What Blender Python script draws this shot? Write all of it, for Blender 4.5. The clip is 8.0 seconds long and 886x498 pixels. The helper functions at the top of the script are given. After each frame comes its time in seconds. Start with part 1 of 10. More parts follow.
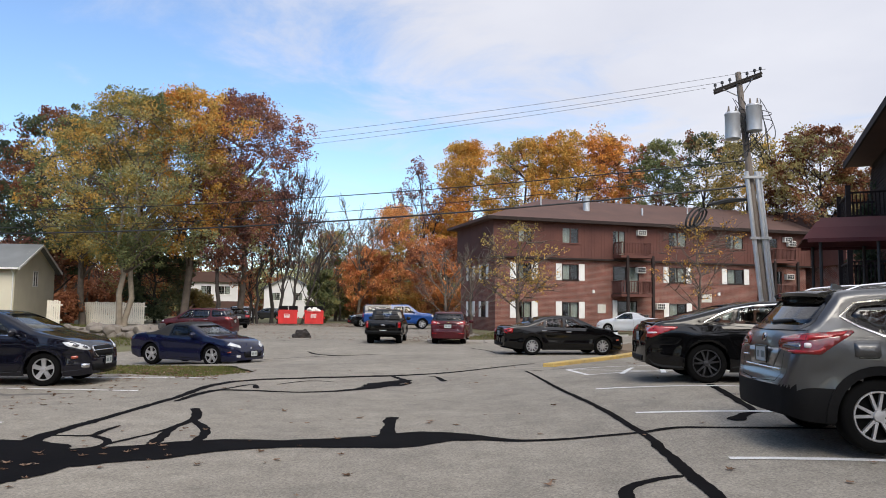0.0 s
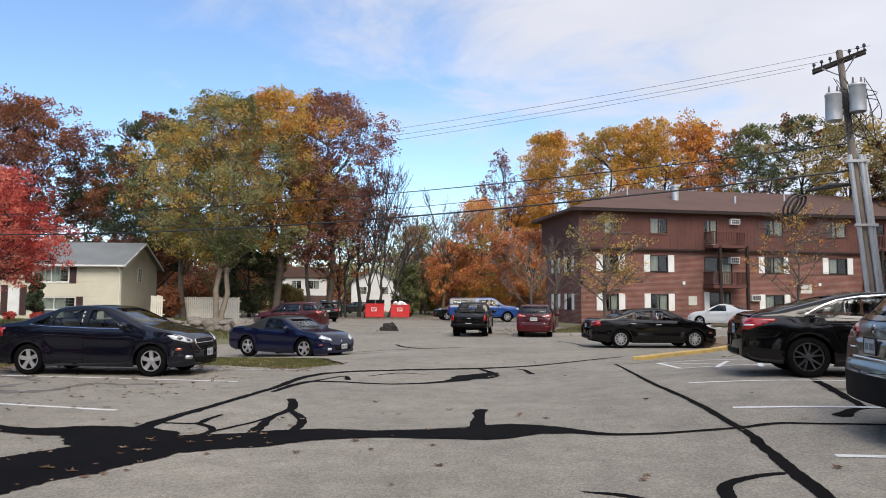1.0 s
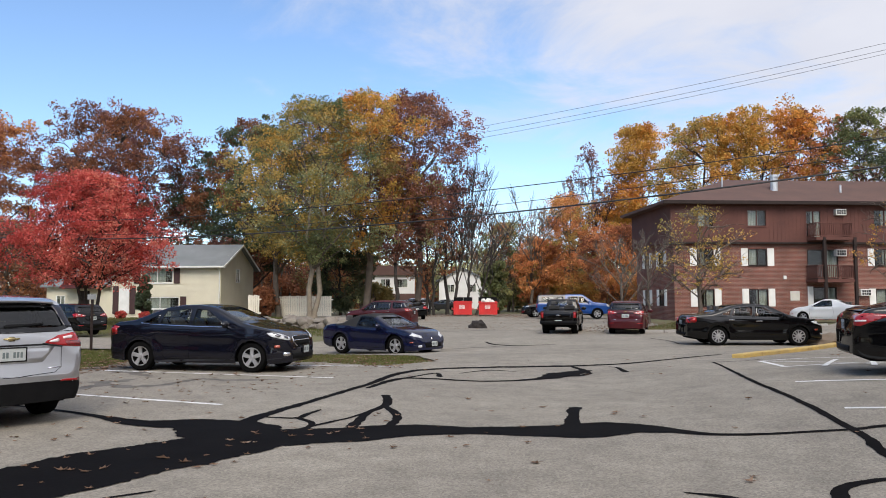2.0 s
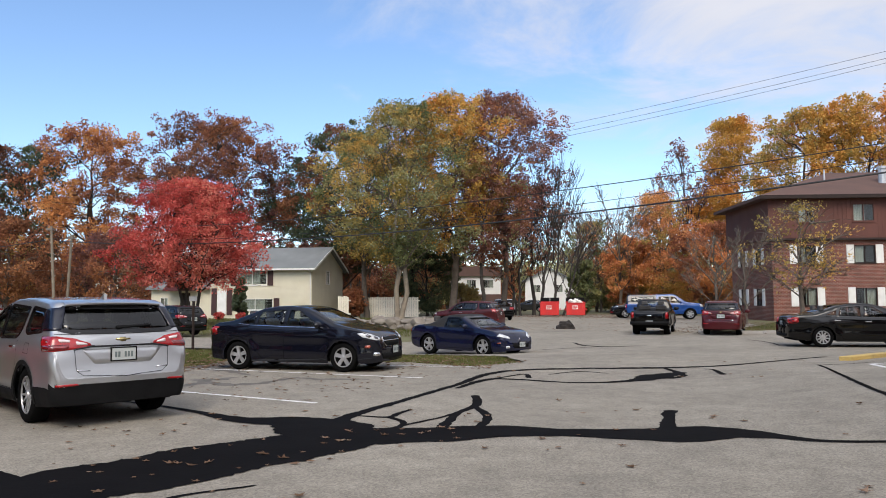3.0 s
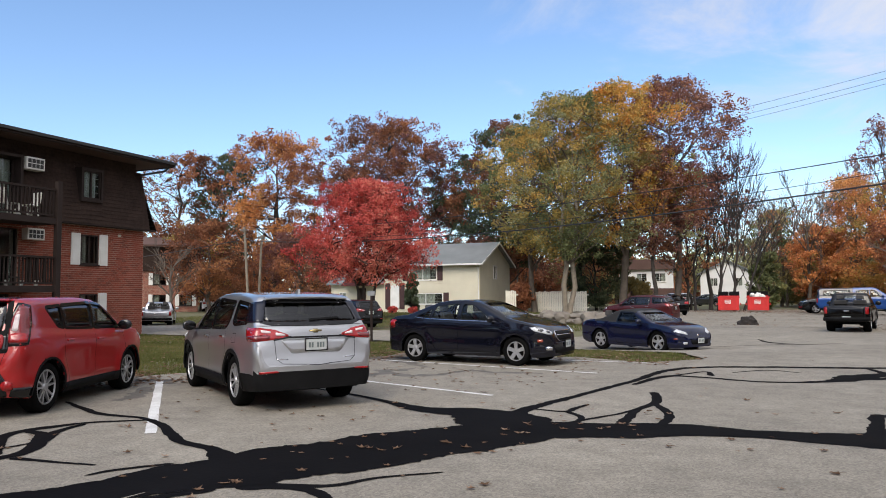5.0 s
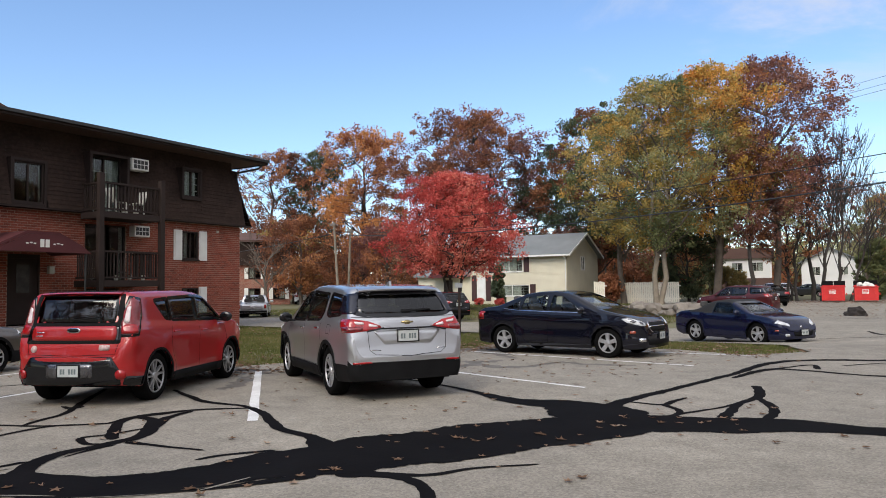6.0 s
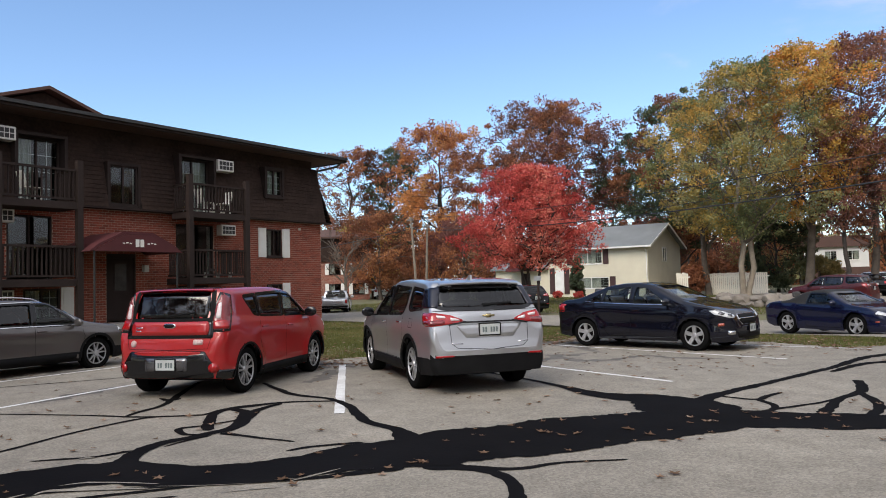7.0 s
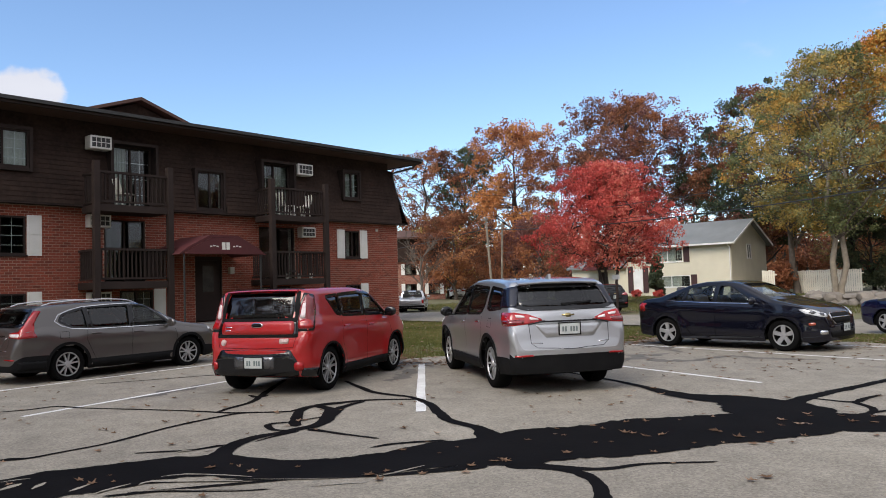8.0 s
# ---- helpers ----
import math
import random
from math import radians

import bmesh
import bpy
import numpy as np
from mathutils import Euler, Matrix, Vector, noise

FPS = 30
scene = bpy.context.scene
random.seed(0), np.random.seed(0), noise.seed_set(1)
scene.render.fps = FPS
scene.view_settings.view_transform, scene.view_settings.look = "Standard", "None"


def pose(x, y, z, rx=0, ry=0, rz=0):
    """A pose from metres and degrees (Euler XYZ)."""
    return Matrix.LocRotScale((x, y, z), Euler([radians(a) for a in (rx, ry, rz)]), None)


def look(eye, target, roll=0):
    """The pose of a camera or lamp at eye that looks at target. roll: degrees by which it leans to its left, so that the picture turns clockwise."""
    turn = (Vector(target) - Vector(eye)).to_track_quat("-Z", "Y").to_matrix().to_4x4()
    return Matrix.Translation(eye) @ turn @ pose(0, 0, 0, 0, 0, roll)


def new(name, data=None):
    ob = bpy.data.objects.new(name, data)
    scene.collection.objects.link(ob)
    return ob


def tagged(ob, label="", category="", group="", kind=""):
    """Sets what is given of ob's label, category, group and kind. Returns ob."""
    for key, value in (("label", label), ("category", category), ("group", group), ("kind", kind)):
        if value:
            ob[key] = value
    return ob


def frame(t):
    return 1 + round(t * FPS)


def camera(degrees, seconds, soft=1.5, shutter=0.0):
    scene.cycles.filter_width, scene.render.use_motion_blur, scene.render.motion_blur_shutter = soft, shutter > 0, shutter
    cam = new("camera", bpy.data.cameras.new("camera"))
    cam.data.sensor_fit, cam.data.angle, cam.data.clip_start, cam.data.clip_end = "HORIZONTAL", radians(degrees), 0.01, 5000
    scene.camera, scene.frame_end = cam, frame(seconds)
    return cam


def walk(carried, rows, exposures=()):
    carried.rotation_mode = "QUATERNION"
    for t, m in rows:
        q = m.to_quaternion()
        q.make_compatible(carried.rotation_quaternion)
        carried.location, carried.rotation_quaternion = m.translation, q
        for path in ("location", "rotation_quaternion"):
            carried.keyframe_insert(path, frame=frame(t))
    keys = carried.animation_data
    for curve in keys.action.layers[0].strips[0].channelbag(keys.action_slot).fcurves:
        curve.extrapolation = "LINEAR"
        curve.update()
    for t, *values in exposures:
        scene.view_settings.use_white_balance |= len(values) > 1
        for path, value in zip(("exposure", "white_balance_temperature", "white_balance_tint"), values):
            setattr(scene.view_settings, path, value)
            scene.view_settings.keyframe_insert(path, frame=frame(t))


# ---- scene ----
# The camera: a slow pan to the left, held at eye height
cam = camera(62.41, 8.0, soft=0.95)
PATH = [  # seconds, x, y, z, yaw, pitch, roll
    (0.0, 0.000, 0.000, 1.600, 0.000, 4.676, 0.668),
    (0.5, -0.022, -0.020, 1.599, 3.272, 4.361, 0.562),
    (1.0, -0.046, -0.043, 1.596, 6.550, 4.087, 0.342),
    (1.5, -0.076, -0.073, 1.596, 9.911, 3.917, 0.112),
    (3.0, -0.146, -0.073, 1.592, 19.995, 3.948, -0.312),
    (3.5, -0.166, -0.080, 1.594, 23.149, 3.927, -0.324),
    (4.0, -0.181, -0.114, 1.597, 26.243, 3.859, -0.327),
    (4.5, -0.202, -0.155, 1.595, 29.509, 3.772, -0.329),
    (6.0, -0.302, -0.192, 1.579, 39.594, 3.036, -0.776),
    (6.5, -0.339, -0.193, 1.576, 42.640, 2.782, -1.104),
    (7.0, -0.362, -0.212, 1.574, 45.575, 2.677, -1.471),
    (7.5, -0.366, -0.249, 1.579, 48.489, 2.712, -1.709),
    (8.0, -0.357, -0.289, 1.576, 51.409, 2.816, -1.814),
]


def view(x, y, z, yaw, pitch, roll):
    yaw, pitch = radians(yaw), radians(pitch)
    way = Vector((-math.sin(yaw) * math.cos(pitch), math.cos(yaw) * math.cos(pitch), math.sin(pitch)))
    return look((x, y, z), Vector((x, y, z)) + way, roll)


walk(cam, [(row[0], view(*row[1:])) for row in PATH])

# ---- daylight: a bright broken sky, the sun veiled by thin cloud ----
SUN_TURN, SUN_HEIGHT = 165.0, 44.0  # degrees: bearing of the sun, clockwise from +y, and its height
SUN_WAY = Vector((math.sin(radians(SUN_TURN)) * math.cos(radians(SUN_HEIGHT)), math.cos(radians(SUN_TURN)) * math.cos(radians(SUN_HEIGHT)), math.sin(radians(SUN_HEIGHT))))
world = bpy.data.worlds.new("daylight")
scene.world = world
world.use_nodes = True


def build_sky():
    nodes, links = world.node_tree.nodes, world.node_tree.links
    nodes.clear()
    out, back = nodes.new("ShaderNodeOutputWorld"), nodes.new("ShaderNodeBackground")
    sky = nodes.new("ShaderNodeTexSky")
    sky.sky_type, sky.sun_disc = "NISHITA", False
    sky.sun_elevation, sky.sun_rotation = radians(SUN_HEIGHT), radians(SUN_TURN)
    sky.air_density, sky.dust_density, sky.ozone_density = 1.0, 0.4, 2.2
    co, sep = nodes.new("ShaderNodeTexCoord"), nodes.new("ShaderNodeSeparateXYZ")
    links.new(co.outputs["Generated"], sep.inputs[0])

    def calc(op, a, b, c=None):
        n = nodes.new("ShaderNodeMath")
        n.operation = op
        for i, v in enumerate((a, b, c)):
            if v is None:
                continue
            if isinstance(v, (int, float)):
                n.inputs[i].default_value = v
            else:
                links.new(v, n.inputs[i])
        return n.outputs[0]

    # clouds lie on a flat layer: direction divided by its height
    lift = calc("MAXIMUM", calc("ADD", sep.outputs[2], 0.12), 0.05)
    flat = nodes.new("ShaderNodeCombineXYZ")
    links.new(calc("DIVIDE", sep.outputs[0], lift), flat.inputs[0])
    links.new(calc("DIVIDE", sep.outputs[1], lift), flat.inputs[1])
    puffs = nodes.new("ShaderNodeTexNoise")
    puffs.inputs["Scale"].default_value, puffs.inputs["Detail"].default_value = 1.5, 10.0
    puffs.inputs["Roughness"].default_value, puffs.inputs["Distortion"].default_value = 0.62, 0.5
    links.new(flat.outputs[0], puffs.inputs["Vector"])
    # the cloud bank covers the east (+x), reaches further over the higher one looks, and thins out to the west
    bank = calc("ADD", calc("MULTIPLY", sep.outputs[0], 0.70), calc("MULTIPLY", calc("MINIMUM", sep.outputs[2], 0.5), 1.05))
    bank = calc("ADD", bank, -0.17)
    amount = calc("ADD", puffs.outputs["Fac"], bank)
    near = nodes.new("ShaderNodeVectorMath")  # one small cumulus low in the west
    near.operation = "DISTANCE"
    near.inputs[1].default_value = (-0.962, 0.147, 0.231)
    links.new(co.outputs["Generated"], near.inputs[0])
    puff = nodes.new("ShaderNodeMapRange")
    puff.interpolation_type = "SMOOTHSTEP"
    puff.inputs["From Min"].default_value, puff.inputs["From Max"].default_value = 0.082, 0.045
    puff.inputs["To Max"].default_value = 0.95
    lump = nodes.new("ShaderNodeTexNoise")
    lump.inputs["Scale"].default_value, lump.inputs["Detail"].default_value = 24.0, 5.0
    links.new(co.outputs["Generated"], lump.inputs["Vector"])
    links.new(calc("ADD", near.outputs["Value"], calc("MULTIPLY", lump.outputs["Fac"], 0.04)), puff.inputs["Value"])
    amount = calc("ADD", amount, puff.outputs[0])
    veil = nodes.new("ShaderNodeMapRange")
    veil.interpolation_type = "SMOOTHSTEP"
    veil.inputs["From Min"].default_value, veil.inputs["From Max"].default_value = 0.42, 0.82
    links.new(amount, veil.inputs["Value"])
    # cloud tone: white tops, greyer thick parts
    thick = nodes.new("ShaderNodeTexNoise")
    thick.inputs["Scale"].default_value, thick.inputs["Detail"].default_value = 1.6, 6.0
    links.new(flat.outputs[0], thick.inputs["Vector"])
    tone = nodes.new("ShaderNodeMix")
    tone.data_type = "RGBA"
    tone.inputs["A"].default_value, tone.inputs["B"].default_value = (3.3, 3.4, 3.95, 1), (4.7, 4.7, 4.95, 1)
    links.new(thick.outputs["Fac"], tone.inputs["Factor"])
    # the veiled sun lights up the cloud round it, behind the walk
    towards = nodes.new("ShaderNodeVectorMath")
    towards.operation = "DOT_PRODUCT"
    towards.inputs[1].default_value = SUN_WAY
    links.new(co.outputs["Generated"], towards.inputs[0])
    glow = calc("MULTIPLY_ADD", calc("POWER", calc("MAXIMUM", towards.outputs["Value"], 0.0), 5.0), 2.6, 1.0)
    bright = nodes.new("ShaderNodeVectorMath")
    bright.operation = "SCALE"
    links.new(tone.outputs["Result"], bright.inputs[0])
    links.new(glow, bright.inputs["Scale"])
    mix = nodes.new("ShaderNodeMix")
    mix.data_type = "RGBA"
    links.new(calc("MULTIPLY", veil.outputs[0], 0.95), mix.inputs["Factor"])
    blue = nodes.new("ShaderNodeMix")  # clear, washed autumn air
    blue.data_type, blue.blend_type = "RGBA", "MULTIPLY"
    blue.inputs["Factor"].default_value, blue.inputs["B"].default_value = 1.0, (0.935, 1.0, 1.08, 1)
    links.new(sky.outputs[0], blue.inputs["A"])
    links.new(blue.outputs["Result"], mix.inputs["A"])
    links.new(bright.outputs["Vector"], mix.inputs["B"])
    links.new(mix.outputs["Result"], back.inputs["Color"])
    back.inputs["Strength"].default_value = 0.124
    links.new(back.outputs[0], out.inputs[0])


build_sky()
sun = new("sun", bpy.data.lights.new("sun", "SUN"))
sun.data.energy, sun.data.angle, sun.data.color = 1.3, radians(30), (1.0, 0.90, 0.75)
sun.matrix_world = look(SUN_WAY * 50, (0, 0, 0))
scene.view_settings.exposure = 0.68

# ---- materials ----
MATS = {}


def surface(name, base, dark=None, scale=3.0, fine=40.0, rough=0.7, bump=0.1, metal=0.0, fine_mix=0.35, coat=0.0, spec=0.5, spread=0.5, per="object"):
    """A plain material with colour that wanders at two scales, and a fine relief."""
    if name in MATS:
        return MATS[name]
    m = bpy.data.materials.new(name)
    m.use_nodes = True
    nodes, links = m.node_tree.nodes, m.node_tree.links
    b = nodes["Principled BSDF"]
    dark = dark or tuple(c * 0.72 for c in base)
    co = nodes.new("ShaderNodeTexCoord")
    big, small, ramp, mix = nodes.new("ShaderNodeTexNoise"), nodes.new("ShaderNodeTexNoise"), nodes.new("ShaderNodeMapRange"), nodes.new("ShaderNodeMix")
    big.inputs["Scale"].default_value, big.inputs["Detail"].default_value = scale, 5
    small.inputs["Scale"].default_value, small.inputs["Detail"].default_value = fine, 3
    for n in (big, small):
        links.new(co.outputs["Object"], n.inputs["Vector"])
    add = nodes.new("ShaderNodeMath")
    add.operation = "MULTIPLY_ADD"
    add.inputs[1].default_value = fine_mix
    links.new(small.outputs["Fac"], add.inputs[0])
    links.new(big.outputs["Fac"], add.inputs[2])
    mid = 0.5 + fine_mix * 0.5
    ramp.inputs["From Min"].default_value, ramp.inputs["From Max"].default_value = mid - spread * 0.5, mid + spread * 0.5
    links.new(add.outputs[0], ramp.inputs["Value"])
    mix.data_type = "RGBA"
    mix.inputs["A"].default_value, mix.inputs["B"].default_value = (*dark, 1), (*base, 1)
    links.new(ramp.outputs[0], mix.inputs["Factor"])
    links.new(mix.outputs["Result"], b.inputs["Base Color"])
    b.inputs["Roughness"].default_value, b.inputs["Metallic"].default_value = rough, metal
    b.inputs["Coat Weight"].default_value, b.inputs["Coat Roughness"].default_value = coat, 0.04
    b.inputs["Specular IOR Level"].default_value = spec
    if bump:
        bn = nodes.new("ShaderNodeBump")
        bn.inputs["Strength"].default_value, bn.inputs["Distance"].default_value = bump, 0.01
        links.new(small.outputs["Fac"], bn.inputs["Height"])
        links.new(bn.outputs[0], b.inputs["Normal"])
    MATS[name] = m
    return m


def brick_material(name, one, two, mortar, course=0.085, length=0.225, joint=0.012):
    """Running-bond brickwork on upright walls; the wall's own x runs along it."""
    if name in MATS:
        return MATS[name]
    m = surface(name, one, two, scale=1.2, fine=30, rough=0.9, bump=0.0)
    nodes, links = m.node_tree.nodes, m.node_tree.links
    b = nodes["Principled BSDF"]
    co, sep, com, add = nodes.new("ShaderNodeTexCoord"), nodes.new("ShaderNodeSeparateXYZ"), nodes.new("ShaderNodeCombineXYZ"), nodes.new("ShaderNodeMath")
    links.new(co.outputs["Object"], sep.inputs[0])
    add.operation = "ADD"
    links.new(sep.outputs[0], add.inputs[0])
    links.new(sep.outputs[1], add.inputs[1])
    links.new(add.outputs[0], com.inputs[0])
    links.new(sep.outputs[2], com.inputs[1])
    tex = nodes.new("ShaderNodeTexBrick")
    tex.inputs["Scale"].default_value = 1.0
    tex.inputs["Brick Width"].default_value, tex.inputs["Row Height"].default_value = length, course
    tex.inputs["Mortar Size"].default_value, tex.inputs["Mortar Smooth"].default_value = joint, 0.1
    tex.inputs["Color1"].default_value, tex.inputs["Color2"].default_value, tex.inputs["Mortar"].default_value = (*one, 1), (*two, 1), (*mortar, 1)
    links.new(com.outputs[0], tex.inputs["Vector"])
    wear = nodes.new("ShaderNodeMix")
    wear.data_type, wear.blend_type = "RGBA", "MULTIPLY"
    stain = nodes.new("ShaderNodeTexNoise")
    stain.inputs["Scale"].default_value, stain.inputs["Detail"].default_value = 0.9, 6
    links.new(co.outputs["Object"], stain.inputs["Vector"])
    ramp = nodes.new("ShaderNodeMapRange")
    ramp.inputs["From Min"].default_value, ramp.inputs["From Max"].default_value = 0.3, 0.7
    ramp.inputs["To Min"].default_value, ramp.inputs["To Max"].default_value = 0.68, 1.15
    links.new(stain.outputs["Fac"], ramp.inputs["Value"])
    grey = nodes.new("ShaderNodeCombineColor")
    for i in range(3):
        links.new(ramp.outputs[0], grey.inputs[i])
    wear.inputs["Factor"].default_value = 1.0
    links.new(tex.outputs["Color"], wear.inputs["A"])
    links.new(grey.outputs[0], wear.inputs["B"])
    links.new(wear.outputs["Result"], b.inputs["Base Color"])
    bn = nodes.new("ShaderNodeBump")
    bn.invert = True
    bn.inputs["Strength"].default_value, bn.inputs["Distance"].default_value = 0.6, 0.006
    links.new(tex.outputs["Fac"], bn.inputs["Height"])
    links.new(bn.outputs[0], b.inputs["Normal"])
    return m


def glass_material(name, tint=(0.5, 0.55, 0.55), floor=0.05):
    """A thin pane: clear or tinted, with gloss that grows towards grazing angles."""
    if name in MATS:
        return MATS[name]
    m = bpy.data.materials.new(name)
    m.use_nodes = True
    nodes, links = m.node_tree.nodes, m.node_tree.links
    nodes.clear()
    out, mix, clear, gloss, face, power, gain = (nodes.new("ShaderNode" + k) for k in ("OutputMaterial", "MixShader", "BsdfTransparent", "BsdfGlossy", "LayerWeight", "Math", "Math"))
    clear.inputs[0].default_value = (*tint, 1)
    gloss.inputs["Roughness"].default_value = 0.02
    face.inputs["Blend"].default_value = 0.5
    power.operation, gain.operation = "POWER", "MULTIPLY_ADD"
    power.inputs[1].default_value, gain.inputs[1].default_value, gain.inputs[2].default_value = 4.0, 0.9, floor
    links.new(face.outputs["Facing"], power.inputs[0])
    links.new(power.outputs[0], gain.inputs[0])
    links.new(gain.outputs[0], mix.inputs[0])
    links.new(clear.outputs[0], mix.inputs[1])
    links.new(gloss.outputs[0], mix.inputs[2])
    links.new(mix.outputs[0], out.inputs[0])
    MATS[name] = m
    return m


def leaf_material(name, colours, patch=0.25, seed=0.0):
    """Autumn leaves: the colour changes from patch to patch of the crown and from leaf to leaf."""
    if name in MATS:
        return MATS[name]
    m = bpy.data.materials.new(name)
    m.use_nodes = True
    nodes, links = m.node_tree.nodes, m.node_tree.links
    nodes.clear()
    out, mix, front, thru = (nodes.new("ShaderNode" + k) for k in ("OutputMaterial", "MixShader", "BsdfDiffuse", "BsdfTranslucent"))
    co, patchy, geo, ramp, add = (nodes.new("ShaderNode" + k) for k in ("TexCoord", "TexNoise", "NewGeometry", "ValToRGB", "Math"))
    patchy.noise_dimensions = "4D"
    patchy.inputs["W"].default_value = seed
    patchy.inputs["Scale"].default_value, patchy.inputs["Detail"].default_value = patch, 3
    links.new(co.outputs["Object"], patchy.inputs["Vector"])
    add.operation = "MULTIPLY_ADD"
    add.inputs[1].default_value = 0.45
    links.new(geo.outputs["Random Per Island"], add.inputs[0])
    wide = nodes.new("ShaderNodeMapRange")
    wide.inputs["From Min"].default_value, wide.inputs["From Max"].default_value = 0.3, 0.7
    wide.inputs["To Min"].default_value, wide.inputs["To Max"].default_value = -0.1, 0.65
    links.new(patchy.outputs["Fac"], wide.inputs["Value"])
    links.new(wide.outputs[0], add.inputs[2])
    links.new(add.outputs[0], ramp.inputs[0])
    e = ramp.color_ramp.elements
    while len(e) < len(colours):
        e.new(0.5)
    for i, c in enumerate(colours):
        e[i].position, e[i].color = i / (len(colours) - 1), (*c, 1)
    for s in (front, thru):
        links.new(ramp.outputs[0], s.inputs["Color"])
    mix.inputs[0].default_value = 0.36
    links.new(front.outputs[0], mix.inputs[1])
    links.new(thru.outputs[0], mix.inputs[2])
    links.new(mix.outputs[0], out.inputs[0])
    MATS[name] = m
    return m


def asphalt_material():
    """Old grey asphalt: light stone grains in it, darker worn lanes and oil in the stalls."""
    m = surface("asphalt", (0.292, 0.262, 0.212), (0.202, 0.181, 0.148), scale=0.35, fine=90, rough=0.92, bump=0.0, fine_mix=0.25, spread=0.5)
    nodes, links = m.node_tree.nodes, m.node_tree.links
    b = nodes["Principled BSDF"]
    mix_out = b.inputs["Base Color"].links[0].from_socket
    co = nodes.new("ShaderNodeTexCoord")
    grain = nodes.new("ShaderNodeTexVoronoi")
    grain.inputs["Scale"].default_value = 55
    links.new(co.outputs["Object"], grain.inputs["Vector"])
    speck = nodes.new("ShaderNodeMapRange")
    speck.inputs["From Min"].default_value, speck.inputs["From Max"].default_value = 0.0, 1.0
    speck.inputs["To Min"].default_value, speck.inputs["To Max"].default_value = 0.66, 1.30
    links.new(grain.outputs["Color"], speck.inputs["Value"])
    mottle = nodes.new("ShaderNodeTexNoise")
    mottle.inputs["Scale"].default_value, mottle.inputs["Detail"].default_value, mottle.inputs["Roughness"].default_value = 2.2, 8, 0.65
    links.new(co.outputs["Object"], mottle.inputs["Vector"])
    wide = nodes.new("ShaderNodeMapRange")
    wide.inputs["From Min"].default_value, wide.inputs["From Max"].default_value = 0.32, 0.68
    wide.inputs["To Min"].default_value, wide.inputs["To Max"].default_value = 0.80, 1.13
    links.new(mottle.outputs["Fac"], wide.inputs["Value"])
    both = nodes.new("ShaderNodeMath")
    both.operation = "MULTIPLY"
    links.new(speck.outputs[0], both.inputs[0])
    links.new(wide.outputs[0], both.inputs[1])
    scaled = nodes.new("ShaderNodeVectorMath")
    scaled.operation = "SCALE"
    links.new(mix_out, scaled.inputs[0])
    links.new(both.outputs[0], scaled.inputs["Scale"])
    links.new(scaled.outputs[0], b.inputs["Base Color"])
    bn = nodes.new("ShaderNodeBump")
    bn.inputs["Strength"].default_value, bn.inputs["Distance"].default_value = 0.5, 0.006
    links.new(grain.outputs["Distance"], bn.inputs["Height"])
    links.new(bn.outputs[0], b.inputs["Normal"])
    return m


ASPHALT = asphalt_material()
TAR = surface("tar_seal", (0.0080, 0.0073, 0.0076), (0.0045, 0.0042, 0.0045), scale=1.5, fine=25, rough=0.85, bump=0.15, spec=0.04)
STAINED = surface("stained_asphalt", (0.150, 0.136, 0.118), (0.085, 0.078, 0.069), scale=3.0, fine=70, rough=0.9, bump=0.3, fine_mix=0.8)
PAINT_WHITE = surface("road_paint", (0.76, 0.76, 0.74), (0.52, 0.51, 0.49), scale=2.5, fine=60, rough=0.8, bump=0.1, fine_mix=0.8)
PAINT_YELLOW = surface("yellow_paint", (0.62, 0.42, 0.11), (0.36, 0.27, 0.12), scale=2.0, fine=50, rough=0.8, bump=0.1, fine_mix=0.8)
GRASS_SOIL = surface("grass_soil", (0.135, 0.135, 0.055), (0.105, 0.088, 0.050), scale=0.5, fine=18, rough=0.95, bump=0.4)
DIRT = surface("dirt", (0.25, 0.20, 0.15), (0.15, 0.115, 0.085), scale=0.8, fine=30, rough=0.95, bump=0.3)
CONCRETE = surface("concrete", (0.42, 0.40, 0.37), (0.30, 0.28, 0.26), scale=1.0, fine=40, rough=0.9, bump=0.15)
BRICK_LEFT = brick_material("red_brick", (0.285, 0.068, 0.040), (0.170, 0.042, 0.028), (0.40, 0.27, 0.20))
BRICK_RIGHT = brick_material("dark_red_brick", (0.205, 0.058, 0.036), (0.120, 0.036, 0.024), (0.31, 0.215, 0.175), course=0.095, length=0.26)
MORTAR = surface("mortar", (0.44, 0.30, 0.23), (0.31, 0.20, 0.15), scale=0.9, fine=30, rough=0.95, bump=0.2)
DIM_PANE = surface("dim_door_pane", (0.06, 0.06, 0.055), (0.03, 0.03, 0.03), scale=3, fine=30, rough=0.2, bump=0.0)
BRUSH = surface("dead_brush", (0.030, 0.024, 0.020), (0.014, 0.011, 0.010), scale=3, fine=25, rough=0.95, bump=0.8)


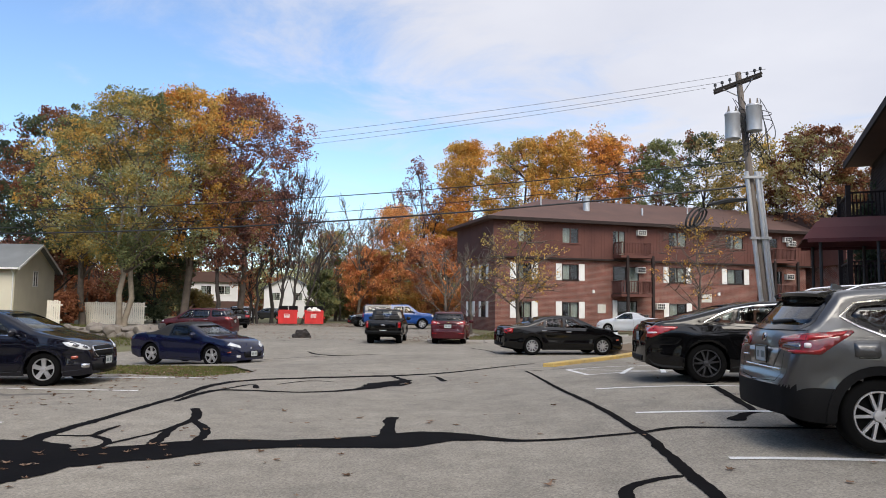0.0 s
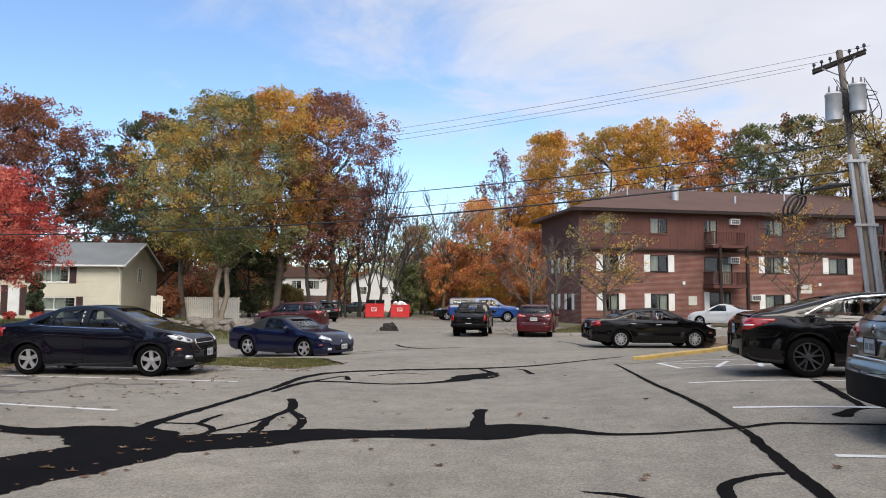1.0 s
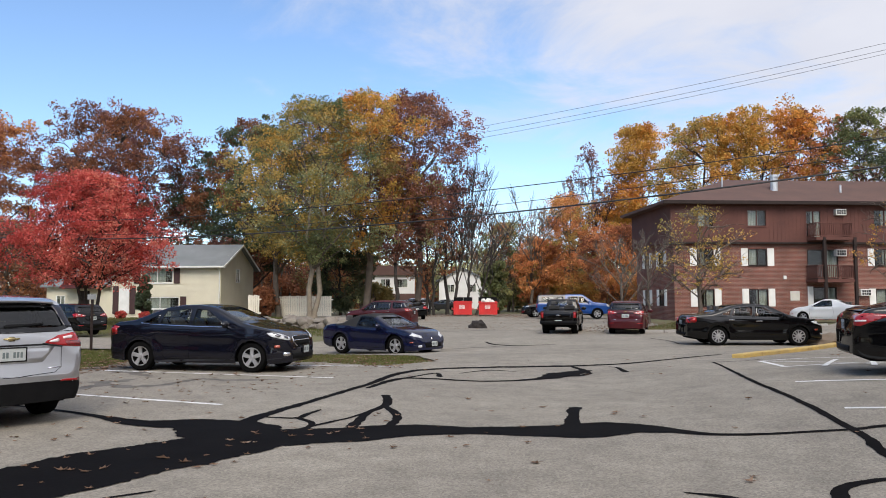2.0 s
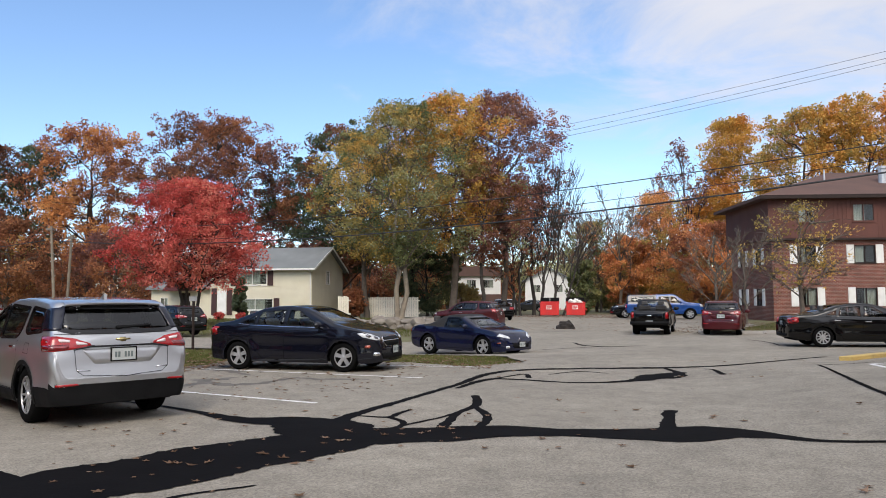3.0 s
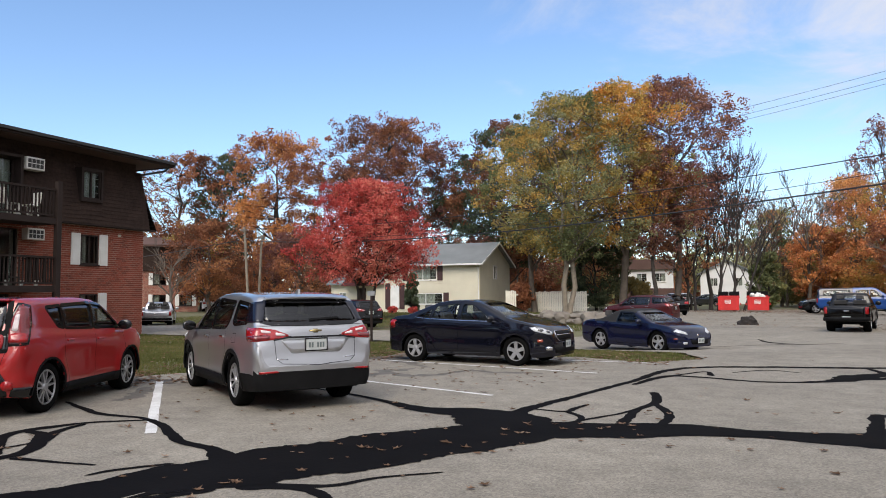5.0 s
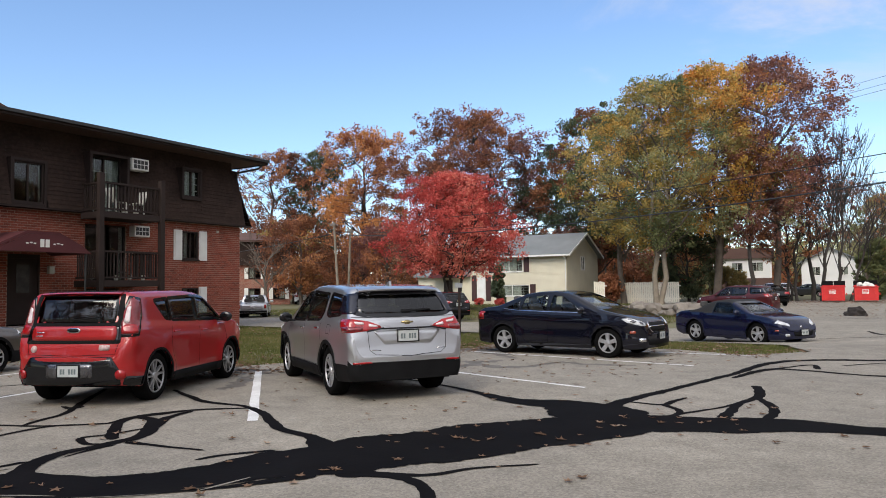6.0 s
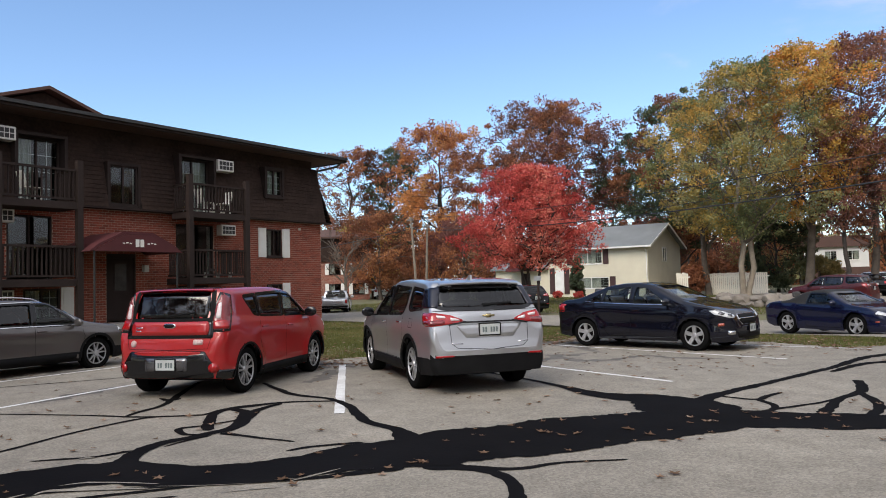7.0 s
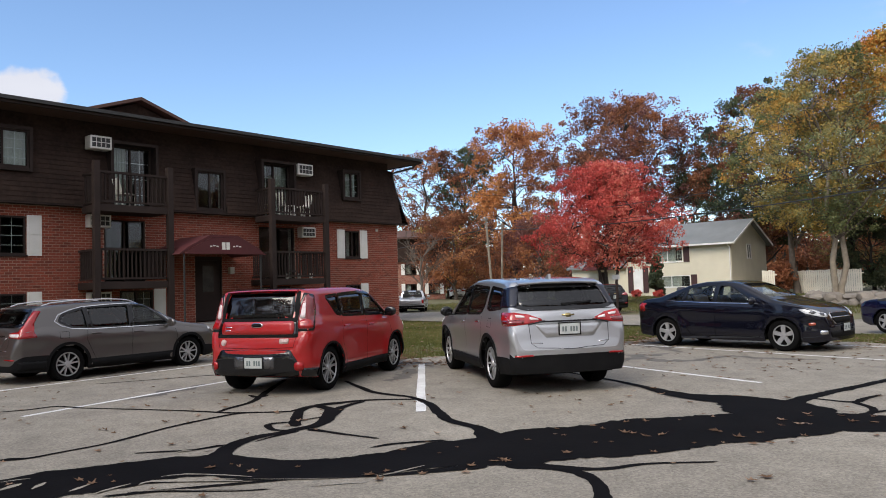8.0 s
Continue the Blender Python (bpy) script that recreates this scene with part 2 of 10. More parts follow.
def brick_piece_material(name, source, output):
    """Fired clay: each brick has its own tone, with stains that run over several bricks."""
    m = surface(name, (0.295, 0.070, 0.040), (0.195, 0.048, 0.030), scale=0.8, fine=40, rough=0.9, bump=0.25, fine_mix=0.5, spread=0.7)
    nodes, links = m.node_tree.nodes, m.node_tree.links
    b = nodes["Principled BSDF"]
    before = b.inputs["Base Color"].links[0].from_socket
    pick, tone, mul = nodes.new(source), nodes.new("ShaderNodeValToRGB"), nodes.new("ShaderNodeMix")
    e = tone.color_ramp.elements
    e[0].color, e[1].color = (0.62, 0.60, 0.60, 1), (1.12, 1.06, 1.0, 1)
    e.new(0.35).color = (0.95, 0.92, 0.90, 1)
    links.new(pick.outputs[output], tone.inputs[0])
    mul.data_type, mul.blend_type = "RGBA", "MULTIPLY"
    mul.inputs["Factor"].default_value = 1.0
    links.new(before, mul.inputs["A"])
    links.new(tone.outputs[0], mul.inputs["B"])
    links.new(mul.outputs["Result"], b.inputs["Base Color"])
    return m


BRICK_PIECE = brick_piece_material("brick_single", "ShaderNodeObjectInfo", "Random")
BRICK_REST = brick_piece_material("brick_rest", "ShaderNodeNewGeometry", "Random Per Island")
SHINGLE = surface("dark_brown_shingle", (0.048, 0.030, 0.023), (0.024, 0.015, 0.012), scale=1.5, fine=9, rough=0.9, bump=0.2, fine_mix=0.9, spec=0.2)
BOARD_MAROON = surface("maroon_board", (0.125, 0.046, 0.033), (0.085, 0.031, 0.023), scale=0.8, fine=8, rough=0.8, bump=0.1)
ROOF_BROWN = surface("brown_roof", (0.115, 0.062, 0.048), (0.080, 0.046, 0.038), scale=0.6, fine=14, rough=0.9, bump=0.3)
ROOF_GREY = surface("grey_roof", (0.20, 0.21, 0.21), (0.15, 0.16, 0.16), scale=0.6, fine=14, rough=0.9, bump=0.2)
TRIM_BROWN = surface("brown_trim", (0.036, 0.024, 0.021), (0.023, 0.016, 0.014), scale=2, fine=30, rough=0.8, bump=0.1, spec=0.25)
SIDING_CREAM = surface("cream_siding", (0.66, 0.61, 0.46), (0.58, 0.53, 0.40), scale=0.8, fine=20, rough=0.75, bump=0.05)
SIDING_WHITE = surface("white_siding", (0.74, 0.73, 0.70), (0.64, 0.63, 0.60), scale=0.8, fine=20, rough=0.75, bump=0.05)
WHITE_PAINT = surface("white_paint", (0.78, 0.77, 0.73), (0.66, 0.65, 0.60), scale=2, fine=30, rough=0.6, bump=0.05)
FENCE_WHITE = surface("weathered_fence", (0.88, 0.82, 0.68), (0.72, 0.66, 0.53), scale=1.5, fine=12, rough=0.85, bump=0.15)
CURTAIN = surface("pale_curtain", (0.62, 0.60, 0.52), (0.48, 0.46, 0.40), scale=4, fine=30, rough=0.9, bump=0.1)
# inner walls and slabs: the dimness of unlit rooms is put into the colour
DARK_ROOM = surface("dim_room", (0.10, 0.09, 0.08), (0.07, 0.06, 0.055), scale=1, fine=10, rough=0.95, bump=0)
WINDOW_GLASS = glass_material("window_glass", (0.75, 0.8, 0.8))
METAL_GREY = surface("galvanised_metal", (0.60, 0.61, 0.62), (0.46, 0.47, 0.48), scale=3, fine=30, rough=0.45, bump=0.05, metal=0.6)
BLACK_METAL = surface("black_metal", (0.03, 0.03, 0.03), (0.02, 0.02, 0.02), scale=3, fine=30, rough=0.5, bump=0.05)
WOOD_GREY = surface("grey_wood", (0.24, 0.20, 0.165), (0.15, 0.125, 0.105), scale=2, fine=20, rough=0.9, bump=0.3)
AWNING = surface("maroon_canvas", (0.0870, 0.0151, 0.0174), (0.0667, 0.0116, 0.0133), scale=1.5, fine=40, rough=0.75, bump=0.1)
RED_STEEL = surface("red_painted_steel", (0.62, 0.026, 0.022), (0.48, 0.022, 0.02), scale=2, fine=20, rough=0.45, bump=0.05)
BARK = surface("bark", (0.155, 0.125, 0.098), (0.075, 0.060, 0.048), scale=2.5, fine=14, rough=0.95, bump=0.6)
BARK_PALE = surface("pale_bark", (0.27, 0.225, 0.165), (0.15, 0.125, 0.095), scale=2.5, fine=14, rough=0.95, bump=0.6)
BARK_DARK = surface("dark_bark", (0.060, 0.050, 0.042), (0.032, 0.027, 0.024), scale=2.5, fine=14, rough=0.95, bump=0.6)
STONE = surface("field_stone", (0.27, 0.235, 0.19), (0.14, 0.12, 0.10), scale=2, fine=15, rough=0.9, bump=0.4)


# ---- mesh helpers ----
def part(name, bm, material, parent=None, label="", smooth=False):
    """Links a bmesh as one mesh object, under its thing or part."""
    mesh = bpy.data.meshes.new(name)
    bmesh.ops.recalc_face_normals(bm, faces=bm.faces)
    bm.to_mesh(mesh)
    bm.free()
    for m in material if isinstance(material, (list, tuple)) else (material,):
        mesh.materials.append(m)
    if smooth:
        mesh.shade_smooth()
        mesh.set_sharp_from_angle(angle=radians(smooth if smooth > 1 else 35))
    ob = new(name, mesh)
    ob.parent = parent
    if label:
        ob["label"] = label
    return ob


def thing(name, label, category, m=None, group="", kind=""):
    ob = new(name)
    ob.matrix_world = m or Matrix()
    return tagged(ob, label, category, group, kind)


def box(bm, x0, x1, y0, y1, z0, z1, m=None):
    vs = [bm.verts.new((x, y, z)) for x in (x0, x1) for y in (y0, y1) for z in (z0, z1)]
    if m is not None:
        for v in vs:
            v.co = m @ v.co
    for a, b, c, d in ((0, 1, 3, 2), (4, 6, 7, 5), (0, 4, 5, 1), (2, 3, 7, 6), (0, 2, 6, 4), (1, 5, 7, 3)):
        bm.faces.new((vs[a], vs[b], vs[c], vs[d]))
    return vs


def bevelled(x0, x1, y0, y1, z0, z1, r=0.02, seg=2):
    bm = bmesh.new()
    box(bm, x0, x1, y0, y1, z0, z1)
    bmesh.ops.bevel(bm, geom=list(bm.edges), offset=r, segments=seg, profile=0.5, affect="EDGES")
    return bm


def boxed(*boxes):
    bm = bmesh.new()
    for b in boxes:
        box(bm, *b)
    return bm


def prism(bm, outline, y0, y1):
    """An outline in x and z, drawn out from y0 to y1."""
    a = [bm.verts.new((x, y0, z)) for x, z in outline]
    b = [bm.verts.new((x, y1, z)) for x, z in outline]
    bm.faces.new(a)
    bm.faces.new(b[::-1])
    for i in range(len(a)):
        j = (i + 1) % len(a)
        bm.faces.new((a[i], b[i], b[j], a[j]))


def tube(bm, pts, radii, sides=6, caps=True):
    """A tapered tube along points."""
    pts = [Vector(p) for p in pts]
    if isinstance(radii, (int, float)):
        radii = [radii] * len(pts)
    rings, ref = [], Vector((0.3, 0.2, 1)).normalized()
    for i, p in enumerate(pts):
        d = (pts[min(i + 1, len(pts) - 1)] - pts[max(i - 1, 0)]).normalized()
        s = d.cross(ref)
        if s.length < 0.05:
            s = d.cross(Vector((1, 0, 0)))
        s.normalize()
        u = s.cross(d)
        rings.append([bm.verts.new(p + (s * math.cos(k * 2 * math.pi / sides) + u * math.sin(k * 2 * math.pi / sides)) * radii[i]) for k in range(sides)])
    for a, b in zip(rings, rings[1:]):
        for k in range(sides):
            bm.faces.new((a[k], a[(k + 1) % sides], b[(k + 1) % sides], b[k]))
    if caps:
        bm.faces.new(rings[0][::-1])
        bm.faces.new(rings[-1])


def holed(bm, u0, u1, z0, z1, holes, y0, y1):
    """An upright wall from u0 to u1, y0 (front) to y1 (back), with openings (u0, u1, z0, z1) through it."""
    us = sorted({u0, u1, *(min(max(h[i], u0), u1) for h in holes for i in (0, 1))})
    zs = sorted({z0, z1, *(min(max(h[i], z0), z1) for h in holes for i in (2, 3))})

    def solid(i, j):
        if not (0 <= i < len(us) - 1 and 0 <= j < len(zs) - 1):
            return False
        cu, cz = (us[i] + us[i + 1]) / 2, (zs[j] + zs[j + 1]) / 2
        return not any(h[0] < cu < h[1] and h[2] < cz < h[3] for h in holes)

    cache = {}

    def vert(i, j, y):
        if (i, j, y) not in cache:
            cache[i, j, y] = bm.verts.new((us[i], y, zs[j]))
        return cache[i, j, y]

    for i in range(len(us) - 1):
        for j in range(len(zs) - 1):
            if not solid(i, j):
                continue
            q = ((i, j), (i + 1, j), (i + 1, j + 1), (i, j + 1))
            bm.faces.new([vert(*c, y0) for c in q])
            bm.faces.new([vert(*c, y1) for c in q[::-1]])
            for (a, b), n in (((q[0], q[1]), (i, j - 1)), ((q[1], q[2]), (i + 1, j)), ((q[2], q[3]), (i, j + 1)), ((q[3], q[0]), (i - 1, j))):
                if not solid(*n):
                    bm.faces.new((vert(*a, y0), vert(*a, y1), vert(*b, y1), vert(*b, y0)))


def mesh_from(name, verts, faces, material, parent=None, label=""):
    """One mesh from arrays that were worked out above."""
    mesh = bpy.data.meshes.new(name)
    mesh.from_pydata(verts, [], faces)
    mesh.materials.append(material)
    ob = new(name, mesh)
    ob.parent = parent
    if label:
        ob["label"] = label
    return ob

# ---- ground ----
def ground_z(x, y):
    """The lot is level where the walk stands, rises to the stalls by the dark block, and dips at the street mouth."""
    dip = -0.30 * math.exp(-((x + 9.5) / 4.5) ** 2 - ((y - 24.5) / 3.4) ** 2)
    t = min(1.0, max(0.0, (x + 1.5) / 6.5))
    rise = 0.40 * t * t * (3 - 2 * t) * math.exp(-((y - 13) / 7) ** 2)
    return dip + rise


def sheet(name, outline, lift, material, label="", category="", kind="structure", grid=(), wobble=0.0):
    """A flat sheet with the given outline that follows the ground."""
    bm = bmesh.new()
    pts = []
    for (xa, ya), (xb, yb) in zip(outline, outline[1:] + outline[:1]):
        n = max(1, int(math.hypot(xb - xa, yb - ya) / 0.6)) if wobble else 1
        for i in range(n):
            x, y = xa + (xb - xa) * i / n, ya + (yb - ya) * i / n
            if wobble and i:
                x += wobble * noise.noise((x * 0.9, y * 0.9, 3.1)) + wobble * 0.5 * noise.noise((x * 3.1, y * 3.1, 7.7))
                y += wobble * noise.noise((x * 0.9, y * 0.9, 9.3)) + wobble * 0.5 * noise.noise((x * 3.1, y * 3.1, 1.7))
            pts.append((x, y))
    bm.faces.new([bm.verts.new((x, y, 0)) for x, y in pts])
    bmesh.ops.triangulate(bm, faces=bm.faces)
    if grid:
        for axis, lo, hi, step in grid:
            for i in range(int((hi - lo) / step) + 1):
                co, no = [0, 0, 0], [0, 0, 0]
                co[axis], no[axis] = lo + i * step, 1
                bmesh.ops.bisect_plane(bm, geom=list(bm.verts) + list(bm.edges) + list(bm.faces), plane_co=co, plane_no=no)
    bmesh.ops.triangulate(bm, faces=[f for f in bm.faces if len(f.verts) > 3])
    for v in bm.verts:
        v.co.z = ground_z(v.co.x, v.co.y) + lift
    ob = part(name, bm, material)
    for p in ob.data.polygons:
        if p.normal.z < 0:
            p.flip()
    return tagged(ob, label, category, "", kind)


def ground_sheet():
    """One sheet out to the horizon, finer near the lot."""
    edges = sorted({*np.round(np.arange(-30, 14, 1.0), 2).tolist(), -2500, -900, -400, -200, -120, -80, -50, -40, 20, 40, 80, 150, 400, 900, 2500})
    rows = sorted({*np.round(np.arange(-8, 36, 1.0), 2).tolist(), -2500, -900, -400, -150, -60, -20, 45, 60, 80, 120, 200, 400, 900, 2500})
    verts = [(x, y, ground_z(x, y) - 0.06) for y in rows for x in edges]
    n = len(edges)
    faces = [(j * n + i, j * n + i + 1, (j + 1) * n + i + 1, (j + 1) * n + i) for j in range(len(rows) - 1) for i in range(n - 1)]
    tagged(mesh_from("ground", verts, faces, GRASS_SOIL), "dull autumn grass and bare soil", "ground", "", "structure")


ground_sheet()
sheet("pavement", [(-22, -30), (-20.5, 2), (-18.2, 8.4), (-13.4, 8.9), (-11.7, 13.8), (-12.2, 16.3), (-7.4, 17.3), (-5.6, 16.7), (-4.6, 18.2), (-5.6, 20.2), (-10.5, 21.3), (-24, 19.5), (-90, 17), (-90, 24.5), (-30, 26.5),
      (-21, 26.4), (-12, 27.0), (-9.6, 29.5), (-9.0, 36), (-14.2, 44), (-30, 62), (-13, 76), (1, 68), (2.4, 45), (-0.6, 37.4), (-0.9, 35.2), (2.0, 35.4), (4.8, 37.2), (11.5, 46), (16, 58), (30, 60), (30, -30)], 0.0, ASPHALT,
      "worn pale grey asphalt parking lot with sealed cracks", "parking lot", grid=((0, -20, 16, 0.75), (1, -6, 36, 0.75)), wobble=0.12)


def ribbon(bm, pts, widths, lift=0.004, ragged=0.25, step=0.14, seed=0.0, blunt=True):
    """A strip of poured tar or paint along points, with widths at each point."""
    spine = []
    for i in range(len(pts) - 1):
        a, b = Vector((*pts[i], 0)), Vector((*pts[i + 1], 0))
        p0 = Vector((*pts[i - 1], 0)) if i else a + (a - b)
        p3 = Vector((*pts[i + 2], 0)) if i + 2 < len(pts) else b + (b - a)
        n = max(2, int((b - a).length / step))
        for k in range(n + (i == len(pts) - 2)):
            t = k / n
            q = 0.5 * (2 * a + (b - p0) * t + (2 * p0 - 5 * a + 4 * b - p3) * t * t + (3 * a - p0 - 3 * b + p3) * t ** 3)
            spine.append((q, widths[i] + (widths[i + 1] - widths[i]) * t))
    prev = None
    if not blunt:  # poured ends are round
        run = [0.0]
        for (p, _), (q, _) in zip(spine, spine[1:]):
            run.append(run[-1] + (q - p).length)
        rounded_ends = []
        for (q, w), r in zip(spine, run):
            u = min(1.0, min(r, run[-1] - r) / max(0.02, w * 0.55))
            rounded_ends.append((q, w * max(0.12, math.sqrt(1 - (1 - u) ** 2))))
        spine = rounded_ends
    for i, (q, w) in enumerate(spine):
        d = spine[min(i + 1, len(spine) - 1)][0] - spine[max(i - 1, 0)][0]
        s = Vector((-d.y, d.x, 0)).normalized()
        off = ragged * w * (noise.noise((q.x * 2.3, q.y * 2.3, seed)) * 0.6)
        wl = w * 0.5 * (1 + ragged * (noise.noise((q.x * 5, q.y * 5, seed + 5)) + 0.6 * noise.noise((q.x * 17, q.y * 17, seed + 2))))
        wr = w * 0.5 * (1 + ragged * (noise.noise((q.x * 5, q.y * 5, seed + 9)) + 0.6 * noise.noise((q.x * 17, q.y * 17, seed + 4))))
        row = [bm.verts.new(v) for v in (q + s * (wl + off), q - s * (wr - off))]
        for v in row:
            v.co.z = ground_z(v.co.x, v.co.y) + lift
        if prev:
            bm.faces.new((prev[0], row[0], row[1], prev[1]))
        prev = row


def tar(points, widths, lift=0.004, ragged=0.3, name="tar_seal"):
    bm = bmesh.new()
    ribbon(bm, points, widths if isinstance(widths, (list, tuple)) else [widths] * len(points), lift, ragged, step=0.05, seed=len(points) * 1.3 + points[0][0], blunt=False)
    ob = part(name, bm, TAR)
    for p in ob.data.polygons:
        if p.normal.z < 0:
            p.flip()
    return tagged(ob, "black tar poured along a crack in the asphalt", "crack seal", "tar seals on the lot", "structure")


def bare(points, width):
    bm = bmesh.new()
    ribbon(bm, points, [width * 0.3] + [width] * (len(points) - 2) + [width * 0.3], 0.0105, 0.5, seed=points[0][0])
    ob = part("bare_asphalt", bm, ASPHALT)
    for p in ob.data.polygons:
        if p.normal.z < 0:
            p.flip()
    return tagged(ob, "bare grey asphalt between strokes of black seal", "asphalt", "bare strips in the seal", "structure")


def stripe(a, b, width=0.10, material=None, lift=0.005):
    bm = bmesh.new()
    ribbon(bm, [a, ((a[0] + b[0]) / 2, (a[1] + b[1]) / 2), b], [width] * 3, lift, 0.10, step=0.1, seed=a[0])
    ob = part("stall_line", bm, material or PAINT_WHITE)
    for p in ob.data.polygons:
        if p.normal.z < 0:
            p.flip()
    return tagged(ob, "worn white painted stall line on the asphalt" if not material else "worn yellow painted kerb line", "line", "stall lines", "structure")


# the wide poured band and the cracks that branch from it
tar([(2.36, 8.74), (1.43, 8.59), (0.90, 8.63), (0.53, 8.85), (0.15, 9.01), (-0.20, 9.01), (-0.54, 8.94), (-1.20, 8.82), (-1.85, 8.72), (-2.48, 8.60), (-3.02, 8.30), (-3.60, 8.00), (-4.20, 7.60)],
    [0.08, 0.10, 0.13, 0.24, 0.55, 0.92, 0.98, 0.64, 0.46, 0.74, 0.92, 0.95, 1.3], 0.006, 0.10)
tar([(-3.7, 8.1), (-4.25, 7.45), (-4.55, 6.84), (-4.82, 6.27), (-5.05, 5.62), (-5.3, 5.07), (-5.54, 4.55), (-5.75, 4.05), (-5.9, 3.52), (-6.05, 3.0), (-6.38, 2.63), (-6.85, 2.3), (-7.2, 1.85), (-7.25, 1.4), (-7.3, 0.9), (-7.4, -0.2), (-7.5, -2.5)],
    [0.9, 1.25, 1.38, 1.45, 1.45, 1.38, 1.25, 1.05, 0.78, 0.7, 0.66, 0.76, 0.9, 1.0, 1.05, 0.9, 0.6], 0.0075, 0.12)
tar([(-4.3, 7.6), (-4.9, 8.2), (-5.35, 8.38), (-6.13, 8.32), (-6.95, 8.63), (-7.84, 8.95), (-9.2, 9.3)], [1.5, 1.1, 0.8, 0.36, 0.14, 0.10, 0.07], 0.009, 0.15)
tar([(-4.60, 8.30), (-4.83, 8.95), (-4.74, 10.95), (-4.64, 12.90), (-4.58, 15.35), (-3.60, 16.50), (-1.26, 17.49), (0.50, 18.41), (2.64, 21.02)], [0.35, 0.22, 0.14, 0.15, 0.22, 0.28, 0.34, 0.22, 0.12], 0.005)
tar([(-4.47, 12.41), (-4.32, 14.03), (-3.67, 14.16), (-2.55, 13.96), (-1.60, 14.60), (-1.20, 15.48), (-0.75, 16.48)], [0.1, 0.22, 0.16, 0.15, 0.25, 0.8, 0.25], 0.0055)
tar([(-0.95, 15.13), (-0.69, 15.76), (-0.90, 16.62), (-1.15, 17.38)], [0.2, 0.12, 0.16, 0.12], 0.006)
tar([(-4.3, 14.1), (-3.9, 15.2), (-3.6, 14.5)], [0.12, 0.10, 0.12], 0.0045)
tar([(-3.4, 15.3), (-2.9, 16.1), (-2.2, 15.9)], [0.06, 0.10, 0.04], 0.0045)
tar([(-0.32, 17.29), (-0.09, 16.92), (0.06, 15.80)], [0.06, 0.10, 0.14])
tar([(-3.86, 11.65), (-3.52, 10.6), (-3.5, 9.6), (-3.32, 8.6)], [0.15, 0.14, 0.13, 0.16])
tar([(-3.48, 10.45), (-3.04, 9.6), (-2.88, 8.7)], [0.14, 0.13, 0.14], 0.0045)
tar([(-3.49, 10.35), (-3.59, 9.38), (-3.81, 8.72), (-3.92, 8.2)], [0.08, 0.07, 0.08, 0.10], 0.005)
tar([(-4.81, 9.1), (-4.31, 9.12), (-4.28, 9.4), (-4.27, 9.9)], [0.07, 0.10, 0.10, 0.07], 0.0055)
tar([(-4.31, 9.16), (-3.92, 8.77), (-3.83, 8.2)], [0.10, 0.09, 0.10])
tar([(-0.72, 10.85), (-0.70, 10.01), (-0.67, 8.93)], [0.20, 0.15, 0.26], 0.0045)
tar([(2.00, 17.60), (2.05, 13.21), (2.25, 10.62), (2.36, 8.74), (2.32, 7.38), (2.28, 6.54), (2.29, 5.69), (2.41, 4.34)], [0.06, 0.08, 0.09, 0.11, 0.13, 0.15, 0.15, 0.14], 0.0055)
tar([(2.22, 6.80), (1.84, 6.65), (1.58, 6.38), (1.50, 5.86), (1.55, 5.04)], [0.09, 0.10, 0.12, 0.12, 0.10])
tar([(0.39, 6.22), (0.68, 6.12), (0.97, 5.92)], [0.03, 0.08, 0.10])
tar([(2.36, 8.74), (2.85, 8.92), (3.48, 8.79), (5.17, 8.54), (7.53, 8.45)], [0.12, 0.10, 0.08, 0.08, 0.08])
tar([(4.50, 12.44), (4.28, 10.85), (4.13, 9.71)], [0.12, 0.14, 0.10])
tar([(3.63, 9.18), (3.93, 9.57), (4.31, 9.77)], [0.24, 0.14, 0.05])
tar([(2.00, 17.53), (2.66, 17.64), (3.18, 18.20)], [0.10, 0.06, 0.05])
tar([(-11.2, 6.15), (-9.7, 5.75), (-8.93, 5.82), (-8.21, 5.65), (-7.16, 5.12), (-6.42, 4.98), (-5.7, 4.6)], [0.07, 0.13, 0.09, 0.12, 0.14, 0.16, 0.4], 0.0065)
tar([(-3.86, 5.42), (-4.22, 4.97), (-4.44, 4.5), (-4.9, 4.25)], [0.04, 0.06, 0.10, 0.2], 0.005)
tar([(-5.1, 4.1), (-4.63, 4.33), (-4.29, 4.28), (-3.9, 3.95), (-3.5, 3.3)], [0.3, 0.14, 0.12, 0.12, 0.10], 0.0042)
tar([(-5.2, 4.0), (-5.5, 3.2), (-6.2, 2.3), (-6.85, 1.45), (-7.0, 0.6)], [0.2, 0.06, 0.05, 0.06, 0.2], 0.0085)
tar([(-5.9, 2.7), (-6.3, 1.9), (-6.6, 1.2)], [0.03, 0.06, 0.05], 0.0088)
tar([(-12.28, 5.58), (-11.04, 4.63), (-10.29, 4.07), (-9.96, 3.56), (-9.82, 3.39)], [0.06, 0.12, 0.1, 0.1, 0.06], 0.0046)
tar([(-10.97, 4.32), (-10.67, 4.35), (-10.72, 4.53)], [0.05, 0.16, 0.06], 0.0049)
tar([(-12.29, 1.24), (-12.18, 1.57), (-12.19, 1.94), (-11.67, 2.2), (-10.49, 2.99), (-9.69, 3.45), (-9.39, 3.71), (-9.07, 4.11)], [0.05, 0.07, 0.08, 0.05, 0.06, 0.08, 0.1, 0.08], 0.0052)
tar([(-9.09, 4.08), (-9.24, 4.53), (-9.21, 4.86), (-9.11, 5.26), (-8.63, 5.79)], [0.1, 0.17, 0.18, 0.12, 0.07], 0.0056)
